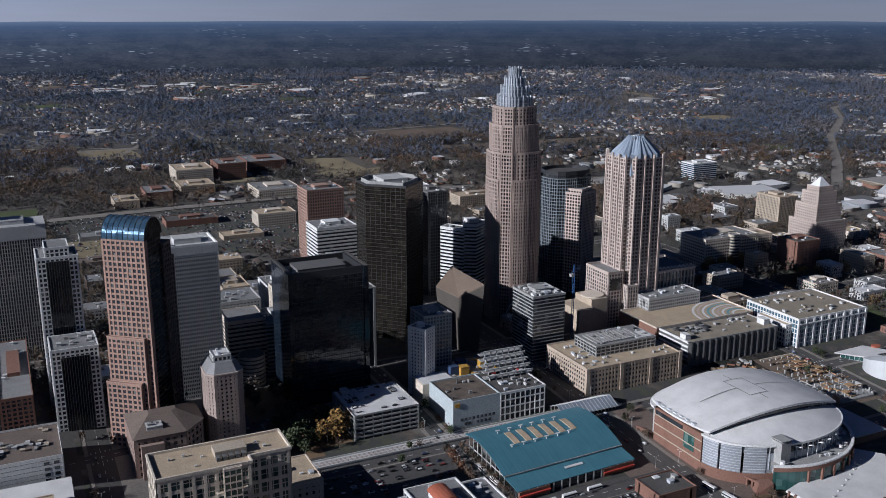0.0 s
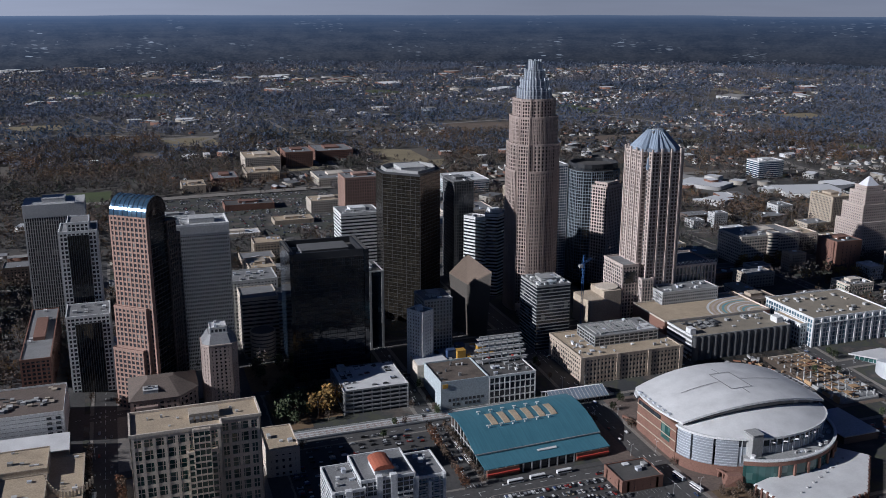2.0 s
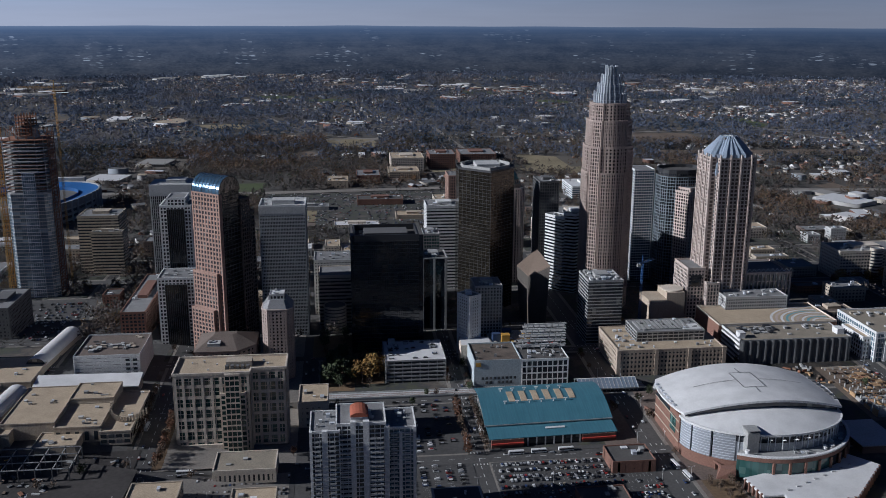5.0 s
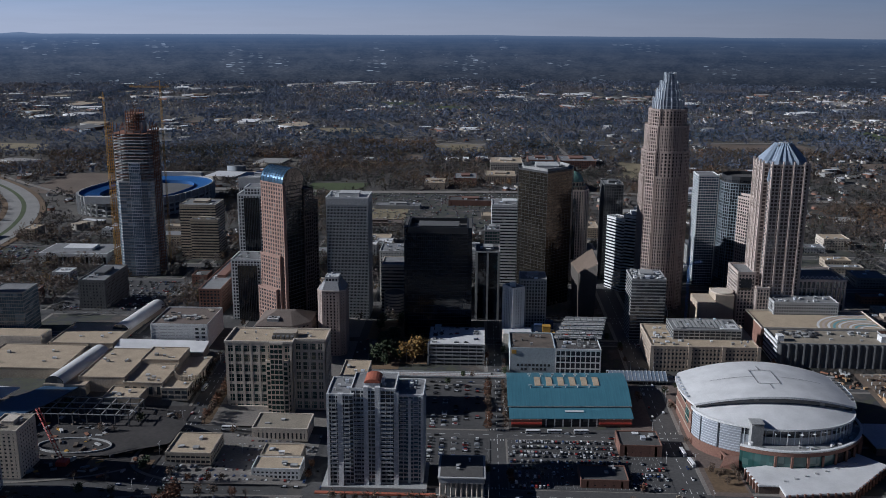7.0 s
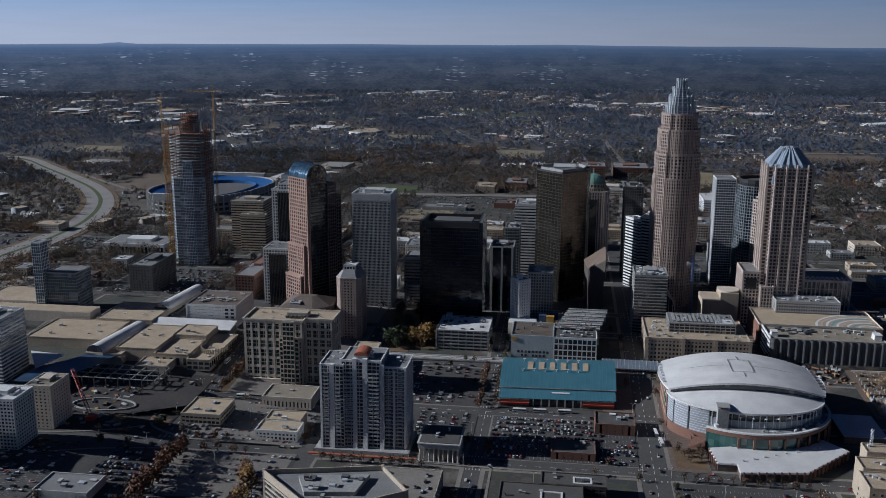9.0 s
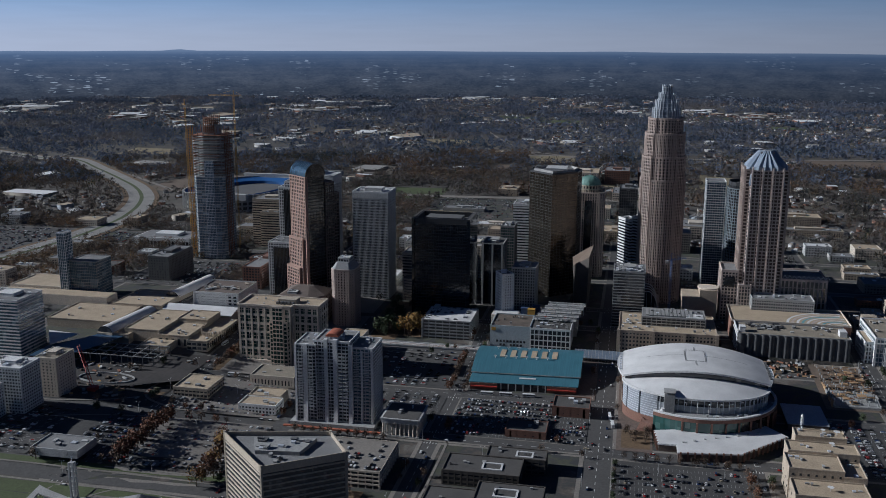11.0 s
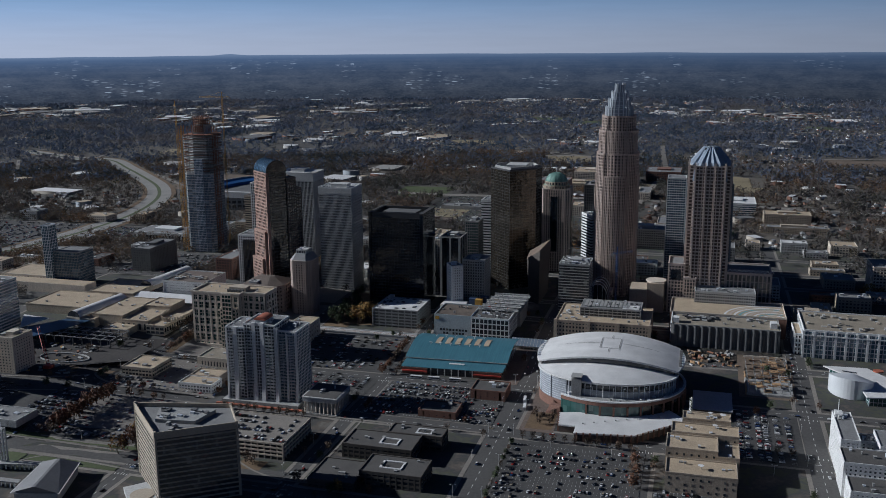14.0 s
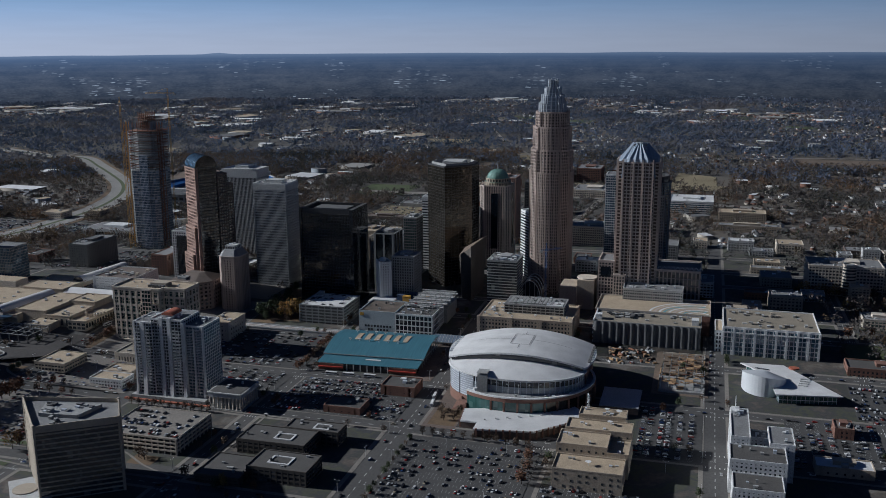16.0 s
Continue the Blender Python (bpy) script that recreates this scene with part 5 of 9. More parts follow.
STEELP = weathered("grey_metal_panel", (0.40, 0.43, 0.47), rough=0.45, metal=0.4, streaks=False)
TEAL = Nodes("teal_metal_roof")
TEAL.base(TEAL.mix(0.5, TEAL.ramp(TEAL.noise(0.1, 5), [(0.3, (0.060, 0.165, 0.215)), (0.7, (0.085, 0.215, 0.275))]), TEAL.ramp(TEAL.noise(0.5, 3, TEAL.coords((2.5, 0.1, 0.1))), [(0.35, (0.060, 0.16, 0.21)), (0.65, (0.09, 0.225, 0.285))])))
TEAL.gloss(0.55, 0.1)
TEAL = TEAL.mat


def depot():
    """Bus station with a teal barrel roof in two steps."""
    x0, x1 = 303, 407
    t = thing("bus_depot", 355, 552, 2, "bus depot with a teal curved metal roof", "bus station")
    tilt = lambda x: (x - 303) * 0.05

    def sheet(name, y0, y1, prof, thick, ov=0.0):
        n = 24
        m = Mesh()
        for i in range(n):
            ya, yb = y0 + (y1 - y0) * i / n, y0 + (y1 - y0) * (i + 1) / n
            za, zb = prof(i / n), prof((i + 1) / n)
            a = [(x0 - ov, ya + tilt(x0), za), (x1 + ov, ya + tilt(x1), za), (x1 + ov, yb + tilt(x1), zb), (x0 - ov, yb + tilt(x0), zb)]
            lo = [(x, y, z - thick) for x, y, z in a]
            m.face(*a)
            m.face(*lo[::-1])
            m.face(a[1], lo[1], lo[2], a[2])
            m.face(a[3], lo[3], lo[0], a[0])
            if i == 0:
                m.face(a[0], lo[0], lo[1], a[1])
            if i == n - 1:
                m.face(a[2], lo[2], lo[3], a[3])
        m.link(name, TEAL, t)
        ribs = Mesh()
        for q in range(53):
            x = x0 + (x1 - x0) * q / 52
            for i in range(n):
                ya, yb = y0 + (y1 - y0) * i / n + tilt(x), y0 + (y1 - y0) * (i + 1) / n + tilt(x)
                za, zb = prof(i / n), prof((i + 1) / n)
                ribs.face((x - 0.07, ya, za + 0.07), (x + 0.07, ya, za + 0.07), (x + 0.07, yb, zb + 0.07), (x - 0.07, yb, zb + 0.07))
                ribs.face((x - 0.07, yb, zb - 0.05), (x - 0.07, ya, za - 0.05), (x - 0.07, ya, za + 0.07), (x - 0.07, yb, zb + 0.07))
                ribs.face((x + 0.07, ya, za - 0.05), (x + 0.07, yb, zb - 0.05), (x + 0.07, yb, zb + 0.07), (x + 0.07, ya, za + 0.07))
        tagged(ribs.link("standing_seams", TEAL, t), kind="stuff")

    upper = lambda s: 11.5 + 10.0 * math.sin(math.pi * (0.03 + 0.72 * s))
    lower = lambda s: 8.8 + 1.9 * math.sin(math.pi * 0.5 * s)
    sheet("upper_roof", 530, 592, upper, 0.6, 1.5)
    m = Mesh()
    m.box((301.5, 529.4 + tilt(301.5), 11.4), (107, 5.35, 0), (0, 0.5, 0), (0, 0, 0.9))
    m.link("gutter", GREYW, t)
    sheet("lower_roof", 511.6, 533, lower, 0.5, 0.5)
    solid(t, [(305, 513), (405, 518), (405, 531), (305, 526)], 1.5, 8.0, G_DARK, "shop_front")
    for i in range(15):
        x = 305 + 100 * i / 14
        m = Mesh()
        m.slab(x - 0.5, x + 0.5, 511.5 + tilt(x), 512.5 + tilt(x), 1.2, 8.4)
        m.link("column", GREYW, t)
    for xa, xb in ((304, 330), (378, 406)):
        m = Mesh()
        m.prism([(xa, 511 + tilt(xa)), (xb, 511 + tilt(xb)), (xb, 513.5 + tilt(xb)), (xa, 513.5 + tilt(xa))], 1.2, 8)
        m.link("brick_wall", BRICK, t)
        m = Mesh()
        m.prism([(xa, 509.6 + tilt(xa)), (xb, 509.6 + tilt(xb)), (xb, 511 + tilt(xb)), (xa, 511 + tilt(xa))], 4.2, 5.4)
        m.link("awning", REDP, t)
    # end frames
    for x in (304.5, 405.5):
        for i in range(9):
            y = 534 + i * 7 + tilt(x)
            m = Mesh()
            m.slab(x - 0.3, x + 0.3, y - 0.3, y + 0.3, 1.5, upper((i * 7 + 4) / 62.0) - 0.6)
            m.link("end_column", GREYW, t)
        m = Mesh()
        m.slab(x - 0.25, x + 0.25, 534 + tilt(x), 591 + tilt(x), 8.6, 9.3)
        m.link("end_beam", GREYW, t)
    solid(t, [(312, 536), (400, 541), (400, 590), (312, 585)], 1.5, 11.0, DARKG, "hall")
    for i in range(6):
        x = 326 + i * 10.4
        m = Mesh()
        for q in range(5):
            s0, s1 = 0.42 + q * 0.055, 0.42 + (q + 1) * 0.055
            ya, yb = 530 + 62 * s0 + tilt(x), 530 + 62 * s1 + tilt(x)
            m.box((x, ya, upper(s0) - 0.1), (5.2, 0, 0), (0, yb - ya, upper(s1) - upper(s0)), (0, 0, 0.6))
        m.link("skylight", R_TAN, t, "tan translucent skylight panel")
    for i in range(6):
        for s in (0.38, 0.74):
            x = 322 + i * 10.4
            y = 530 + 62 * s + tilt(x)
            m = Mesh()
            m.tube((x, y, upper(s) - 0.5), (x, y, upper(s) + 2.2), 0.45, 6)
            m.tube((x - 1.6, y, upper(s) + 2.2), (x + 1.6, y, upper(s) + 2.2), 0.55, 6)
            m.link("roof_vent", WHITE, t)
    m = Mesh()
    m.box((350, 521 + tilt(350), lower(0.55) + 0.1), (16, 0.8, 0), (0, 2.2, 0.4), (0, 0, 0.5))
    m.link("roof_hatch", R_WHITE, t)


arena()
depot()


# ---- near blocks ----
def grid_office():
    """Precast office block with square green windows, a glass middle bay and a set-back right-hand third."""
    t = thing("office_block", 100, 548, 2, "beige precast office block with square green windows", "office building")
    x0, xm, x1, y0, ym, y1, z1 = 57, 116, 143, 530, 538, 567, 65
    plan = [(x0, y0), (xm, y0), (xm, ym), (x1, ym), (x1, y1), (x0, y1)]
    foot(plan, 1.5)
    solid(t, inset(plan, 1.0), 1.5, z1, G_GREEN, "glass_core")
    g = Mesh()
    facade(g, inset(plan, 1.0), 1.5, z1, 9.07, 7.4, 2.0, 2.5, 0.9)
    facade(g, inset(plan, 1.0), 1.5, z1, 4.53, 3.7, 0.5, 0.5, 0.5)
    g.link("precast_frame", CREAM, t)
    panes(t, (x0 + 1, y0 + 0.72), (x0 + 38, y0 + 0.72), 1.5, z1, 7, 5, 5.2, 6.4, P_GREEN, skip=lambda r, c: r == 0)
    panes(t, (xm, ym + 0.72), (x1 - 1, ym + 0.72), 1.5, z1, 7, 4, 5.0, 6.4, P_GREEN, skip=lambda r, c: r == 0)
    panes(t, (x1 - 0.72, ym), (x1 - 0.72, y1), 1.5, z1, 7, 4, 5.0, 6.4, P_GREEN, skip=lambda r, c: r == 0)
    # stepped glass bay
    mass(t, rect(93, 112, y0 - 2.5, y0 + 2), 1.5, 50, CREAM, P_GREEN, 4.53, 4.7, 0.6, 1.4, 0.4, roof=R_TAN, parapet=0.6)
    mass(t, rect(97, 108, y0 - 4.5, y0 - 2.6), 1.5, 66.5, CREAM, P_GREEN, 4.53, 3.6, 0.4, 1.2, 0.3, roof=R_TAN, parapet=0.6)
    r = Mesh()
    r.prism(inset(plan, 0.9), z1, z1 + 0.3)
    r.link("roof_deck", R_TAN, t)
    w = Mesh()
    w.ring(inset(plan, -0.2), z1 + 0.004, z1 + 2.0, 1.2)
    w.link("parapet", CREAM, t)
    m = Mesh()
    m.slab(96, 116, 545, 556, z1 + 0.3, z1 + 4.6)
    m.link("penthouse", BEIGE, t)
    for k in range(5):
        m = Mesh()
        m.slab(96 + k * 4, 98.6 + k * 4, 540, 544, z1 + 0.3, z1 + 3.0)
        m.link("cooling_unit", DARKG, t)
    roof_clutter(t, 60, 92, 535, 562, z1 + 0.3, 4, 41, big=2.0)
    roof_clutter(t, 120, 138, 543, 562, z1 + 0.3, 3, 42, big=2.0)
    solid(t, rect(x0 + 4, xm - 4, y0 - 1.6, y0), 1.2, 8, CREAM, "plinth")


def apartment_tower():
    """White apartment tower with balconies and a red tiled gable."""
    t = thing("apartment_tower", 201, 418, 0, "white apartment tower with balconies and red tiled gable", "apartment building")
    bodies = [(167, 186, 402, 434, 73), (184, 216, 404, 436, 76.5), (214, 236, 408, 438, 71)]
    for n, (x0, x1, y0, y1, z1) in enumerate(bodies):
        mass(t, rect(x0, x1, y0, y1), 0.4, z1, WHITE, G_BLUE if n == 2 else G_WIN, 3.2, 3.4, 0.45, 0.7, 0.3, roof=R_GREY, parapet=1.2)
        roof_clutter(t, x0 + 3, x1 - 3, y0 + 4, y1 - 4, z1 + 0.25, 5, 50 + n, big=3)
    # smooth corner piers
    for x, y, z, w in ((167.6, 402, 74, 0.9), (176.5, 402, 74, 1.9), (194.8, 404, 79, 1.7), (203.2, 404, 79, 1.9), (216.6, 405, 75, 1.7), (226, 408, 69, 0.9), (235, 408, 72, 0.9)):
        m = Mesh()
        m.slab(x - w, x + w, y - 1.3, y + 2, 0.4, z)
        m.prism([(x - w, y - 3.4), (x + w, y - 3.4), (x + w, y - 1.3), (x - w, y - 1.3)], 0.4, z * 0.3, [(x - w, y - 1.4), (x + w, y - 1.4), (x + w, y - 1.3), (x - w, y - 1.3)])
        m.link("pier", WHITE, t)
    # balconies, each a slab with a rail
    b = Mesh()
    b.slab(-2.1, 2.1, -1.6, 0, 0, 0.25)
    proto = b.link("balcony", GREYW, local=True)
    me = proto.data
    bpy.data.objects.remove(proto)
    r = Mesh()
    r.prism([(-2.1, -1.6), (2.1, -1.6), (2.1, 0), (2.0, 0), (2.0, -1.5), (-2.0, -1.5), (-2.0, 0), (-2.1, 0)], 0.25, 1.2)
    proto = r.link("railing", GREYW, local=True)
    rail = proto.data
    bpy.data.objects.remove(proto)
    for x, y in ((171.8, 401.7), (181.4, 401.7), (187.4, 403.7), (191.2, 403.7), (207.6, 403.7), (212.2, 403.7), (221.4, 407.7), (230.6, 407.7)):
        for k in range(1, 21):
            ob = new("balcony", me)
            ob.parent = t
            ob.matrix_parent_inverse = t.matrix_basis.inverted()
            ob.matrix_basis = pose(x * SCALE, y * SCALE, (0.6 + k * 3.3) * SCALE)
            new("railing", rail).parent = ob
    # gable
    m = Mesh()
    m.slab(193.5, 204.5, 409, 424, 76, 80)
    m.link("penthouse", WHITE, t)
    m = Mesh()
    for s0, s1 in zip(range(8), range(1, 9)):
        a0, a1 = math.pi * s0 / 8, math.pi * s1 / 8
        q = [(199 - 6.0 * math.cos(a), 80 + 3.0 * math.sin(a)) for a in (a0, a1)]
        m.face((q[0][0], 408, q[0][1]), (q[1][0], 408, q[1][1]), (q[1][0], 425, q[1][1]), (q[0][0], 425, q[0][1]))
    m.face(*[(199 - 6.0 * math.cos(math.pi * i / 8), 408, 80 + 3.0 * math.sin(math.pi * i / 8)) for i in range(9)])
    m.link("tiled_roof", TILE, t, "red tiled vaulted roof")
    m = Mesh()
    m.slab(162, 239, 397, 440, 0.3, 3.2)
    m.link("podium", GREY, t)
    m = Mesh()
    m.slab(158, 246, 391, 394, 0.3, 1.6)
    m.link("site_fence", TILE, t)


def temple_bank():
    """Small classical bank with columns on three sides."""
    t = thing("bank_building", 264, 406, 0, "small grey classical building with tall columns", "building")
    solid(t, rect(250, 279, 392, 422), 0.4, 13, GREY, "wall")
    solid(t, rect(248, 281, 389, 424), 12.6, 16.4, GREYW, "entablature")
    solid(t, rect(247.4, 281.6, 388.4, 424.6), 16.4, 17.2, GREYW, "cornice")
    solid(t, rect(249, 280, 390, 423), 17.2, 17.5, R_DARK, "roof_deck")
    solid(t, rect(248, 281, 389, 424), 0.3, 1.6, GREY, "plinth")
    for i in range(9):
        m = Mesh()
        m.tube((249.4 + i * 3.77, 390.4, 1.6), (249.4 + i * 3.77, 390.4, 12.6), 0.75, 10)
        m.link("column", CREAM, t)
        for x in (249.4, 279.6):
            m = Mesh()
            m.tube((x, 390.4 + i * 4.0, 1.6), (x, 390.4 + i * 4.0, 12.6), 0.7, 8)
            m.link("column", CREAM, t)
    roof_clutter(t, 254, 276, 396, 418, 17.5, 4, 61, big=3)


def banded_wedge():
    """Office block on a sharp triangular plan with white bands."""
    poly = [(219, 199), (267, 232), (246, 262), (172, 246)]
    t = thing("office_block", 226, 233, 0, "wedge shaped office block with white banded facade", "office building")
    mass(t, poly, 0.4, 56, BEIGE, G_DARK, 3.7, 0, 0, 1.15, 0.5, roof=R_GREY, parapet=0)
    w = Mesh()
    w.ring(inset(poly, -0.5), 54, 59.4, 0.7)
    w.link("screen_wall", BEIGE, t)
    m = Mesh()
    m.prism([(205, 222), (236, 226), (240, 250), (196, 242)], 56.2, 59)
    m.link("plant_room", GREY, t)
    roof_clutter(t, 200, 238, 224, 248, 59, 14, 71, [DARKG, GREY, STEEL], big=5)
    roof_clutter(t, 212, 246, 212, 222, 56.2, 6, 72, [DARKG, GREY], big=4)
    for p in poly:
        m = Mesh()
        m.tube((*p, 0.4), (*p, 60), 1.1, 6)
        m.link("corner_pier", BEIGE, t)
    solid(t, [(200, 190), (222, 188), (230, 199), (190, 226), (178, 214)], 0.3, 4, GREYW, "entrance_terrace")
    m = Mesh()
    m.prism(oval(199, 207, 9, 9, 24), 4, 4.6)
    m.link("round_planter", BEIGE, t)


def deck_parking(name, label, x0, x1, y0, y1, z0, z1, wall, levels, roof, piers=8.0, guard=(0.65, 0.8)):
    """An open parking deck: slabs, upright piers and a dark block for the shade between."""
    t = thing(name, (x0 + x1) / 2, (y0 + y1) / 2, z0, label, "parking garage")
    # added dark block that imitates the shade between the decks
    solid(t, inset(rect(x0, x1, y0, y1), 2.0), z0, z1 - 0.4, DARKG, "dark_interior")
    h = (z1 - z0) / levels
    for k in range(levels):
        z = z0 + h * (k + 1)
        m = Mesh()
        m.slab(x0, x1, y0, y1, z - 0.5, z)
        m.link("deck_slab", roof if k == levels - 1 else GREY, t)
        m = Mesh()
        m.ring(inset(rect(x0, x1, y0, y1), -0.15), z - guard[0], z + guard[1], 0.35)
        m.link("guard_wall", wall, t)
    for a, b, e, n, length in edges(rect(x0, x1, y0, y1)):
        c = max(2, round(length / piers))
        for i in range(c + 1):
            p = a + e * (length * i / c) - n * 0.5
            m = Mesh()
            m.slab(p.x - 0.45, p.x + 0.45, p.y - 0.45, p.y + 0.45, z0, z1)
            m.link("pier", wall, t)
    return t


def dark_offices():
    t = thing("office_complex", 350, 310, 0, "dark brown low office complex with flat roofs", "office building")
    for x0, x1, y0, y1, z1 in ((317, 376, 313, 343, 12), (348, 397, 270, 300, 12), (346, 393, 343.2, 362, 12.4), (310, 347.6, 258, 296, 6.5)):
        mass(t, rect(x0, x1, y0, y1), 0.4, z1, UMBER, G_DARK, 3.8, 5.0, 1.0, 1.7, 0.4, roof=R_DARK, parapet=1.0)
        roof_clutter(t, x0 + 4, x1 - 4, y0 + 3, y1 - 3, z1 + 0.25, 4, int(x0), [DARKG, GREY], big=3)
    for cx, cy, s in ((354, 326, 8), (370, 285, 9), (376, 352, 7)):
        m = Mesh()
        m.ring(rect(cx - s, cx + s, cy - s * 0.75, cy + s * 0.75), 12.3, 13.0, 1.5)
        m.link("white_roof_path", R_WHITE, t)


def tan_block():
    t = thing("office_block", 598, 365, 0, "tan stucco block with stepped roofs and dishes", "building")
    for x0, x1, y0, y1, z1 in ((574, 626, 318, 345, 16), (573, 612, 345.1, 372, 24), (612.1, 628, 345.1, 372, 20), (576, 628, 372.1, 392, 26), (584, 622, 392.1, 408, 30)):
        solid(t, rect(x0, x1, y0, y1), 0.4, z1, TAN, "wall")
        solid(t, rect(x0 + 0.6, x1 - 0.6, y0 + 0.6, y1 - 0.6), z1, z1 + 0.2, R_TAN, "roof_deck")
        m = Mesh()
        m.ring(rect(x0 - 0.1, x1 + 0.1, y0 - 0.1, y1 + 0.1), z1 + 0.004, z1 + 1.2, 0.6)
        m.link("parapet", TAN, t)
        roof_clutter(t, x0 + 2, x1 - 2, y0 + 2, y1 - 2, z1 + 0.2, 4, int(x0 + y0), big=3)
    panes(t, (574, 317.95), (626, 317.95), 1, 15, 3, 9, 1.6, 1.8, P_DARK, skip=lambda r, c: (r * 5 + c * 3) % 4 == 0)
    panes(t, (573, 345.05), (612, 345.05), 16.5, 23.5, 1, 7, 1.6, 1.8, P_DARK)
    panes(t, (572.95, 372), (572.95, 318), 2, 15, 3, 8, 1.6, 1.8, P_DARK, skip=lambda r, c: (r + c) % 3 == 0)
    panes(t, (576, 372.05), (628, 372.05), 20, 25, 1, 8, 1.4, 1.6, P_DARK)
    for x, y, z, r in ((600, 330, 16, 2.4), (610, 386, 26, 2.2), (616, 400, 30, 2.6), (606, 402, 30, 2.0)):
        m = Mesh()
        m.tube((x, y, z), (x, y, z + 2.5), 0.25, 6)
        mast = m.link("dish_mast", GREYW, t)
        m = Mesh()
        m.prism(oval(x, y, 0.5, 0.5, 14), z + 2.5, z + 3.6, oval(x - 0.3, y - 0.5, r, r, 14))
        m.link("satellite_dish", WHITE).parent = mast
    m = Mesh()
    lattice(m, (590, 404, 30), (590, 404, 44), 0.8)
    m.link("antenna_mast", STEEL, t)


def white_hotel():
    t = thing("hotel_building", 723, 380, 0, "white hotel block with stepped wings and small windows", "building")
    for x0, x1, y0, y1, z1 in ((703, 738, 318, 344, 17), (701, 741, 344.1, 372, 27), (702, 716, 372.1, 430, 33), (730, 748, 372.1, 405, 30), (716.1, 729.9, 390, 405, 26)):
        mass(t, rect(x0, x1, y0, y1), 0.4, z1, WHITE, G_WIN, 3.2, 3.2, 1.9, 1.8, 0.18, roof=R_DARK if y0 < 350 else R_GREY, parapet=1.0)
        roof_clutter(t, x0 + 2, x1 - 2, y0 + 2, y1 - 2, z1 + 0.25, 4, int(x0 + y0), big=2.5)
    m = Mesh()
    m.prism([(703, 418), (709, 418), (709, 428), (703, 428)], 33, 36)
    m.link("lift_house", WHITE, t)
    m = Mesh()
    m.tube((706, 425, 36), (706, 425, 46), 0.35, 6)
    m.link("flag_pole", WHITE, t)


def museum():
    """Low museum: a metal drum with a cut top and a pointed white roof plane."""
    t = thing("museum", 752, 572, 0, "museum with a silver metal drum and pointed white roof", "museum")
    roof = [(745, 529), (803, 538), (757, 612), (716, 610), (740, 580)]
    solid(t, inset(roof, 3), 0.4, 10.5, G_GREEN, "glass_hall")
    g = Mesh()
    facade(g, inset(roof, 3), 0.4, 10.5, 5, 4, 0.3, 0.5, 0.2)
    g.link("mullions", STEEL, t)
    solid(t, roof, 10.5, 11.6, R_WHITE, "roof_plane")
    d = oval(736, 565, 20, 22, 40)
    top = []
    m = Mesh()
    n = len(d)
    for x, y in d:
        top.append((x, y, 24 - 0.22 * (y - 543) - 0.12 * (x - 716)))
    for i in range(n):
        j = (i + 1) % n
        m.face((*d[i], 0.4), (*d[j], 0.4), top[j], top[i])
    c = (736, 565, 21.5)
    for i in range(n):
        m.face(top[i], top[(i + 1) % n], c)
    m.link("metal_drum", STEELD, t, flat=False)
    m = Mesh()
    m.box((728, 566, 22.0), (13, 1, -1.4), (0, 5, -0.9), (0, 0, 0.5))
    m.link("drum_skylight", G_DARK, t)
    for i in range(4):
        m = Mesh()
        m.slab(766 + i * 1.2, 774 + i * 1.2, 556 + i * 6, 557.6 + i * 6, 11.6, 12.6)
        m.link("roof_monitor", GREYW, t)
    solid(t, oval(766, 604, 5, 4, 18), 11.6, 13, TILE, "round_skylight")


STEELD = weathered("brushed_steel_cladding", (0.68, 0.70, 0.72), rough=0.45, metal=0.25, streaks=False, spread=0.08, grain=0.1)


def columned_block():
    t = thing("office_block", 749, 676, 4, "white office block with tall blue window bays", "office building")
    x0, x1, y0, y1, z0, z1 = 699, 792, 642, 714, 3, 37
    mass(t, rect(x0, x1, y0, y1), z0, z1, WHITE, G_BLUE, 4.8, 4.0, 0.8, 0.9, 0.4, roof=R_DRAB, parapet=1.5)
    for i in range(10):
        m = Mesh()
        x = x0 + (x1 - x0) * i / 9
        m.slab(x - 1.1, x + 1.1, y0 - 1.4, y0 + 0.5, z0, z1 + 0.5)
        m.link("pier", WHITE, t)
    solid(t, rect(x0 - 0.9, x1 + 0.9, y0 - 1.7, y0 + 1), z1 - 5, z1 - 3.8, WHITE, "cornice")
    mass(t, rect(x0 - 8, x0 - 0.5, 650, 690), z0, 30, WHITE, G_DARK, 4.5, 4, 1.5, 1.5, 0.3, roof=R_TAN)
    roof_clutter(t, x0 + 5, x1 - 10, y0 + 6, y1 - 6, z1 + 0.25, 34, 81, [DARKG, GREY, GREYW, BEIGE], big=5)


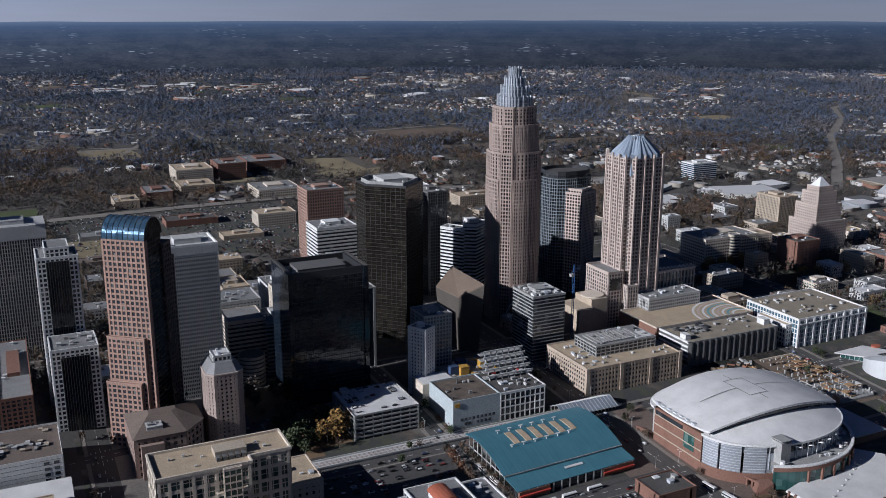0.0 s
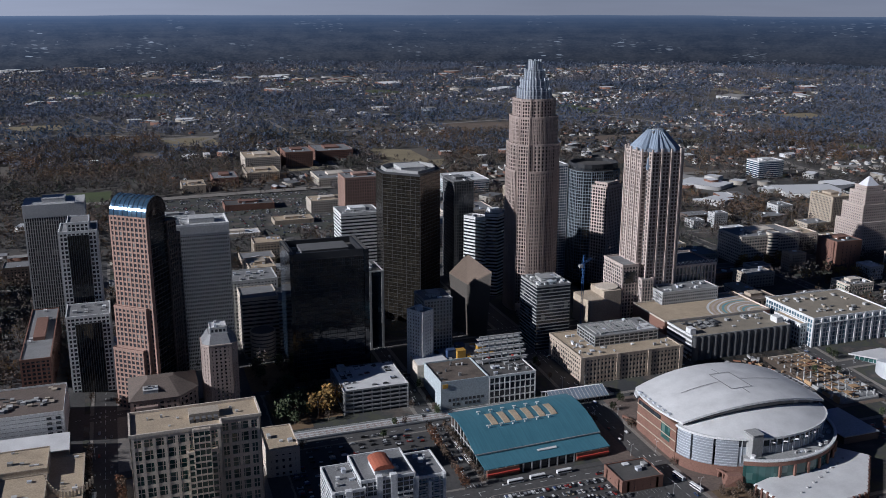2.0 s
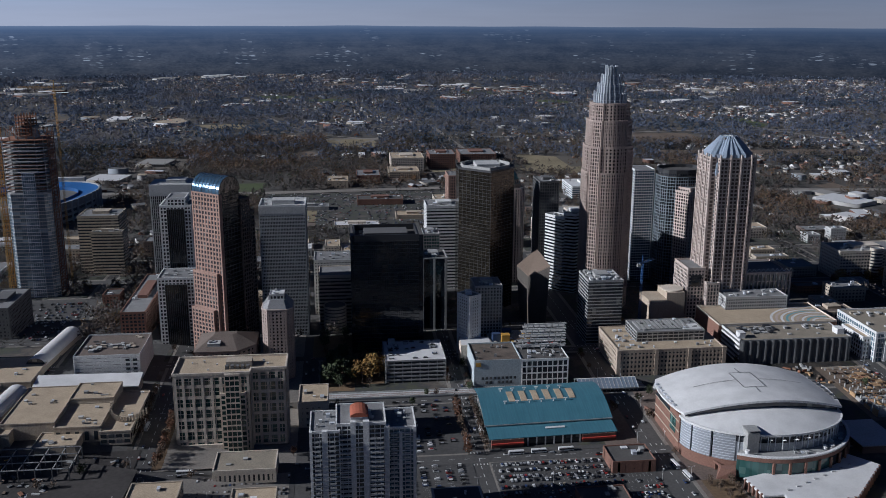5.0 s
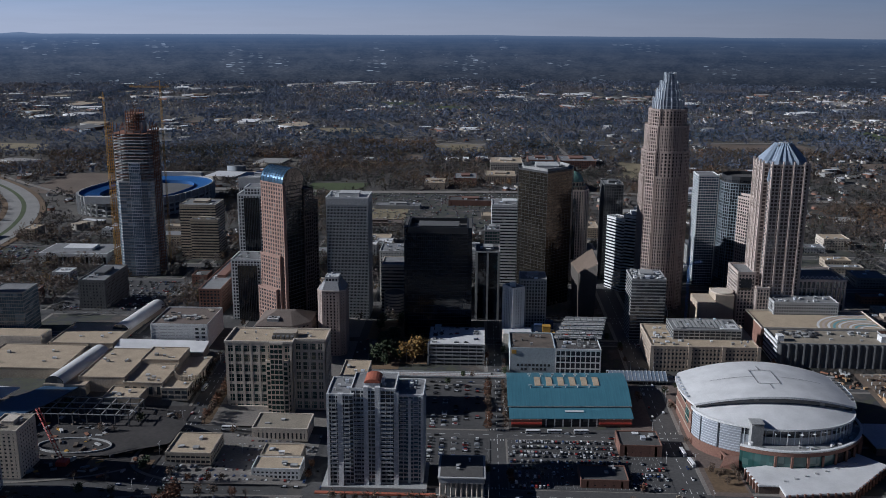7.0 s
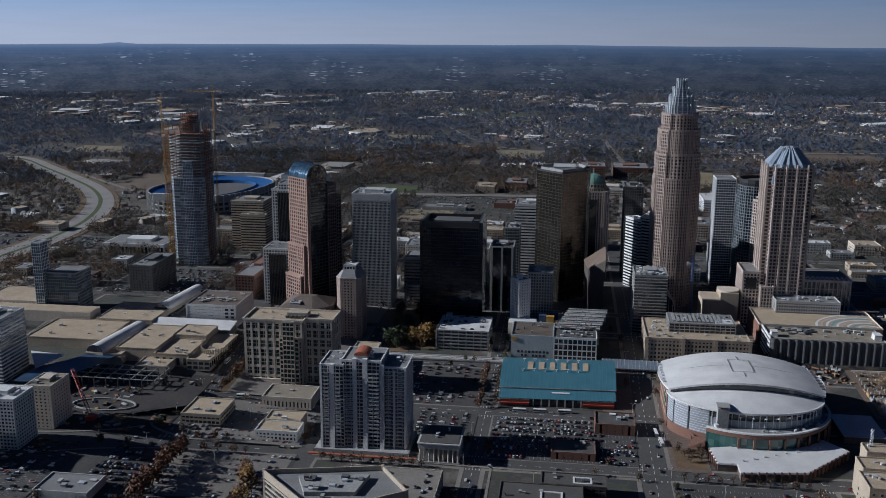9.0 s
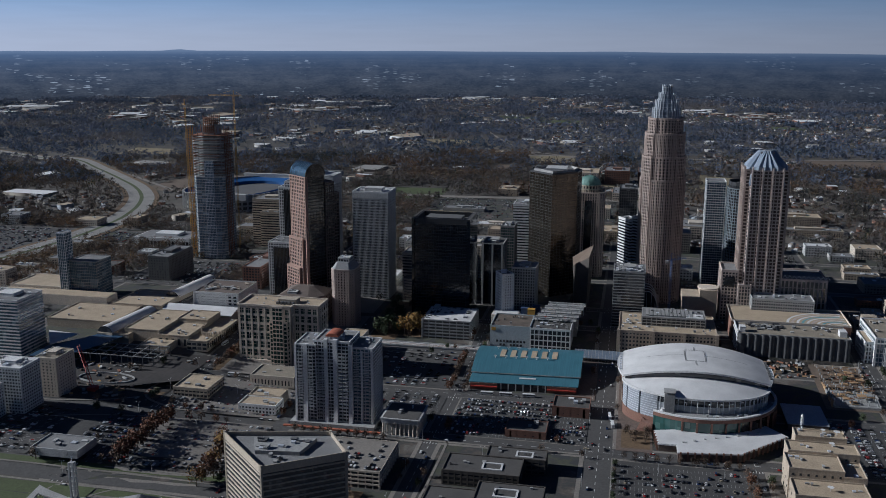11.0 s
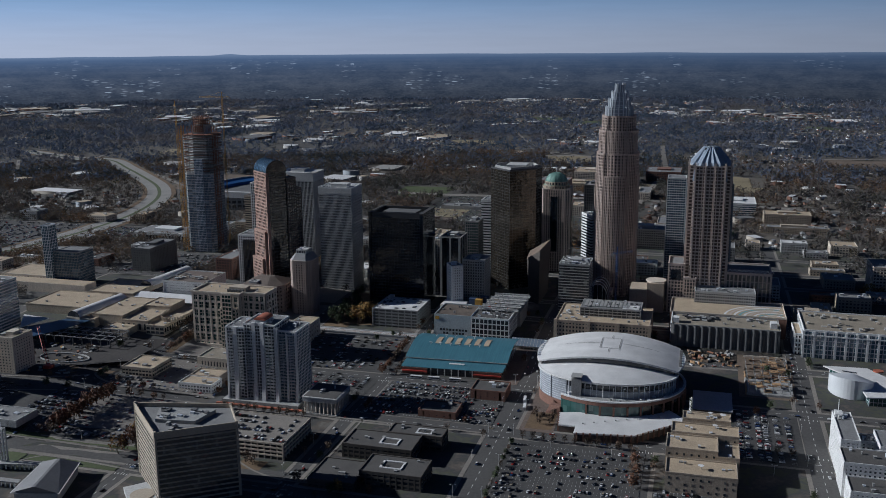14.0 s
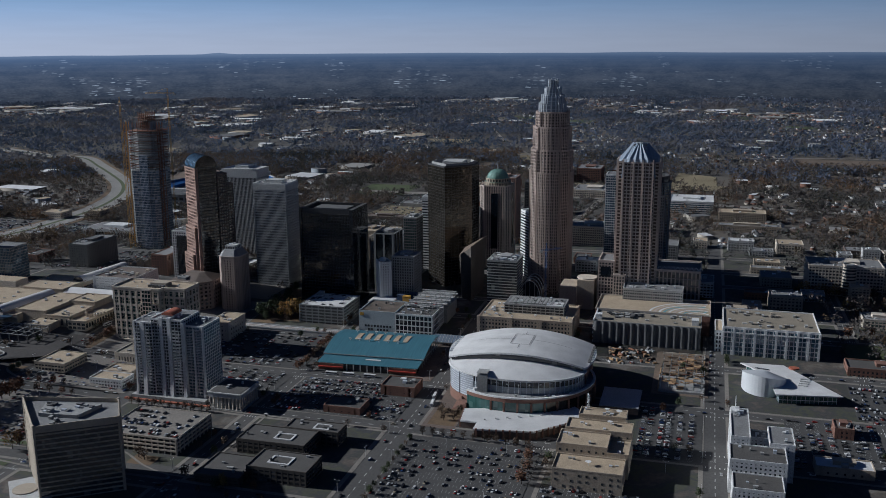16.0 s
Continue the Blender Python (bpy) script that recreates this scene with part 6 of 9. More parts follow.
def stone_block():
    """Beige block with square punched windows and a glazed roof deck, beside the arena."""
    t = thing("office_block", 492, 662, 8, "beige stone block with rows of small square windows", "office building")
    x0, x1, y0, y1, z0, z1 = 442, 543, 632, 700, 6, 32
    mass(t, rect(x0, x1, y0, y1), z0, z1, TANP, G_DARK, 4.2, 3.6, 1.7, 2.0, 0.4, roof=R_TAN, parapet=1.2)
    panes(t, (x0, y0 - 0.02), (x1, y0 - 0.02), z0, z1, 6, 28, 1.6, 1.9, P_DARK)
    for x in (x0, 478, 510, x1):
        m = Mesh()
        m.slab(x - 1.8, x + 1.8, y0 - 1.0, y0 + 2, z0, z1 + 1.4)
        m.link("pier", TANP, t)
    mass(t, rect(466, 532, 655, 690), z1 + 0.3, z1 + 10, GREY, G_DARK, 3.2, 5, 0.5, 0.9, 0.3, roof=R_GREY, parapet=0.6)
    m = Mesh()
    m.slab(512, 530, 657, 672, z1 + 10.5, z1 + 11)
    m.link("white_roof_panel", R_WHITE, t)
    roof_clutter(t, 468, 530, 657, 688, z1 + 10.3, 20, 85, [DARKG, GREY, STEEL], big=3)
    for i in range(12):
        x = 470 + i * 4.2
        unit(t, x, x + 2.6, 660, 684, z1 + 10.3, z1 + 11.4, GREY)
    roof_clutter(t, 444, 466, 636, 690, z1 + 0.3, 14, 83, big=4)
    roof_clutter(t, 470, 538, 635, 652, z1 + 0.3, 8, 84, big=3)


TANP = weathered("warm_stone", (0.44, 0.36, 0.28))
COPPERB = weathered("brown_metal_roof", (0.165, 0.125, 0.095), rough=0.7)
UMBER = weathered("dark_umber_precast", (0.085, 0.075, 0.065))


def curtain_garage():
    t = thing("parking_garage", 624, 670, 8, "parking garage screened by grey pleated mesh", "parking garage")
    x0, x1, y0, y1, z0, z1 = 565, 677, 646, 690, 5, 32
    solid(t, rect(x0, x1, y0 + 1, y1), z0, z1, DARKG, "wall")
    m = Mesh()
    n = 15
    for i in range(n):
        xa = x0 + (x1 - x0) * i / n
        w = (x1 - x0) / n
        p = [(xa + w * 0.04 + w * 0.92 * q / 8, y0 + 0.9 - 1.5 * math.sin(math.pi * q / 8)) for q in range(9)]
        for q in range(8):
            m.face((*p[q], z0 + 2), (*p[q + 1], z0 + 2), (*p[q + 1], z1 + 0.6), (*p[q], z1 + 0.6))
    m.link("mesh_screen", DARKM, t, flat=False)
    for k in range(6):
        mm = Mesh()
        mm.slab(x0 - 0.6, x0 + 0.6, y0 + 1, y1, z0 + 4 + k * 4.6, z0 + 6 + k * 4.6)
        mm.link("deck_edge", WHITE, t)
    solid(t, rect(x0 + 1, x1 - 1, y0 + 2, y1 - 1), z1, z1 + 0.3, R_DRAB, "roof_deck")
    m = Mesh()
    m.ring(rect(x0, x1, y0 + 1, y1), z1 + 0.004, z1 + 1.2, 0.5)
    m.link("parapet", GREY, t)
    unit(t, x0 + 2, x0 + 8, y0 + 8, y0 + 16, z1, z1 + 6, WHITE)
    unit(t, x1 - 10, x1 - 3, y0 + 10, y0 + 20, z1, z1 + 6, WHITE)
    roof_clutter(t, x0 + 10, x0 + 50, y0 + 14, y1 - 4, z1 + 0.3, 30, 91, [DARKG, GREY, CHARC], big=6)
    roof_clutter(t, x0 + 52, x1 - 12, y0 + 10, y1 - 4, z1 + 0.3, 14, 92, [DARKG, GREY, GREYW], big=4)
    # brick hall behind it, with a roof painted in wide curved bands
    u = thing("market_hall", 620, 722, 9, "brick hall with a roof painted in curved pale bands", "building")
    solid(u, rect(562, 686, 691, 752), 8, 33, BRICK, "wall")
    solid(u, rect(563, 685, 692, 751), 33, 33.3, R_TAN, "roof_deck")
    for i in range(9):
        r = 10 + i * 5.2
        q = [(674 - (r + 2.6) * math.cos(radians(a)), 692 + (r + 2.6) * 0.9 * math.sin(radians(a))) for a in range(4, 177, 8)]
        p = [(674 - r * math.cos(radians(a)), 692 + r * 0.9 * math.sin(radians(a))) for a in range(4, 177, 8)]
        m = Mesh()
        for k in range(len(p) - 1):
            c = [p[k], q[k], q[k + 1], p[k + 1]]
            if all(563 < x < 685 and 692 < y < 751 for x, y in c):
                m.face(*[(x, y, 33.45) for x, y in c])
        if m.f:
            m.link("painted_band", (R_WHITE, TEALP, R_WHITE, PINKP)[i % 4], u)
    m = Mesh()
    m.ring(rect(562, 686, 691, 752), 33.004, 34.6, 0.7)
    m.link("parapet", CREAM, u)


TEALP = weathered("blue_green_paint", (0.16, 0.33, 0.36), streaks=False)
DARKM = weathered("grey_mesh_screen", (0.115, 0.118, 0.12), rough=0.7)


def terrace_block():
    """Low pale block with broken brown roofs and stepped decks behind."""
    t = thing("entertainment_block", 350, 660, 7, "pale block with stained brown roof and stepped decks", "building")
    z0 = 6
    solid(t, rect(306, 349, 622, 668), z0, 31, GREYB, "wall")
    mass(t, rect(349.2, 392, 622, 668), z0, 31, WHITE, G_DARK, 6, 4.6, 0.9, 1.2, 0.4, roof=R_DARK, parapet=1.0)
    solid(t, rect(307, 348, 623, 667), 31, 31.3, R_STAIN, "roof_deck")
    m = Mesh()
    m.ring(rect(306, 349, 622, 668), 31.004, 32.4, 0.7)
    m.link("parapet", GREYB, t)
    panes(t, (312, 621.95), (345, 621.95), 9, 17, 2, 9, 2.3, 2.4, P_DARK, skip=lambda r, c: r == 0 and c in (0, 3, 8))
    m = Mesh()
    m.slab(307.5, 312, 621.4, 622, 26.5, 30)
    m.link("wall_sign", YELLOW, t, "small orange sign panel")
    solid(t, rect(300, 330, 668.2, 690), z0, 30, CREAM, "wall")
    solid(t, rect(301, 329, 669, 689), 30, 30.3, R_WHITE, "roof_deck")
    for k in range(5):
        mm = Mesh()
        mm.slab(350 + k * 3, 396 + k * 2.0, 650 + k * 8, 657 + k * 8, 32.4 + k * 2.0, 33 + k * 2.0)
        mm.link("stepped_deck", GREY, t)
        for i in range(7):
            x = 354 + k * 3 + i * 6
            c = Mesh()
            c.slab(x - 0.4, x + 0.4, 649 + k * 8, 649.8 + k * 8, 31.3, 36 + k * 2.2)
            c.link("deck_post", GREYW, t)
        c = Mesh()
        c.slab(351 + k * 3, 396 + k * 2.0, 648.6 + k * 8, 649.6 + k * 8, 35 + k * 2.2, 36.2 + k * 2.2)
        c.link("deck_beam", GREYW, t)
    for x, y, mat in ((340, 676, YELLOW), (332, 680, BLUED), (344, 690, BLUED), (362, 682, YELLOW)):
        unit(t, x, x + 8, y, y + 7, 28, 36, mat, "roof_box")
    solid(t, rect(330.2, 396, 668.2, 712), z0, 28, GREY, "wall")
    roof_clutter(t, 352, 392, 626, 646, 31.3, 14, 95, big=4)
    roof_clutter(t, 332, 394, 672, 708, 28, 30, 96, [GREY, WHITE, YELLOW, DARKG, GREYW, BLUED], big=6)
    roof_clutter(t, 352, 392, 650, 668, 33, 18, 97, [GREY, WHITE, REDP, DARKG, GREYW], big=4)
    roof_clutter(t, 308, 346, 626, 664, 31.3, 9, 98, [DARKG, GREY], big=2.5)


BLUED = weathered("dark_blue_paint", (0.03, 0.06, 0.14), streaks=False)
GREYB = weathered("pale_blue_grey_render", (0.42, 0.47, 0.49), spread=0.15)
R_STAIN = weathered("stained_brown_roof", (0.13, 0.105, 0.085), big=0.2, spread=0.6, streaks=False)


def station():
    """Light rail viaduct and its glazed canopy."""
    t = thing("rail_viaduct", 320, 612, 6, "concrete light rail viaduct across the lots", "viaduct")
    m = Mesh()
    m.slab(150, 460, 606, 618, 6.2, 7.4)
    m.link("deck", GREYW, t)
    for y in (605.6, 617.6):
        m = Mesh()
        m.slab(150, 460, y, y + 0.6, 7.4, 8.6)
        m.link("parapet", GREYW, t)
    for i in range(20):
        x = 158 + i * 15.5
        m = Mesh()
        m.slab(x - 1, x + 1, 607, 617, gz(x, 612), 6.2)
        m.link("pier", GREY, t)
    for y in (609.5, 611, 613.4, 614.9):
        m = Mesh()
        m.slab(150, 460, y - 0.08, y + 0.08, 7.4, 7.6)
        m.link("rail", RUST, t)
    c = thing("station_canopy", 426, 612, 8, "long grey glazed station canopy with ribs", "canopy")
    def over(y):
        return 15.2 - abs(y - 612) * 0.42

    for y0, y1 in ((600, 612), (612, 624)):
        p = Mesh()
        p.box((398, y0, over(y0) - 0.3), (54, 0, 0), (0, y1 - y0, over(y1) - over(y0)), (0, 0, 0.3))
        p.link("glass_roof", CANOPY, c)
    for k in range(16):
        x = 398 + 53.4 * k / 15
        r = Mesh()
        for y0, y1 in ((599, 612), (612, 625)):
            r.box((x, y0, over(y0)), (0.35, 0, 0), (0, y1 - y0, over(y1) - over(y0)), (0, 0, 0.35))
        for y in (603, 621):
            r.slab(x, x + 0.4, y - 0.2, y + 0.2, 6, over(y) - 0.2)
        r.link("rib", GREYW, c)


CANOPY = weathered("blue_grey_glazing", (0.22, 0.27, 0.34), rough=0.3, metal=0.2, streaks=False)


def convention_hall():
    t = thing("convention_center", -75, 605, 3, "sprawling convention center with tan flat roofs", "convention center")
    parts = [(-205, -120, 590, 655, 15), (-120, -82, 556, 650, 13), (-92, -50, 566, 642, 17), (-50, -14, 562, 610, 14), (-50, -14, 610.1, 645, 18), (-14, 10, 558, 640, 11), (-160, -95, 655.1, 720, 17), (-60, -28, 540, 565, 9)]
    for n, (x0, x1, y0, y1, z1) in enumerate(parts):
        solid(t, rect(x0, x1, y0, y1), 0, z1, BEIGE, "wall")
        solid(t, rect(x0 + 0.7, x1 - 0.7, y0 + 0.7, y1 - 0.7), z1, z1 + 0.25, R_TAN, "roof_deck")
        m = Mesh()
        m.ring(rect(x0 - 0.2, x1 + 0.2, y0 - 0.2, y1 + 0.2), z1 + 0.004, z1 + 1.1, 0.7)
        m.link("parapet", BEIGE, t)
        roof_clutter(t, x0 + 3, x1 - 3, y0 + 3, y1 - 3, z1 + 0.25, 5, 100 + n, big=3.5)
    panes(t, (-50, 561.95), (-14, 561.95), 2, 12, 1, 5, 3.0, 7, P_DARK)
    panes(t, (-14, 557.95), (10, 557.95), 1, 10, 2, 4, 4.2, 2.6, P_DARK)
    panes(t, (10.05, 558), (10.05, 640), 2, 10, 1, 16, 2.6, 5, P_DARK)
    # silver barrel vaults
    for xa, ya, xb, yb, z in ((-110, 556, -101, 640, 15), (-104, 700, -95, 790, 16)):
        m = Mesh()
        d = Vector((xb - xa, yb - ya)).normalized()
        s = Vector((-d.y, d.x))
        n = 14
        for i in range(n):
            a0, a1 = math.pi * i / n, math.pi * (i + 1) / n
            p = [Vector((xa, ya)) - s * 9 * math.cos(a) for a in (a0, a1)]
            q = [v + d * (Vector((xb - xa, yb - ya)).length) for v in p]
            z0, z1 = z + 7 * math.sin(a0), z + 7 * math.sin(a1)
            m.face((*p[0], z0), (*p[1], z1), (*q[1], z1), (*q[0], z0))
        m.link("barrel_vault", R_WHITE, t, "silver white metal barrel vault", flat=False)
        mm = Mesh()
        for v, r in ((Vector((xa, ya)), 1), (Vector((xb, yb)), -1)):
            pts = [(*(v - s * 9 * math.cos(math.pi * i / n)), z + 7 * math.sin(math.pi * i / n)) for i in range(n + 1)]
            mm.face(*(pts if r > 0 else pts[::-1]))
        mm.link("vault_end", G_DARK, t)
        a, b = Vector((xa, ya)), Vector((xb, yb))
        pl = [tuple(a - s * 9), tuple(a + s * 9), tuple(b + s * 9), tuple(b - s * 9)]
        solid(t, pl[::-1] if (s.x * d.y - s.y * d.x) > 0 else pl, 0, z, BEIGE, "vault_wall")
    # curved arcade on the street side
    for i in range(18):
        a = radians(200 + i * 7)
        x, y = 2 + 34 * math.cos(a) * 0.55, 622 + 46 * math.sin(a)
        m = Mesh()
        m.slab(x - 0.6, x + 0.6, y - 0.6, y + 0.6, 11, 16)
        m.link("arcade_pier", BEIGE, t)
    # long pale sloping roof
    m = Mesh()
    m.prism([(-92, 648), (-2, 646), (-2, 668), (-92, 670)], 0, 13, [(-92, 650), (-2, 648), (-2, 668), (-92, 670)])
    m.link("long_hall", BEIGE, t)
    m = Mesh()
    m.box((-93, 647.5, 13.1), (92, -2, 0), (0, 23, 4), (0, 0, 0.6))
    m.link("sloping_roof", R_WHITE, t)
    g = deck_parking("parking_garage", "white parking garage beside the convention center", -62, -4, 674, 732, 6, 32, WHITE, 8, R_BROWN, guard=(1.5, 1.35))
    roof_clutter(g, -58, -8, 680, 728, 32, 26, 133, [GREYW, GREY, DARKG, BEIGE], big=5)
    panes(g, (-18, 673.8), (-5, 673.8), 9, 30, 5, 2, 3.4, 2.2, P_DARK)


def brown_hip():
    t = thing("office_block", 80, 668, 8, "rose brown block with a dark brown hipped roof", "building")
    z0, z1 = 8, 42
    plan = [(56, 644), (92, 644), (107, 660), (107, 692), (56, 692)]
    mass(t, plan, z0, z1, ROSEP, G_DEEP, 4.6, 5.0, 2.6, 2.2, 0.4, roof=R_BROWN, parapet=0.6)
    m = Mesh()
    m.prism(inset(plan, -1.2), z1 + 0.7, z1 + 8, [(70, 668), (86, 668), (90, 671), (90, 676), (70, 676)])
    m.link("hipped_roof", R_BROWN, t)
    solid(t, rect(60, 76, 640, 644), z0, z1 - 4, ROSEP, "porch")
    m = Mesh()
    m.prism([(68 + 4 * math.cos(math.pi * i / 10), 639.9 - 0.1 * (i % 2)) for i in range(11)], z0 + 12, z0 + 20)
    m.link("arched_window", G_DEEP, t)
    unit(t, 66, 77, 650, 662, z1 + 2.0, z1 + 5.5, GREYW)
    roof_clutter(t, 67, 75, 651, 660, z1 + 5.5, 3, 118, [GREY, DARKG], big=3)


ROSEP = weathered("dusky_rose_stone", (0.30, 0.225, 0.19))


def helix():
    t = thing("parking_ramp", 182, 776, 11, "round white parking ramp tower of stacked rings", "parking ramp")
    for k in range(8):
        m = Mesh()
        m.ring(oval(182, 778, 12, 12, 28), 12 + k * 3.6, 14.2 + k * 3.6, 0.5)
        m.link("ring_wall", CREAM, t)
    # added dark core in place of the shade behind the open rings
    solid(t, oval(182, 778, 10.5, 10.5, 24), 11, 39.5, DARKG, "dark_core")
    u = thing("office_block", 184, 815, 11, "cream office block with ribbon windows", "office building")
    mass(u, rect(166, 200, 792, 830), 11, 66, CREAM, G_DARK, 3.9, 0, 0, 2.0, 0.35, roof=R_GREY)
    mass(u, rect(160, 206, 832, 870), 11, 72, GREYW, G_DARK, 3.9, 3.2, 1.4, 1.8, 0.35, roof=R_GREY)
    roof_clutter(u, 166, 200, 836, 866, 72.3, 10, 121)


def diamond_hall():
    t = thing("performing_arts_hall", 393, 800, 11, "brown hall with a tilted diamond roof", "theatre")
    base = [(386, 774), (401, 760), (402, 822), (383, 810)]
    tops = [(384, 770, 66), (403, 753, 81), (405, 828, 80), (380, 813, 66)]
    m = Mesh()
    for i in range(4):
        j = (i + 1) % 4
        m.face((*base[i], 11), (*base[j], 11), tops[j], tops[i])
    m.link("wall", UMBER, t)
    m = Mesh()
    m.face(*[(x, y, z + 1.2) for x, y, z in tops])
    for i in range(4):
        j = (i + 1) % 4
        m.face(tops[i], tops[j], (*tops[j][:2], tops[j][2] + 1.2), (*tops[i][:2], tops[i][2] + 1.2))
    m.link("tilted_roof", COPPERB, t)
    u = thing("arts_block", 530, 770, 11, "tan block with a curved bay", "building")
    solid(u, rect(512, 532, 752, 790), 11, 40, TAN, "wall")
    solid(u, rect(532.1, 552, 760, 790), 11, 47, TAN, "wall")
    solid(u, oval(542, 774, 12, 12, 24), 47, 48.4, CREAM, "round_roof")
    v = thing("winter_garden", 470, 806, 11, "arched glass winter garden at a tower foot", "building")
    m = Mesh()
    n = 14
    for i in range(n):
        a0, a1 = math.pi * i / n, math.pi * (i + 1) / n
        q = [(472 - 13 * math.cos(a), 14 + 24 * math.sin(a)) for a in (a0, a1)]
        m.face((q[0][0], 776, q[0][1]), (q[1][0], 776, q[1][1]), (q[1][0], 812, q[1][1]), (q[0][0], 812, q[0][1]))
    m.face(*[(472 - 13 * math.cos(math.pi * i / n), 776, 14 + 24 * math.sin(math.pi * i / n)) for i in range(n + 1)])
    m.link("glass_vault", G_DARK, v)
    for k in range(4):
        r = Mesh()
        y = 775.6 + k * 12
        for i in range(n):
            a0, a1 = math.pi * i / n, math.pi * (i + 1) / n
            r.tube((472 - 13.2 * math.cos(a0), y, 14 + 24.2 * math.sin(a0)), (472 - 13.2 * math.cos(a1), y, 14 + 24.2 * math.sin(a1)), 0.5, 4)
        for i in range(3, 12, 2):
            a = math.pi * i / n
            r.tube((472 - 13 * math.cos(a), y, 11), (472 - 13 * math.cos(a), y, 14 + 24 * math.sin(a)), 0.3, 4)
        r.link("arch_rib", WHITE, v)


grid_office()
apartment_tower()
temple_bank()
banded_wedge()
dark_offices()
tan_block()
white_hotel()
museum()
columned_block()
stone_block()
curtain_garage()
terrace_block()
station()
convention_hall()
brown_hip()
helix()
diamond_hall()
GARAGE = deck_parking("parking_garage", "grey parking garage with cars on a pale roof", 227, 282, 636, 688, 7, 29, GREY, 6, R_WHITE)
unit(GARAGE, 232, 238, 678, 686, 29, 33, GREYW, "stair_house")
deck_parking("parking_deck", "long cream parking deck with cars on top", 204, 273, 294, 350, 0.4, 14, CREAM, 4, PAVE, piers=6)
grid_block("office_block", "low tan office block with ribbon windows", 33, 68, 434, 470, 0.4, 9, BEIGE, G_DARK, 4.2, 4, 0.6, 1.8, 0.4, R_TAN, 4, 0)
grid_block("office_block", "small white office block beside a car park", 107, 143, 412, 432, 0.4, 8, WHITE, G_DARK, 3.6, 3.4, 1.4, 1.5, 0.2, R_TAN, 3, 0)
grid_block("office_block", "low tan annex with a flat roof", 109, 140, 432.3, 452, 0.4, 9, BEIGE, G_DARK, 8, 8, 5, 5, 0.2, R_TAN, 3, 0)
grid_block("office_block", "low white office with a round mark on its roof", 92, 137, 476, 506, 1, 11, CREAM, G_DARK, 9, 3.4, 2.0, 3, 0.4, R_DRAB, 2, 0)
grid_block("apartment_tower", "cream apartment tower with ribbon windows", -92, -69, 406, 436, 0.4, 38, CREAM, G_WIN, 3.2, 3.8, 2.2, 1.7, 0.2, R_DRAB, 6, 1)
grid_block("apartment_tower", "white apartment tower with stepped balconies", -112, -76, 364, 392, 0.4, 43, WHITE, G_WIN, 3.1, 3, 0.8, 1.3, 0.6, R_WHITE, 16, 1)
grid_block("apartment_tower", "white stepped apartment block beside a car park", -126, -92, 332, 360, 0.4, 30, WHITE, G_WIN, 3.1, 3, 0.9, 1.4, 0.5, R_GREY, 6, 1)
grid_block("office_tower", "pale grey tower with banded windows", -222, -172, 496, 540, 1, 63, WHITE, G_BLUE, 3.7, 0, 0, 1.5, 0.35, R_GREY, 8, 1)
grid_block("workshop", "low white shed with a flat roof", -20, 22, 292, 320, 0.4, 6, GREYW, G_DARK, 6, 6, 4, 3.4, 0.2, R_GREY, 4, 0)
grid_block("brick_house", "low brown brick box in a car park", 352, 387, 410, 434, 0.4, 6, BRICK, G_DARK, 6, 7, 5.6, 3, 0.2, R_DARK, 3, 0)
grid_block("brick_house", "small pink brick block on a street corner", 388, 421, 463, 490, 0.4, 9, BRICK, G_DARK, 8, 7, 5.6, 5, 0.2, R_DARK, 4, 0)
grid_block("office_block", "tan roofed block beside the gridded office", 152, 176, 560, 600, 3, 24, CREAM, G_DARK, 5, 5, 3, 3, 0.2, R_TAN, 3, 0)


# ---- blocks further back ----
def stepped_tower():
    """White tower that steps in to a pyramid of blue glass."""
    t = thing("office_tower", 1000, 905, 11, "pale pink stepped tower with a silver pyramid top", "skyscraper")
    for x0, x1, y0, y1, z0, z1 in ((974, 1030, 882, 930, 11, 58), (979, 1024, 888, 926, 58, 80), (985, 1018, 893, 922, 80, 96), (989, 1014, 897, 918, 96, 103)):
        mass(t, rect(x0, x1, y0, y1), z0, z1, PINKP, G_DARK, 3.9, 3.4, 1.7, 1.8, 0.35, roof=R_GREY)
    solid(t, rect(991, 1012, 899, 916), 103, 115, STEELW, "pyramid", rect(1000, 1002, 906, 908))
    solid(t, rect(940, 973.5, 884, 926), 11, 24, PINKP, "podium")


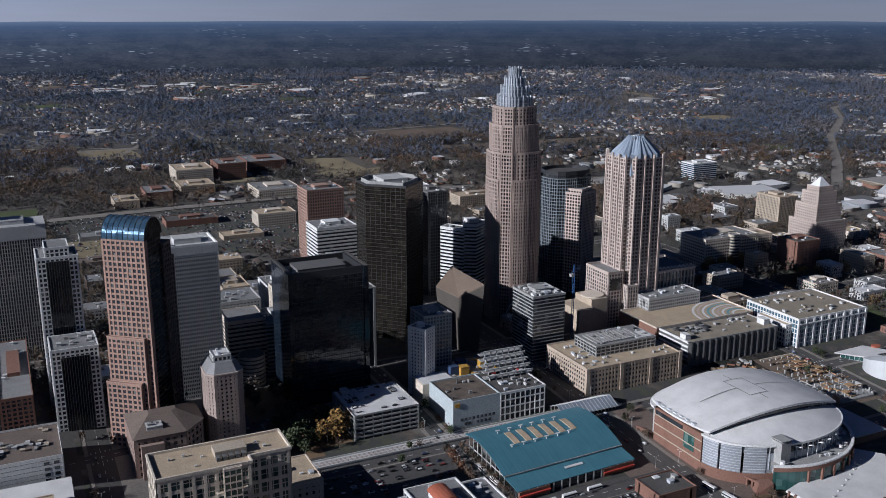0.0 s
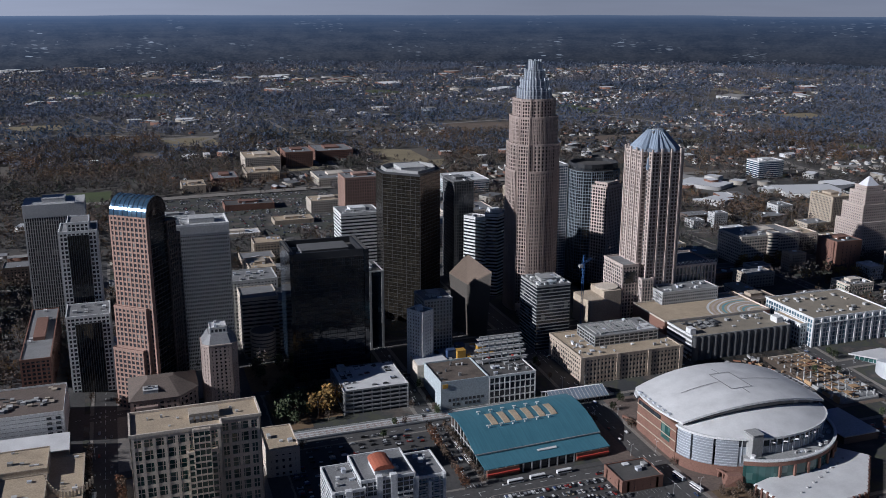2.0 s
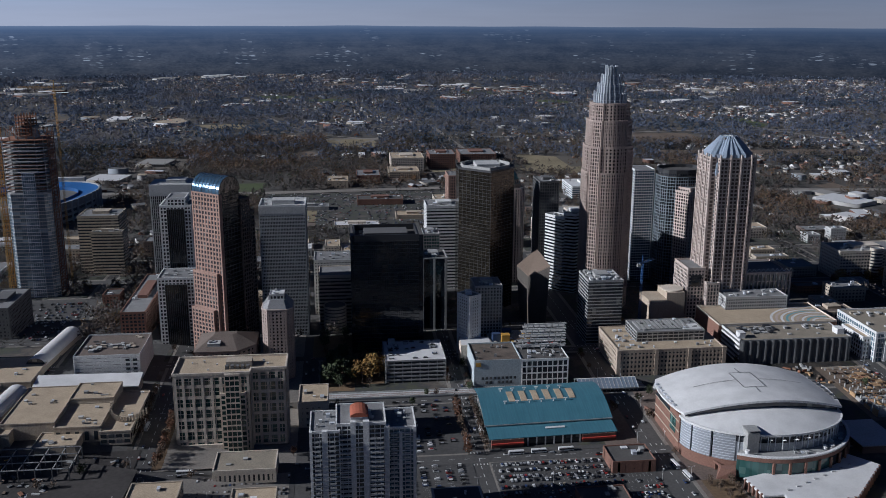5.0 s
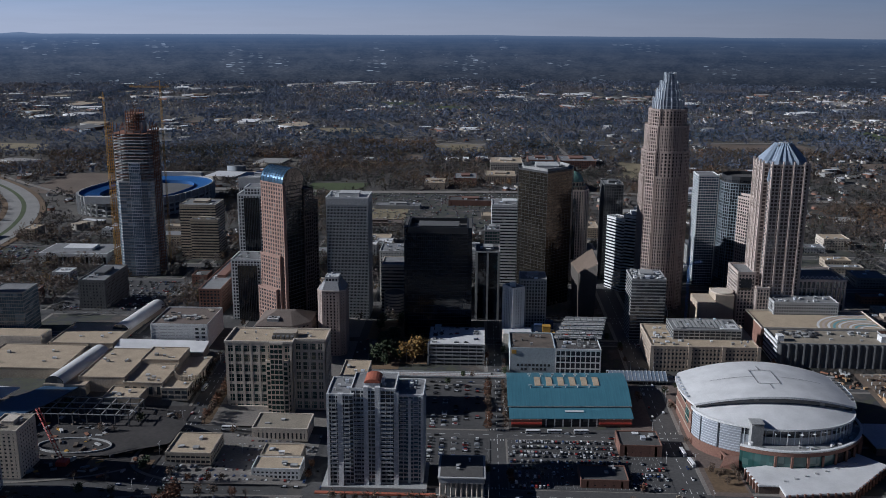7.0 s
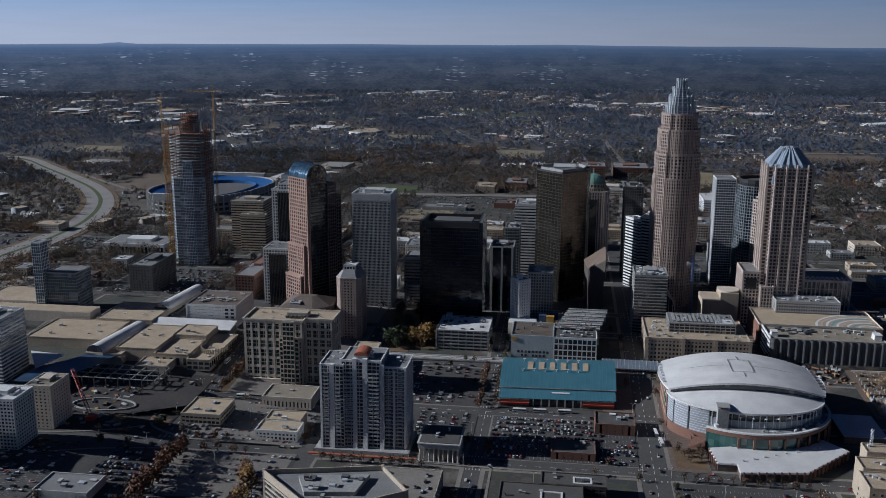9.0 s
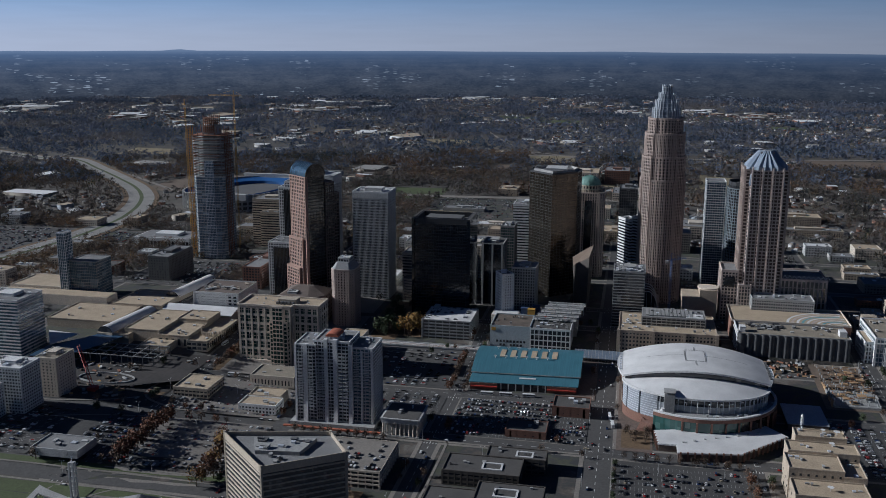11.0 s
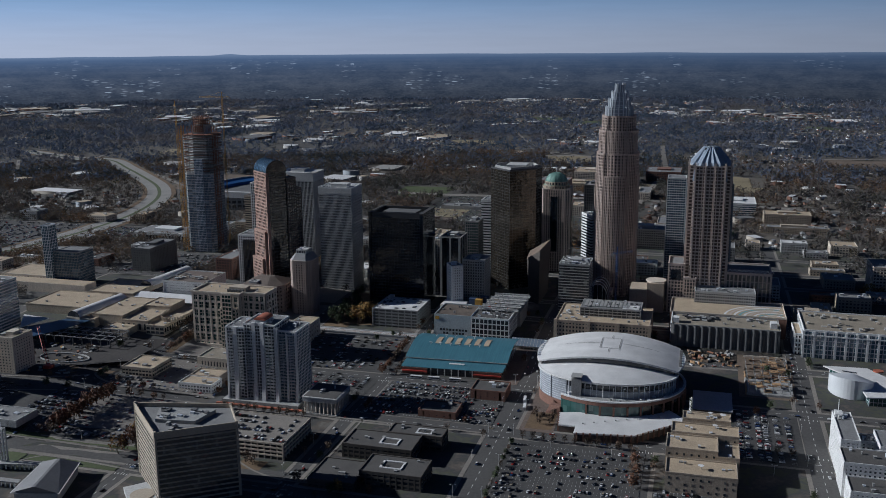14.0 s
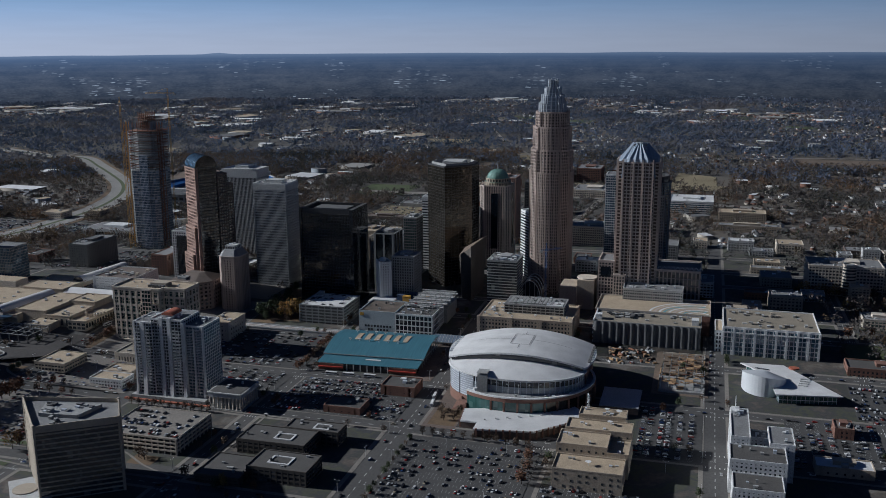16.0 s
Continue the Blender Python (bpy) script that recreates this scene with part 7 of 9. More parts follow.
def stadium():
    t = thing("stadium", -345, 1450, 0, "football stadium with blue seats and white rim", "stadium")
    cx, cy = -328, 1440
    n = 56
    def o(rx, ry):
        return oval(cx, cy, rx * 0.88, ry * 0.88, n, 2.6, radians(-12))
    a = o(112, 150)
    # dark body behind piers and bands imitates shade in deep openings
    m = Mesh()
    m.prism(o(106, 144), gz(cx, cy), 26)
    m.link("outer_wall", DARKG, t)
    for z in (5, 14, 23):
        k = Mesh()
        k.ring(a, z, z + 3, 5)
        k.link("concourse_band", GREYW, t)
    m = Mesh()
    r = [(o(112, 150), 32), (o(78, 112), 8), (o(76, 110), 12), (o(50, 84), -4)]
    for (p, z), (q, w) in zip(r, r[1:]):
        for i in range(n):
            j = (i + 1) % n
            m.face((*p[i], z + 3), (*p[j], z + 3), (*q[j], w + 20), (*q[i], w + 20))
    m.link("seating_bowl", BLUEP, t, "rings of bright blue seats")
    m = Mesh()
    m.ring(o(113, 151), 26, 37, 2)
    m.link("rim", GREY, t)
    for i in range(0, n):
        f = Mesh()
        x, y = o(114, 152)[i]
        f.slab(x - 1.2, x + 1.2, y - 1.2, y + 1.2, gz(cx, cy), 37)
        f.link("pier", GREYW, t)
    for s in (-1, 1):
        f = Mesh()
        f.slab(cx - 60, cx + 60, cy + s * 134 - 5, cy + s * 134 + 5, 30, 42)
        f.link("scoreboard", GREYW, t)


def civic_hall():
    t = thing("civic_building", -271, 1005, 7, "low white civic building with columns all round", "building")
    solid(t, rect(-312, -230, 986, 1030), 6, 22, G_DARK, "glass_wall")
    solid(t, rect(-318, -224, 980, 1036), 21, 26, WHITE, "roof_slab")
    solid(t, rect(-316, -226, 982, 1034), 26, 26.3, R_GREY, "roof_deck")
    solid(t, rect(-290, -250, 995, 1020), 26, 30, WHITE, "penthouse")
    for a, b, e, n, length in edges(rect(-316, -226, 982, 1034)):
        k = round(length / 6)
        for i in range(k):
            p = a + e * (length * i / k)
            m = Mesh()
            m.slab(p.x - 0.9, p.x + 0.9, p.y - 0.9, p.y + 0.9, 6, 21)
            m.link("column", WHITE, t)


def glass_slab_left():
    t = thing("office_tower", -190, 720, 8, "blue glass block with a slim glass stair tower", "office building")
    mass(t, rect(-237, -200, 690, 724), 8, 58, GREY, G_BLUE, 3.9, 2.4, 0.25, 0.7, 0.2, roof=R_GREY, parapet=1)
    mass(t, rect(-248, -237.5, 684, 700), 8, 94, STEEL, G_BLUE, 4, 3, 0.3, 0.5, 0.2, roof=R_GREY, parapet=1)
    solid(t, rect(-320, -170, 660, 684), 6, 22, CREAM, "podium")
    solid(t, rect(-319, -171, 661, 683), 22, 22.3, R_TAN, "roof_deck")
    mass(t, rect(-320, -249, 684.2, 740), 7, 24, CREAM, G_DARK, 4, 5, 1.4, 1.6, 0.4, roof=R_TAN)


stepped_tower()
stadium()
civic_hall()
glass_slab_left()
grid_block("office_block", "beige stepped office block with dark bands", -138, -88, 1030, 1075, 7, 84, BEIGE, G_DARK, 3.9, 0, 0, 2.0, 0.4, R_GREY, clutter=6, units=1)
grid_block("office_block", "beige stepped office wing with dark bands", -120, -82, 1018, 1029, 7, 66, BEIGE, G_DARK, 3.9, 0, 0, 2.0, 0.4, R_GREY, clutter=6, units=1)
grid_block("apartment_block", "long red brick apartment block with grey roofs", -36, -12, 760, 900, 11, 44, BRICK, G_DARK, 3.6, 4, 1.4, 1.4, 0.4, R_GREY, clutter=6, units=1)
grid_block("office_block", "grey concrete block with small windows", -180, -150, 780, 850, 9, 46, DARKG, G_DARK, 3.6, 4, 2, 1.8, 0.3, R_GREY, clutter=6, units=1)
grid_block("office_block", "brown brick block with a plain side wall", 897, 935, 838, 872, 11, 50, BRICK, G_DARK, 3.9, 6, 4.8, 2.2, 0.3, R_DARK, clutter=6, units=1)
grid_block("office_tower", "tan concrete tower with ribbed sides", 1056, 1092, 1030, 1078, 8, 58, TAN, G_DARK, 3.9, 3, 1.6, 1.2, 0.4, R_TAN, clutter=6, units=1)
LONG = grid_block("office_block", "long white office block with a round bay", 804, 892, 902, 950, 11, 48, CREAM, G_DARK, 4.1, 4.0, 1.2, 1.9, 0.5, R_GREY, clutter=14, units=1)
mass(LONG, oval(852, 903, 8, 7, 24), 11, 51, CREAM, G_DARK, 4.1, 0, 0, 1.9, 0.5, roof=R_GREY)
mass(LONG, rect(892.1, 905, 915, 950), 11, 44, CREAM, G_DARK, 4.1, 4.0, 1.2, 1.9, 0.5, roof=R_GREY)
grid_block("office_block", "white low block beside a garage", 897, 955, 940, 975, 11, 34, CREAM, G_DARK, 4, 4, 1.6, 1.8, 0.3, R_TAN, clutter=6, units=1)
grid_block("hospital_wing", "tan hospital wing with flat pale roofs", 290, 352, 1722, 1790, 0, 17, TAN, G_DARK, 4, 4, 1.6, 1.8, 0.3, R_TAN, clutter=6, units=1)
grid_block("hospital_wing", "cream hospital block with round tower", 300, 370, 1820, 1900, 0, 30, CREAM, G_DARK, 4, 4, 1.6, 1.8, 0.3, R_TAN, clutter=6, units=1)
grid_block("hospital_wing", "red brick hospital block with white trim", 384, 440, 1840, 1910, 0, 34, BRICK, G_DARK, 4, 4, 1.6, 1.8, 0.3, R_GREY, clutter=6, units=1)
grid_block("hospital_wing", "long pale hospital wing with grey roof", 408, 486, 1620, 1700, 0, 18, CREAM, G_DARK, 4, 4, 1.6, 1.8, 0.3, R_GREY, clutter=6, units=1)
grid_block("hospital_wing", "brick hospital wing with stepped roofs", 460, 540, 1900, 1990, 0, 24, BRICK, G_DARK, 4, 4, 1.6, 1.8, 0.3, R_GREY, clutter=6, units=1)
grid_block("warehouse", "tan warehouse with a flat roof", 165, 206, 1642, 1700, 0, 14, TAN, G_DARK, 6, 8, 6, 4, 0.2, R_TAN, clutter=6, units=1)
grid_block("warehouse", "tan brick warehouse with a flat roof", 224, 270, 1690, 1760, 0, 16, BRICK, G_DARK, 6, 8, 6, 4, 0.2, R_GREY, clutter=6, units=1)
grid_block("warehouse", "low brown warehouse beside the tracks", 70, 150, 1262, 1290, 3, 12, BRICKD, G_DARK, 6, 8, 6, 4, 0.2, R_BROWN, clutter=6, units=1)
grid_block("warehouse", "white roofed warehouse beside the tracks", 180, 250, 1270, 1300, 3, 11, CREAM, G_DARK, 6, 8, 6, 4, 0.2, R_WHITE, clutter=6, units=1)
grid_block("warehouse", "tan warehouse beside the tracks", 280, 340, 1330, 1362, 3, 12, TAN, G_DARK, 6, 8, 6, 4, 0.2, R_TAN, clutter=6, units=1)
grid_block("warehouse", "grey shed in the rail yard", 90, 170, 1420, 1450, 1, 10, GREY, G_DARK, 6, 8, 6, 4, 0.2, R_GREY, clutter=6, units=1)
grid_block("warehouse", "brick depot in the rail yard", 220, 300, 1460, 1500, 1, 13, BRICK, G_DARK, 6, 8, 6, 4, 0.2, R_DARK, clutter=6, units=1)
grid_block("office_block", "pale office block beside the rail yard", 350, 410, 1400, 1440, 1, 24, CREAM, G_DARK, 4, 4, 1.6, 1.8, 0.3, R_TAN, clutter=6, units=1)
grid_block("office_block", "small blue and white office block", 1232, 1290, 1432, 1470, 4, 36, WHITE, G_SKY, 4, 0, 0, 1.3, 0.3, R_WHITE, clutter=6, units=1)
grid_block("apartment_block", "tan apartment block with dark windows", 700, 780, 1400, 1440, 3, 22, TAN, G_DARK, 3.4, 4, 2, 1.4, 0.3, R_TAN, clutter=6, units=1)
grid_block("apartment_block", "low tan apartment block with balconies", 690, 800, 1310, 1335, 4, 16, TAN, G_DARK, 3.4, 4, 2, 1.4, 0.3, R_GREY, clutter=6, units=1)
grid_block("office_block", "white office block with ribbon windows", 610, 690, 1480, 1560, 2, 26, WHITE, G_BLUE, 4, 0, 0, 1.9, 0.3, R_WHITE, clutter=6, units=1)
grid_block("office_block", "pale stone block with ribbon windows", 520, 600, 1230, 1290, 5, 30, CREAM, G_DARK, 4, 4, 1.4, 1.8, 0.3, R_GREY, clutter=6, units=1)
grid_block("office_block", "cream block with rounded corner bays", 470, 540, 1120, 1170, 7, 40, CREAM, G_DARK, 3.8, 3.4, 1.4, 1.6, 0.4, R_GREY, clutter=6, units=1)
grid_block("office_block", "grey block with a flat roof and plant", 560, 640, 1030, 1070, 9, 36, GREY, G_DARK, 3.8, 3.4, 1.4, 1.6, 0.4, R_GREY, clutter=6, units=1)
grid_block("office_block", "tan low block with parapets", 400, 460, 1190, 1240, 6, 24, TAN, G_DARK, 3.8, 3.4, 1.4, 1.6, 0.4, R_TAN, clutter=6, units=1)
grid_block("office_tower", "blue glass tower behind the black tower", 282, 300, 860, 890, 11, 92, GREY, G_GREEN, 3.8, 3, 0.6, 1.0, 0.3, R_GREY, clutter=6, units=1)
grid_block("office_block", "dark framed block beside the black tower", 272, 298, 770, 806, 11, 88, GREY, G_BLACK, 3.9, 13, 2.2, 0, 0.5, R_DARK, clutter=6, units=1)
grid_block("office_block", "cream block with rows of small windows", 232, 262, 860, 900, 11, 64, CREAM, G_DARK, 3.8, 3.2, 1.6, 1.6, 0.3, R_GREY, clutter=6, units=1)
grid_block("office_block", "yellow stone block with a cornice", 190, 218, 922, 965, 10, 58, TAN, G_DARK, 3.8, 3.2, 1.6, 1.6, 0.4, R_TAN, clutter=6, units=1)
grid_block("office_block", "white block with stepped roof", 240, 276, 935, 975, 10, 50, WHITE, G_DARK, 3.8, 3.2, 1.4, 1.6, 0.4, R_GREY, clutter=6, units=1)
grid_block("office_block", "dark narrow tower behind the domed tower", 432, 456, 945, 985, 10, 134, DARKG, G_DARK, 3.8, 3, 0.8, 0.8, 0.3, R_GREY, clutter=6, units=1)
grid_block("office_block", "white block with a curved front", 640, 690, 850, 890, 11, 30, WHITE, G_DARK, 4, 4, 1.2, 1.8, 0.3, R_GREY, clutter=6, units=1)
grid_block("church_hall", "cream hall with paired towers", 700, 738, 745, 775, 11, 24, TAN, G_DARK, 6, 6, 3, 2, 0.4, R_BROWN, clutter=6, units=1)
grid_block("office_block", "low pale block with a green roof edge", 850, 885, 760, 790, 10, 22, CREAM, G_GREEN, 4, 4, 1.2, 1.8, 0.3, R_GREY, clutter=6, units=1)
grid_block("apartment_block", "long red brick row with dark roof", 816, 905, 612, 640, 4, 14, BRICK, G_DARK, 4, 4, 2.2, 1.8, 0.3, R_DARK, clutter=6, units=1)
grid_block("apartment_block", "red brick apartment row with a flat roof", 1010, 1090, 790, 830, 9, 28, BRICK, G_DARK, 3.6, 4, 2.2, 1.8, 0.3, R_GREY, clutter=6, units=1)
grid_block("workshop", "yellow brick workshop with white roof", 766, 808, 392, 411, 0.4, 7, TAN, G_DARK, 6, 6, 4.4, 3, 0.2, R_WHITE, clutter=6, units=1)
grid_block("brick_house", "small red brick house on a lawn", 788, 803, 466, 486, 0.4, 9, BRICK, G_DARK, 4, 3.6, 2.2, 2, 0.2, R_BROWN, clutter=6, units=1)
rnd_back = random.Random(77)
PALES = [(CREAM, R_TAN), (GREYW, R_GREY), (BRICK, R_DARK), (TAN, R_TAN), (GREYW, R_WHITE), (BRICKD, R_GREY), (BEIGE, R_GREY)]
KINDS = {0: "cream", 1: "pale grey", 2: "red brick", 3: "tan", 4: "white", 5: "brown brick", 6: "beige"}


def filler(x0, x1, y0, y1, n):
    """Low town blocks that fill the streets further back."""
    for _ in range(n):
        w, l, h = rnd_back.uniform(18, 48), rnd_back.uniform(16, 42), rnd_back.choice([8, 10, 12, 16, 22])
        x, y = rnd_back.uniform(x0, x1 - w), rnd_back.uniform(y0, y1 - l)
        if any(x < f[1] + 5 and x + w > f[0] - 5 and y < f[3] + 5 and y + l > f[2] - 5 for f in FOOT):
            continue
        if any(abs(x + w / 2 - sx) < w / 2 + sw / 2 + 2 for sx, sw in XS) or any(abs(y + l / 2 - sy) < l / 2 + sw / 2 + 2 for sy, sw in YS):
            continue
        if any(x < b and x + w > a and y < d and y + l > c for a, b, c, d in LOTS):
            continue
        k = rnd_back.randrange(7)
        b = min(gz(x, y), gz(x + w, y + l))
        grid_block("town_block", f"low {KINDS[k]} town block with a flat roof", x, x + w, y, y + l, b, b + h, PALES[k][0], G_DARK, 4, 4, 1.8, 1.9, 0.25, PALES[k][1], clutter=3, units=0)


filler(-330, 820, 780, 1180, 360)
filler(700, 1180, 520, 1180, 320)
filler(-680, -330, 600, 1180, 120)


# ---- cars ----
def car_mat():
    m = Nodes("car_paint")
    o = m.add("ShaderNodeObjectInfo")
    r = m.ramp(o.outputs["Random"], [(0.0, (0.02, 0.02, 0.022)), (0.22, (0.08, 0.08, 0.085)), (0.40, (0.30, 0.31, 0.32)), (0.58, (0.70, 0.70, 0.69)), (0.76, (0.28, 0.03, 0.025)), (0.84, (0.03, 0.06, 0.16)), (0.92, (0.35, 0.30, 0.22))])
    r.node.color_ramp.interpolation = "CONSTANT"
    m.base(r)
    m.gloss(0.25)
    return m.mat


def island_mat(name, stops, rough=0.9, constant=True):
    m = Nodes(name)
    g = m.add("ShaderNodeNewGeometry")
    r = m.ramp(g.outputs["Random Per Island"], stops)
    if constant:
        r.node.color_ramp.interpolation = "CONSTANT"
    m.base(m.mix(0.15, r, m.mix(m.noise(0.4, 3), r, (0.02, 0.02, 0.02))))
    m.gloss(rough)
    return m.mat


CARP, CARG = car_mat(), weathered("car_glass", (0.02, 0.022, 0.026), rough=0.1, streaks=False)
RUBBER = weathered("tyre_rubber", (0.02, 0.02, 0.02), streaks=False)


def ring_loft(m, rings):
    n = len(m.v)
    k = len(rings[0])
    for r in rings:
        m.v.extend(r)
    for j in range(len(rings) - 1):
        for i in range(k):
            q = (i + 1) % k
            m.f.append((n + j * k + i, n + j * k + q, n + (j + 1) * k + q, n + (j + 1) * k + i))
    m.f.append(tuple(n + (len(rings) - 1) * k + i for i in range(k)))


def car_proto(name, length, width, height, van, label):
    t = new(name)
    LEVEL[t.name] = 0.0
    tagged(t, label, "car", "cars in the lots")
    h, l = width / 2, length / 2
    def ring(x0, x1, w, z):
        return [(x0 + 0.25, -w, z), (x1 - 0.25, -w, z), (x1, -w + 0.3, z), (x1, w - 0.3, z), (x1 - 0.25, w, z), (x0 + 0.25, w, z), (x0, w - 0.3, z), (x0, -w + 0.3, z)]
    m = Mesh()
    ring_loft(m, [ring(-l, l, h * 0.92, 0.25), ring(-l - 0.05, l + 0.05, h, 0.5), ring(-l, l, h, 0.82), ring(-l + 0.15, l - 0.2, h * 0.93, 0.95)])
    m.link("body", CARP, t)
    c0, c1 = (-l + 0.2, l - 1.2) if van else (-l + 0.7, l - 1.3)
    m = Mesh()
    ring_loft(m, [ring(c0, c1, h * 0.9, 0.93), ring(c0 + 0.35, c1 - 0.6, h * 0.74, height - 0.06)])
    m.link("cabin_glass", CARG, t)
    m = Mesh()
    ring_loft(m, [ring(c0 + 0.34, c1 - 0.58, h * 0.75, height - 0.08), ring(c0 + 0.42, c1 - 0.66, h * 0.7, height)])
    m.link("car_roof", CARP, t)
    w = Mesh()
    w.tube((0, -0.11, 0.33), (0, 0.11, 0.33), 0.33, 8)
    wheel = w.link("wheel", RUBBER, t)
    first = True
    for x in (-l * 0.62, l * 0.62):
        for y in (-h * 0.88, h * 0.88):
            ob = wheel if first else new("wheel", wheel.data)
            first = False
            ob.parent = t
            ob.matrix_basis = pose(x * SCALE, y * SCALE, 0)
    return t


SEDAN = car_proto("car", 4.7, 1.85, 1.45, False, "parked saloon car with dark windows")
VAN = car_proto("van", 5.0, 1.95, 1.85, True, "parked van with dark windows")
rnd_car = random.Random(11)
MORE_CARS, CAR_SEATS = Mesh(), []


def bays(x0, x1, y0, y1, along, fill):
    """Rows of bays in a lot; along: the way that the rows run."""
    out = []
    if along == "x":
        y = y0 + 4
        while y < y1 - 2:
            x = x0 + 2
            while x < x1 - 2:
                if y0 < 500 and free(x, y, 1) and free(x - 1.45, y, 1):
                    line(x - 1.45, y - 2.4, x - 1.45, y + 2.4, 0.05, 0.52)
                if rnd_car.random() < fill * (0.35 + 0.65 * (noise.noise((x * 0.03, y * 0.03, 4)) > -0.15)):
                    out.append((x, y, 90))
                x += 2.9
            y += 6 if int((y - y0) / 6) % 3 == 0 else 9.5
    else:
        x = x0 + 4
        while x < x1 - 2:
            y = y0 + 2
            while y < y1 - 2:
                if y0 < 500 and free(x, y, 1):
                    line(x - 2.4, y - 1.45, x + 2.4, y - 1.45, 0.05, 0.52)
                if rnd_car.random() < fill * (0.35 + 0.65 * (noise.noise((x * 0.03, y * 0.03, 4)) > -0.15)):
                    out.append((x, y, 0))
                y += 2.9
            x += 6 if int((x - x0) / 6) % 3 == 0 else 9.5
    return out


def free(x, y, pad=2.0):
    return not any(f[0] - pad < x < f[1] + pad and f[2] - pad < y < f[3] + pad for f in FOOT)


for k, (lot, along, fill) in enumerate(zip(LOTS, "yxyxyyxxyxxxxxxxxxx", (0.4, 0.36, 0.6, 0.6, 0.6, 0.45, 0.6, 0.5, 0.5, 0.5, 0.4, 0.3, 0.2, 0.24, 0.5, 0.4, 0.3, 0.4, 0.0))):
    CAR_SEATS += [(x, y, a, gz(x, y) + 0.48, k) for x, y, a in bays(*lot, along, fill) if free(x, y)]
for x, y, a in bays(229, 280, 640, 688, "y", 0.45):
    CAR_SEATS.append((x, y, a, 29.0, 1))
for x, y, a in bays(206, 271, 296, 348, "x", 0.5):
    CAR_SEATS.append((x, y, a, 14.0, 1))
for x, w in XS[5:13]:
    for y in range(130, 760, 9):
        if rnd_car.random() < 0.3:
            s = rnd_car.choice((-1, 1))
            CAR_SEATS.append((x + s * w * 0.25, y, 90, gz(x, y) + 0.22, 30))
for y, w in YS[3:8]:
    for x in range(-190, 880, 9):
        if rnd_car.random() < 0.25:
            s = rnd_car.choice((-1, 1))
            CAR_SEATS.append((x, y + s * w * 0.25, 0, gz(x, y) + 0.22, 30))
CAR_SEATS.sort(key=lambda c: (c[4] not in (1, 2, 3, 30), math.hypot(c[0] - 480, c[1] - 380)))
made = 0
for x, y, a, z, k in CAR_SEATS:
    a += rnd_car.choice((0, 180)) + rnd_car.uniform(-2, 2)
    if made < 300:
        proto = VAN if rnd_car.random() < 0.3 else SEDAN
        m = spot(x, y, z, a)
        if made == 0:
            SEDAN.matrix_basis = m
        elif made == 1:
            VAN.matrix_basis = m
        else:
            copy_thing(proto, m)
        made += 1
    else:
        c, s = math.cos(radians(a)), math.sin(radians(a))
        for x0, x1, y0, y1, z0, z1 in ((-2.3, 2.3, -0.9, 0.9, 0.3, 0.95), (-1.5, 1.1, -0.75, 0.75, 0.95, 1.5)):
            MORE_CARS.box((x + x0 * c - y0 * s, y + x0 * s + y0 * c, z + z0), ((x1 - x0) * c, (x1 - x0) * s, 0), (-(y1 - y0) * s, (y1 - y0) * c, 0), (0, 0, z1 - z0))
CARS_FAR = island_mat("mixed_car_paint", [(0.0, (0.015, 0.015, 0.016)), (0.30, (0.06, 0.06, 0.065)), (0.5, (0.3, 0.31, 0.32)), (0.68, (0.72, 0.72, 0.71)), (0.86, (0.25, 0.03, 0.025)), (0.93, (0.03, 0.06, 0.16))], 0.3)
tagged(MORE_CARS.link("parked_cars", CARS_FAR), "rows of parked cars in many colours", "cars", kind="stuff")


# ---- buses ----
def bus(x, y, a):
    t = thing("bus", x, y, gz(x, y) + 0.25, "white city bus at the kerb", "bus", "buses on the streets")
    m = Mesh()
    m.slab(-6, 6, -1.3, 1.3, 0.5, 3.1)
    m.slab(-5.8, 5.8, -1.15, 1.15, 3.1, 3.3)
    b = m.link("body", WHITE, local=True)
    g = Mesh()
    g.slab(-5.8, 6.05, -1.34, 1.34, 1.6, 2.6)
    w = g.link("window_band", CARG, local=True)
    obs = [b, w]
    for xx in (-3.8, 4.0):
        k = Mesh()
        k.tube((xx, -1.32, 0.5), (xx, 1.32, 0.5), 0.5, 10)
        obs.append(k.link("axle_wheels", RUBBER, local=True))
    for o in obs:
        o.parent = t
    t.matrix_basis = spot(x, y, gz(x, y) + 0.25, a)


for x, y, a in ((322, 501, 2), (340, 502, 2), (362, 503, 2), (300, 540, 92), (299, 560, 92), (439, 470, 95), (442, 452, 97), (22, 575, 88), (66, 497, 0)):
    bus(x, y, a)


# ---- trees ----
LEAF = {}
for nm, c in (("rust", (0.13, 0.062, 0.033)), ("ochre", (0.26, 0.16, 0.045)), ("brown", (0.11, 0.075, 0.05)), ("green", (0.05, 0.065, 0.028))):
    m_leaf = Nodes(nm + "_foliage")
    g_leaf = m_leaf.add("ShaderNodeNewGeometry")
    m_leaf.base(m_leaf.ramp(g_leaf.outputs["Random Per Island"], [(0.0, shade(c, 0.5)), (0.6, c), (1.0, shade(c, 1.7))]))
    m_leaf.gloss(0.9)
    LEAF[nm] = m_leaf.mat
BARK = weathered("grey_bark", (0.13, 0.105, 0.085), streaks=False)


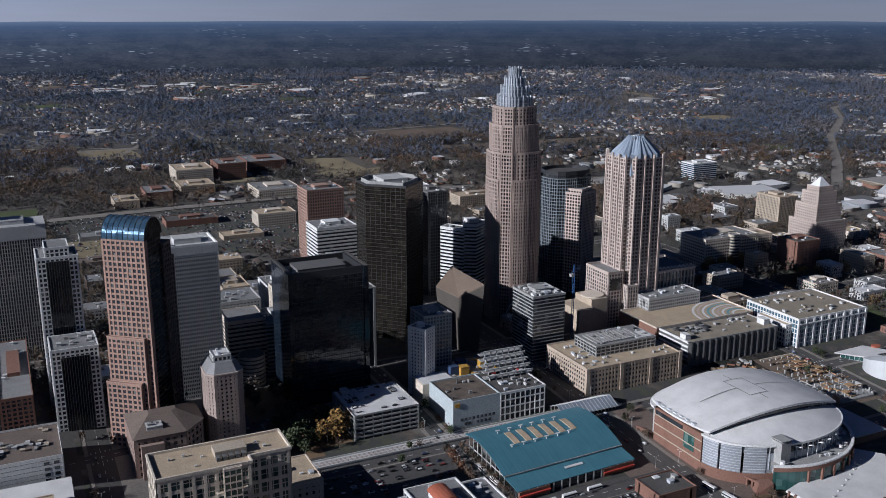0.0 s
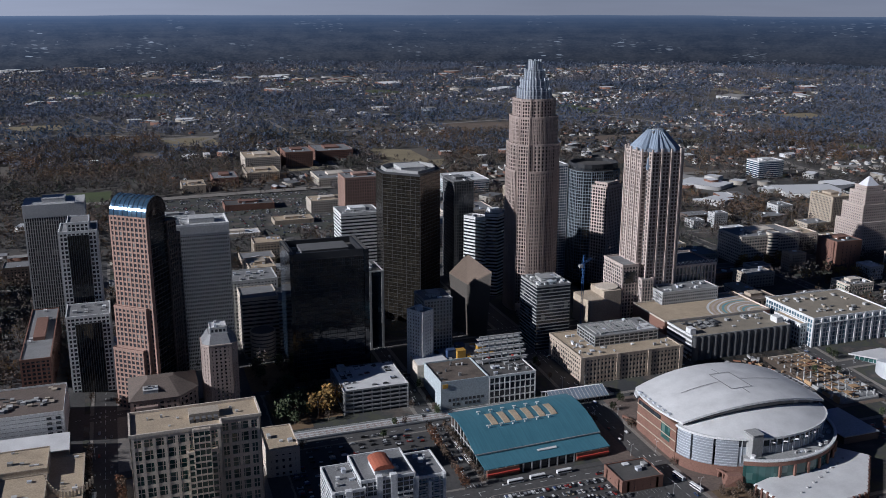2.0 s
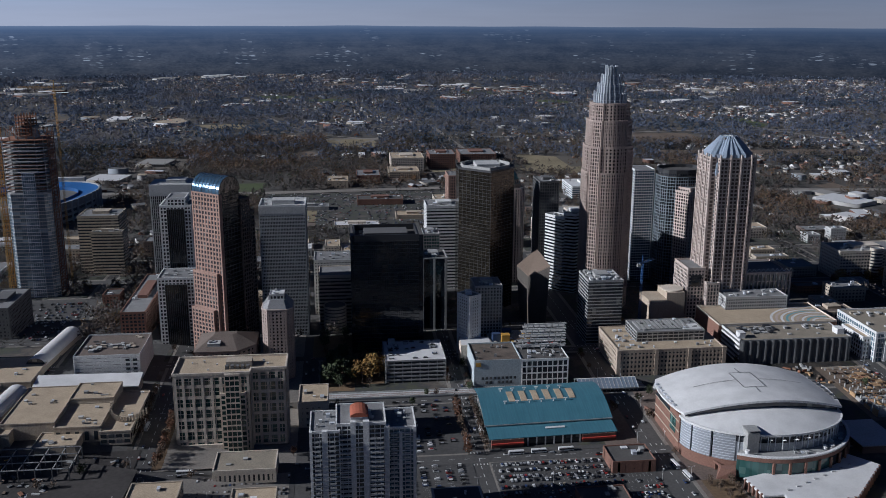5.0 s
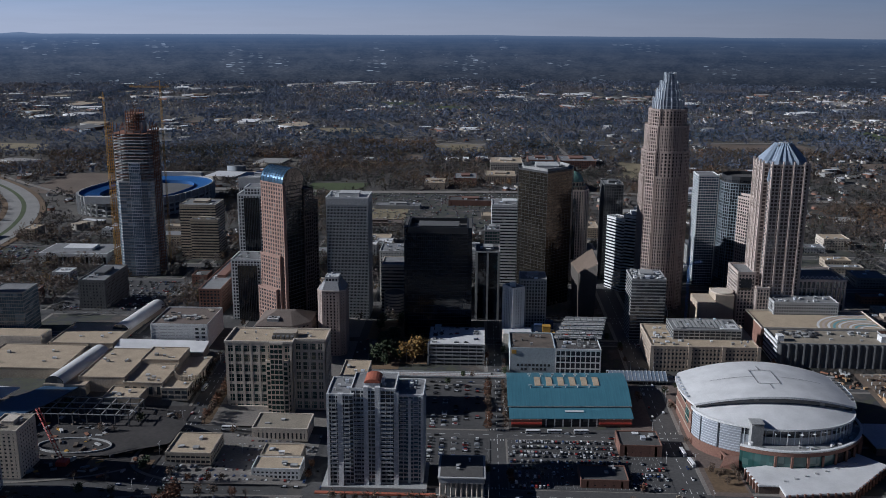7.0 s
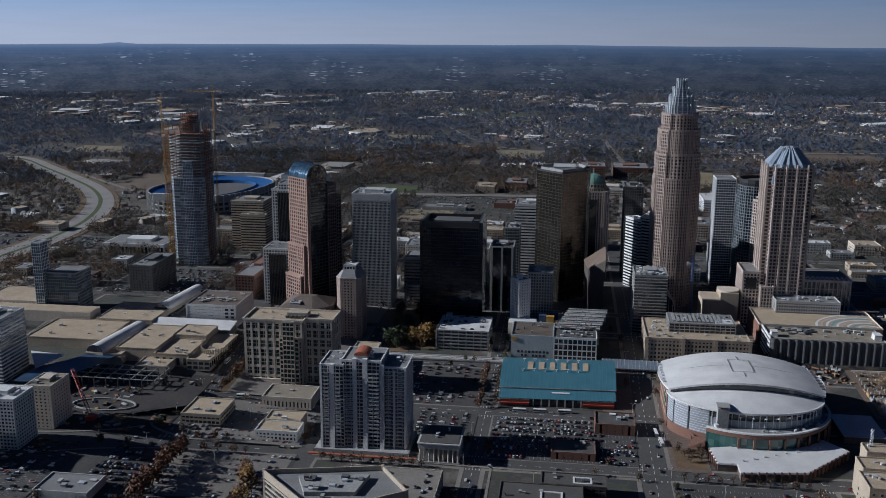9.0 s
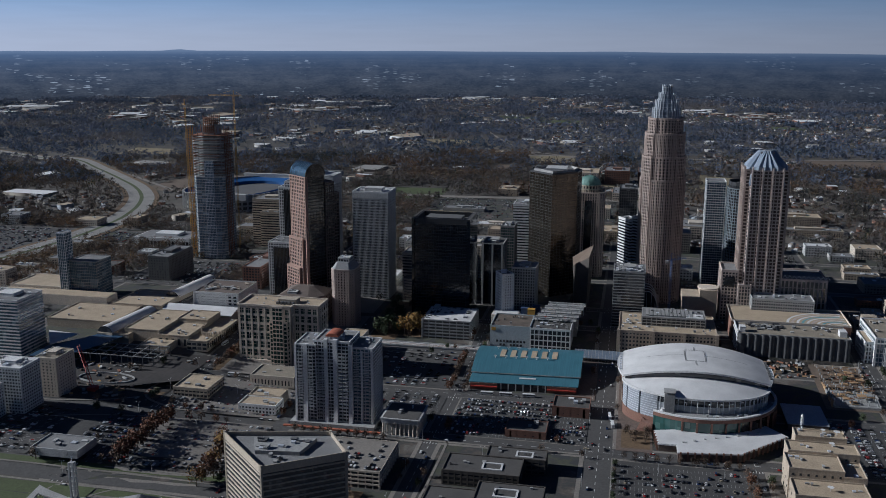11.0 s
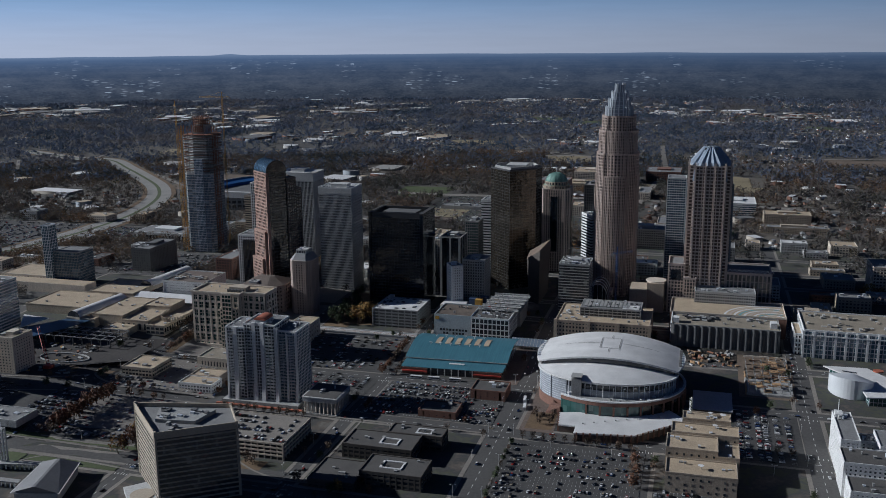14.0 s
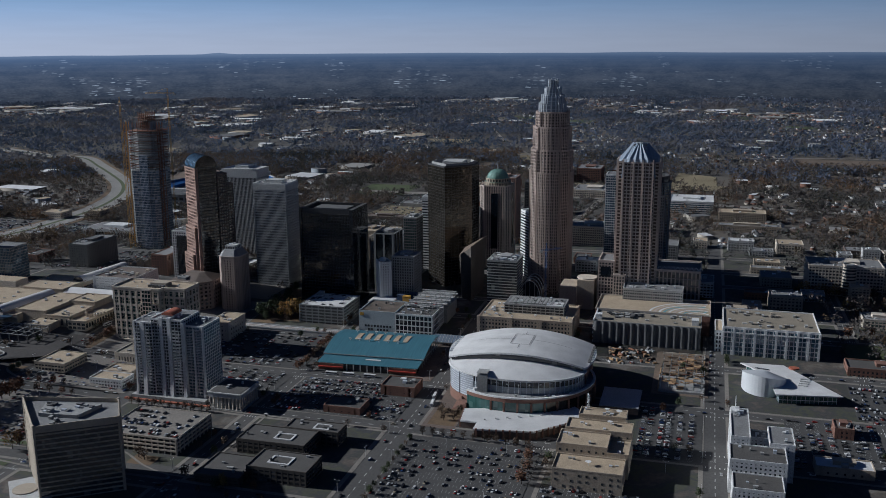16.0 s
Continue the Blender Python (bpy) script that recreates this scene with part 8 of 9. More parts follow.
def tree_proto(kind, label, tall, wide, leaves, seed):
    rnd = random.Random(seed)
    t = tagged(new("tree"), label, "tree", "town trees")
    LEVEL[t.name] = 0.0
    m = Mesh()
    prev = None
    for k in range(5):
        r = 0.38 * (1 - k / 6)
        ring = [(r * math.cos(a * math.pi / 3) + 0.1 * k * rnd.uniform(-1, 1), r * math.sin(a * math.pi / 3), tall * 0.16 * k) for a in range(6)]
        prev = (prev or []) + [ring]
    ring_loft(m, prev)
    ends = []
    for k in range(9):
        a = rnd.uniform(0, 6.28)
        z0 = tall * rnd.uniform(0.25, 0.55)
        e = (wide * 0.42 * math.cos(a), wide * 0.42 * math.sin(a), tall * rnd.uniform(0.6, 0.9))
        m.tube((0, 0, z0), e, 0.11, 4)
        ends.append(e)
    m.link("trunk", BARK, t)
    c = Mesh()
    for k in range(leaves):
        e = rnd.choice(ends)
        p = Vector((e[0] * rnd.uniform(0.3, 1.05), e[1] * rnd.uniform(0.3, 1.05), tall * rnd.uniform(0.35, 1.0)))
        p += Vector((rnd.gauss(0, 0.9), rnd.gauss(0, 0.9), rnd.gauss(0, 0.7)))
        u = Vector((rnd.gauss(0, 1), rnd.gauss(0, 1), rnd.gauss(0, 1))).normalized() * rnd.uniform(0.35, 0.8)
        v = u.orthogonal().normalized() * rnd.uniform(0.35, 0.8)
        c.face(p - u, p + v, p + u, p - v)
    tagged(c.link("crown", LEAF[kind], t), kind="stuff")
    return t


TREES = [tree_proto("rust", "rust red autumn tree with a thin crown", 9, 7, 240, 1), tree_proto("ochre", "yellow orange autumn tree with a broad crown", 12, 10, 320, 2), tree_proto("brown", "nearly bare brown tree with thin twigs", 9, 7, 130, 3), tree_proto("green", "dark evergreen tree with a dense crown", 10, 8, 320, 4)]
TREE_SPOTS = [(214, 645, 1, 1.9), (222, 650, 1, 1.8), (206, 641, 1, 1.5), (176, 640, 3, 1.6), (186, 652, 3, 1.7), (196, 668, 3, 1.6), (180, 672, 3, 1.5), (210, 676, 2, 1.6), (190, 686, 3, 1.6), (208, 652, 2, 1.3), (337, 254, 1, 1.0), (332, 250, 3, 0.9), (206, 767, 1, 1.0)]
rnd_tree = random.Random(5)
# rust red row through the car park, thicker clump beside the wedge block
for i in range(13):
    TREE_SPOTS.append((57 + rnd_tree.uniform(-2, 2), 290 + i * 7.6, 0 if i else 2, rnd_tree.uniform(1.35, 1.6)))
for i in range(12):
    TREE_SPOTS.append((140 - i * 1.3 + rnd_tree.uniform(-5, 5), 270 + i * 7.4, (1, 0, 2, 0)[i % 4], rnd_tree.uniform(1.2, 1.5)))
for i in range(6):
    TREE_SPOTS.append((300 + i * 10, 262 + rnd_tree.uniform(-4, 10), (2, 1, 0)[i % 3], 1.1))
    TREE_SPOTS.append((126 + i * 3.4, 802 + rnd_tree.uniform(-5, 7), 1 if i % 2 else 3, 1.4))
    TREE_SPOTS.append((550 + rnd_tree.uniform(-2, 2), 318 + i * 10, (0, 2)[i % 2], 1.0))
for x, y in ((74, 384), (84, 386), (-12, 286), (20, 286), (244, 284), (252, 280)):
    TREE_SPOTS.append((x, y, 2, 1.1))
for i in range(11):
    TREE_SPOTS += [(285 + rnd_tree.uniform(-1, 1), 504 + i * 8.6, rnd_tree.choice((0, 2, 0)), 0.9), (299.5, 506 + i * 8.6, 2, 0.8)]
    TREE_SPOTS += [(42 + rnd_tree.uniform(-1, 1), 508 + i * 8, rnd_tree.choice((2, 0)), 0.9), (18, 560 + i * 8, 2, 0.8)]
    TREE_SPOTS += [(453 + i * 9.0, 384.5, 2, 0.8), (452 + rnd_tree.uniform(0, 20), 410 + rnd_tree.uniform(0, 34), 2, 0.7)]
    TREE_SPOTS += [(446, 262 + i * 11, 3 if i % 3 else 2, 0.6), (172 + i * 4.5, 625 + rnd_tree.uniform(0, 60), rnd_tree.choice((2, 3, 3)), 1.1)]
    TREE_SPOTS += [(165 + rnd_tree.uniform(0, 58), 702 + rnd_tree.uniform(0, 56), rnd_tree.choice((3, 2, 3)), 1.2)]
    TREE_SPOTS += [(790 + i * 9, 890 + rnd_tree.uniform(-3, 3), 1 if i % 2 else 0, 1.3), (840 + i * 10, 790 + rnd_tree.uniform(0, 40), rnd_tree.choice((0, 1, 2)), 1.3)]
    TREE_SPOTS += [(830 + i * 12, 660 + rnd_tree.uniform(0, 70), rnd_tree.choice((0, 1, 2, 3)), 1.2), (172 + i * 8, 394 - 12, 2, 0.8)]
for x, w in XS[5:13]:
    for i in range(60):
        y = 262 + i * 8.4 + rnd_tree.uniform(-2, 2)
        e = rnd_tree.choice((-1, 1))
        if noise.noise((x * 0.1, y * 0.02, 3.3)) > 0.16 and min(abs(y - sy) for sy, sw in YS) > 11:
            TREE_SPOTS.append((x + e * (w / 2 + 2.2), y, rnd_tree.choice((0, 2, 2, 3)), 0.75))
for y, w in YS[3:8]:
    for i in range(66):
        x = -90 + i * 12.5 + rnd_tree.uniform(-2, 2)
        e = rnd_tree.choice((-1, 1))
        if noise.noise((x * 0.02, y * 0.1, 8.3)) > 0.2 and min(abs(x - sx) for sx, sw in XS) > 13:
            TREE_SPOTS.append((x, y + e * (w / 2 + 2.2), rnd_tree.choice((0, 2, 2, 3)), 0.75))
used = set()
for x, y, k, s in TREE_SPOTS:
    if not free(x, y, 0.5):
        continue
    m = spot(x, y, gz(x, y) + 0.4, rnd_tree.uniform(0, 360)) @ Matrix.Scale(s * rnd_tree.uniform(0.85, 1.15), 4)
    if k not in used:
        used.add(k)
        TREES[k].matrix_basis = m
    else:
        c = copy_thing(TREES[k], m)
        c.matrix_basis = m


# ---- suburbs and woods ----
def scatter(n, rmax, seed, power=0.5):
    rs = np.random.RandomState(seed)
    a = np.radians(rs.uniform(-62, 72, n))
    r = 250 + (rmax - 250) * rs.uniform(0, 1, n) ** power
    return HUB[0] + r * np.sin(a), HUB[1] + r * np.cos(a), r, rs


WAY = np.array([(x, y, w) for x, y, w in FOOTWAY])
RECTS = np.array(FOOT)
OPEN = np.array(LOTS + [(-112, 24, 404, 540), (560, 690, 505, 592), (60, 140, 1300, 1430), (-640, -480, 1560, 1820), (900, 1180, 2230, 2420), (960, 1500, 2000, 2090), (-75, 45, 1570, 1710), (-470, -220, 1290, 1620)] + CLEAR)


def clear(x, y, pad, town=True):
    """Which of the places lie off the streets, roofs and clearings."""
    ok = np.ones(len(x), bool)
    if town:
        ok &= ~((x > -640) & (x < 1160) & (y > -150) & (y < 1150))
    for a, b, c, d in np.concatenate([RECTS, OPEN]):
        ok &= ~((x > a - pad) & (x < b + pad) & (y > c - pad) & (y < d + pad))
    for px, py, w in WAY:
        ok &= (x - px) ** 2 + (y - py) ** 2 > (w / 2 + pad) ** 2
    return ok


def field(x, y, scale, seed):
    return np.array([noise.noise((a * scale, b * scale, seed)) for a, b in zip(x, y)])


def gz_many(x, y):
    return np.array([gz(a, b) for a, b in zip(x, y)])


def big_mesh(name, verts, quads, size, mat, label, category):
    me = bpy.data.meshes.new(name)
    me.vertices.add(len(verts))
    v = np.asarray(verts, np.float64)
    up = np.array([rise(x, y) if -430 < x < 170 and 230 < y < 940 else 0.0 for x, y in v[:, :2].tolist()])
    v = np.array(HINGE) + (v - np.array(HINGE)) * (1 - up / HINGE[2])[:, None]
    me.vertices.foreach_set("co", (v * SCALE).astype(np.float32).ravel())
    n = len(quads)
    me.loops.add(n * size)
    me.loops.foreach_set("vertex_index", np.asarray(quads, np.int32).ravel())
    me.polygons.add(n)
    me.polygons.foreach_set("loop_start", np.arange(n, dtype=np.int32) * size)
    me.update(calc_edges=True)
    me.materials.append(mat)
    return tagged(new(name, me), label, category, kind="stuff")


HOME = set()


def houses(n, rmax, seed, size, tall, name, wall, roofm, keep, label, category, flat=False, scale=0.004):
    x, y, r, rs = scatter(n, rmax, seed)
    ok = clear(x, y, size[1] * 0.6)
    ok &= field(x, y, scale, seed * 0.37) + rs.uniform(-0.12, 0.12, n) > keep
    x, y, r = x[ok], y[ok], r[ok]
    k = len(x)
    reach = size[1] * 0.5 + 3
    for px, py in zip(x, y):
        for i in range(int((px - reach) // 10), int((px + reach) // 10) + 1):
            for j in range(int((py - reach) // 10), int((py + reach) // 10) + 1):
                HOME.add(i * 100000 + j)
    a = np.radians(rs.choice([0, 90, 26, 116, -15, 75], k)) + rs.normal(0, 0.06, k)
    w, l, h = rs.uniform(size[0], size[1], k) * 0.5, rs.uniform(size[0], size[1], k) * 0.5 * rs.uniform(0.6, 1.0, k), rs.uniform(*tall, k)
    z = gz_many(x, y)
    e, s = np.stack([np.cos(a), np.sin(a), 0 * a], 1), np.stack([-np.sin(a), np.cos(a), 0 * a], 1)
    o = np.stack([x, y, z - 0.5], 1)
    up = np.array([0, 0, 1.0])
    cor = [o + e * (w * i)[:, None] + s * (l * j)[:, None] for i, j in ((-1, -1), (1, -1), (1, 1), (-1, 1))]
    top = [c + up * h[:, None] for c in cor]
    v = np.stack(cor + top, 1).reshape(-1, 3)
    q = (np.arange(k)[:, None, None] * 8 + np.array([(0, 1, 5, 4), (1, 2, 6, 5), (2, 3, 7, 6), (3, 0, 4, 7)])).reshape(-1, 4)
    big_mesh(name + "_walls", v, q, 4, wall, label + " walls", category)
    if flat:
        v = np.stack([t + up * 0.2 for t in top], 1).reshape(-1, 3)
        q = (np.arange(k)[:, None] * 4 + np.arange(4)).reshape(-1, 4)
    else:
        o2 = [o + e * (w * 1.08 * i)[:, None] + s * (l * 1.12 * j)[:, None] + up * (h - 0.2)[:, None] for i, j in ((-1, -1), (1, -1), (1, 1), (-1, 1))]
        rg = [o + e * (w * 1.02 * i)[:, None] + up * (h + l * 0.62)[:, None] for i in (-1, 1)]
        v = np.stack(o2 + rg, 1).reshape(-1, 3)
        q = (np.arange(k)[:, None, None] * 6 + np.array([(0, 1, 5, 4), (2, 3, 4, 5), (3, 0, 4, 4), (1, 2, 5, 5)])).reshape(-1, 4)
        big_mesh(name + "_gables", v, q.reshape(k, 4, 4)[:, 2:, :3].reshape(-1, 3), 3, wall, label + " gable ends", category)
        q = q.reshape(k, 4, 4)[:, :2].reshape(-1, 4)
    big_mesh(name + "_roofs", v, q, 4, roofm, label + " roofs", category)


H_WALL = island_mat("house_siding", [(0.0, (0.50, 0.49, 0.47)), (0.3, (0.36, 0.33, 0.28)), (0.55, (0.22, 0.12, 0.085)), (0.86, (0.68, 0.68, 0.68)), (0.93, (0.30, 0.33, 0.36))])
H_ROOF = island_mat("house_shingles", [(0.0, (0.085, 0.083, 0.08)), (0.4, (0.13, 0.125, 0.12)), (0.65, (0.11, 0.08, 0.065)), (0.88, (0.25, 0.25, 0.26)), (0.965, (0.55, 0.55, 0.55))])
W_ROOF = island_mat("flat_roofs", [(0.0, (0.60, 0.60, 0.60)), (0.35, (0.30, 0.29, 0.27)), (0.6, (0.76, 0.76, 0.76)), (0.8, (0.40, 0.33, 0.24)), (0.92, (0.14, 0.14, 0.14))])
houses(24000, 5200, 31, (8, 14), (3.5, 6.0), "suburban_houses", H_WALL, H_ROOF, 0.09, "small suburban house", "houses", False, 0.0026)
houses(2800, 5200, 33, (20, 55), (4, 9), "commercial_sheds", H_WALL, W_ROOF, 0.22, "pale commercial shed", "commercial buildings", True, 0.0018)
houses(420, 2300, 35, (16, 40), (6, 12), "fringe_blocks", H_WALL, W_ROOF, -0.1, "flat roofed block at the edge of town", "town fringe", True)
houses(700, 5250, 37, (40, 130), (6, 10), "warehouses", H_WALL, W_ROOF, 0.2, "long white roofed warehouse", "warehouses", True, 0.0012)


def woods(n, rmax, seed, tris, name, mat, low=0.0, high=9000.0, keep=-0.55, wide=(3.0, 6.0), bit=0.42, town=True, label="dense bare winter woodland around the town"):
    x, y, r, rs = scatter(n, rmax, seed)
    ok = clear(x, y, 3, town)
    if not town:
        ok &= (x > -640) & (x < 1160) & ((y > 760) | (x > 815) | (x < -240)) & (y < 1160)
        for sx, sw in XS:
            ok &= abs(x - sx) > sw / 2 + 2
        for sy, sw in YS:
            ok &= abs(y - sy) > sw / 2 + 2
    f = field(x, y, 0.0016, 2.0) + 0.5 * field(x, y, 0.006, 7.0)
    ok &= f + rs.uniform(-0.35, 0.35, n) > keep
    ok &= (r >= low) & (r < high)
    ok &= ~np.isin((x // 10).astype(int) * 100000 + (y // 10).astype(int), HOMES)
    x, y, r = x[ok], y[ok], r[ok]
    k = len(x)
    grow = 1 + r / 5200 * 0.6
    w = rs.uniform(*wide, k) * grow
    h = rs.uniform(9, 19, k) * (0.8 + 0.3 * grow)
    base = np.stack([x, y, gz_many(x, y)], 1)
    d = rs.normal(0, 1, (k, tris, 3))
    d /= np.linalg.norm(d, axis=2, keepdims=True)
    c = d * rs.uniform(0.3, 1.0, (k, tris, 1)) ** 0.5
    c = c * np.stack([w, w, h * 0.42], 1)[:, None] + (base + np.stack([0 * h, 0 * h, h * 0.55], 1))[:, None]
    u = rs.normal(0, 1, (k, tris, 3, 3)) * (w * bit)[:, None, None, None]
    verts = (c[:, :, None] + u).reshape(-1, 3)
    big_mesh(name, verts, np.arange(len(verts)).reshape(-1, 3), 3, mat, label, "woods")


def twig_mat(name, stops):
    """Bare twigs and leaves: thin, so that light also comes through them."""
    m = Nodes(name)
    g = m.add("ShaderNodeNewGeometry")
    col = m.ramp(g.outputs["Random Per Island"], stops)
    # stands of different kinds: cold grey, brown, dark green
    col = m.mix(0.75, col, m.ramp(m.noise(0.0045, 5, None, 0.6), [(0.38, (0.55, 0.66, 0.70)), (0.48, (0.95, 1.0, 1.08)), (0.56, (1.15, 1.05, 0.95)), (0.64, (1.45, 1.12, 0.85))]), "MULTIPLY")
    d, t, x = m.add("ShaderNodeBsdfDiffuse"), m.add("ShaderNodeBsdfTranslucent"), m.add("ShaderNodeMixShader")
    # a crown takes the light as one soft mass rather than twig by twig
    even, add, unit_n = m.add("ShaderNodeVectorMath", operation="SCALE"), m.add("ShaderNodeVectorMath", operation="ADD"), m.add("ShaderNodeVectorMath", operation="NORMALIZE")
    m.link(g.outputs["Normal"], even.inputs[0])
    even.inputs["Scale"].default_value = 0.45
    m.link(even.outputs[0], add.inputs[0])
    add.inputs[1].default_value = (0, 0, 0.75)
    m.link(add.outputs[0], unit_n.inputs[0])
    m.link(unit_n.outputs[0], d.inputs["Normal"])
    m.link(col, d.inputs[0])
    m.link(col, t.inputs[0])
    x.inputs[0].default_value = 0.2
    m.link(d.outputs[0], x.inputs[1])
    m.link(t.outputs[0], x.inputs[2])
    m.link(x.outputs[0], m.t.nodes["Material Output"].inputs[0])
    return m.mat


HOMES = np.array(sorted(HOME))
# twigs of the far woods, with distance haze mixed into their colour
HAZEWOOD = twig_mat("hazed_bare_twigs", [(0.0, (0.118, 0.138, 0.190)), (0.4, (0.126, 0.146, 0.198)), (0.7, (0.138, 0.153, 0.200)), (0.9, (0.116, 0.138, 0.172)), (1.0, (0.145, 0.154, 0.190))])
BROWNWOOD = twig_mat("brown_bare_twigs", [(0.0, (0.095, 0.086, 0.084)), (0.4, (0.125, 0.108, 0.100)), (0.65, (0.155, 0.130, 0.114)), (0.8, (0.080, 0.088, 0.068)), (0.92, (0.16, 0.118, 0.086)), (1.0, (0.150, 0.134, 0.120))])
EVER = twig_mat("pine_needles", [(0.0, (0.04, 0.055, 0.04)), (1.0, (0.065, 0.08, 0.05))])
AUTUMN = twig_mat("late_autumn_leaves", [(0.0, (0.125, 0.083, 0.054)), (0.4, (0.105, 0.081, 0.056)), (1.0, (0.17, 0.125, 0.070))])
woods(56000, 2700, 21, 26, "winter_woods", BROWNWOOD, high=2600, bit=0.26, keep=-0.4, wide=(3.0, 5.8))
woods(120000, 5400, 24, 9, "grey_winter_woods", HAZEWOOD, low=2200, bit=0.36, keep=-0.5, wide=(3.8, 6.6), label="dense leafless woodland beyond the suburbs, coloured blue grey for distance haze")
woods(6000, 4500, 22, 18, "pine_woods", EVER, bit=0.26, wide=(2.4, 4.2), label="dark evergreen pines among the woods")
woods(8000, 2600, 23, 24, "autumn_woods", AUTUMN, bit=0.24, wide=(2.4, 4.4), label="late autumn trees in rust and ochre")
woods(46000, 1700, 26, 26, "town_woods", BROWNWOOD, bit=0.22, town=False, keep=-0.1, label="bare trees between the town blocks")
woods(9000, 1700, 27, 30, "town_autumn_trees", AUTUMN, bit=0.22, town=False, keep=0.0, label="rust coloured trees between the town blocks")


# ---- building sites ----
def pit():
    """A hall going up beside the convention center: pit, steel frames, white and blue roofs."""
    t = thing("building_site", -60, 470, 0, "open building site with steel frames and a pit", "building site")
    m = Mesh()
    m.ring(oval(-52, 461, 30, 14, 40), 0.4, 1.9, 1.3)
    m.link("ring_beam", GREY, t)
    # a flat sheet; dark colour takes the place of the pit's shade
    m = Mesh()
    m.prism([(-112, 452), (-80, 440), (-20, 446), (22, 470), (24, 512), (-30, 532), (-112, 536)], 0.4, 0.7)
    m.link("pit_floor", SHADED_EARTH, t)
    m = Mesh()
    m.prism([(-150, 478), (-118, 478), (-98, 520), (-88, 556), (-112, 572), (-128, 540), (-150, 512)], 11.2, 12)
    m.link("blue_roof", STEELBLUE, t)
    m = Mesh()
    m.prism([(-144, 505), (-136, 545), (-176, 551)], 14, 14.8)
    m.link("white_roof", R_WHITE, t)
    for i in range(9):
        for j in range(4):
            x, y = -118 + i * 12, 500 + j * 12
            c = Mesh()
            c.slab(x - 0.4, x + 0.4, y - 0.4, y + 0.4, 0.4, 11)
            c.link("column", DARKG, t)
    for j in range(4):
        c = Mesh()
        c.slab(-118, -22, 499.7 + j * 12, 500.3 + j * 12, 10.3, 11)
        c.link("beam", GREY, t)
    for i in range(9):
        c = Mesh()
        c.slab(-118.3 + i * 12, -117.7 + i * 12, 500, 536, 9.6, 10.3)
        c.link("beam", GREY, t)
    rnd = random.Random(8)
    for k in range(170):
        x, y = rnd.uniform(-108, 18), rnd.uniform(408, 534)
        if not free(x, y, 1) or (x < -95 and y > 480):
            continue
        c = Mesh()
        w, l, h = rnd.uniform(1, 7), rnd.uniform(1, 3), rnd.uniform(0.4, 2.2)
        a = rnd.uniform(0, 3)
        c.box((x, y, 0.5), (w * math.cos(a), w * math.sin(a), 0), (-l * math.sin(a), l * math.cos(a), 0), (0, 0, h))
        ob = c.link("pallet", rnd.choice([RUST, GREY, EARTH, EARTH, DARKG, GREYW, DARKG, YELLOW]))
        tagged(ob, "loaded pallet of building material on bare ground", "building material", "pallets on the site")
    u = thing("crawler_crane", -48, 430, 0.5, "red crawler crane with a lattice boom", "crane")
    m = Mesh()
    m.slab(-52, -44, 426, 434, 0.5, 4)
    m.link("cab", REDP, u)
    m = Mesh()
    lattice(m, (-48, 430, 3), (-76, 454, 36), 1.2)
    m.link("boom", REDP, u)


STEELBLUE = weathered("blue_metal_roof", (0.06, 0.11, 0.19), rough=0.4, metal=0.3, streaks=False)
LUMBER = weathered("new_lumber", (0.42, 0.275, 0.145), streaks=False)


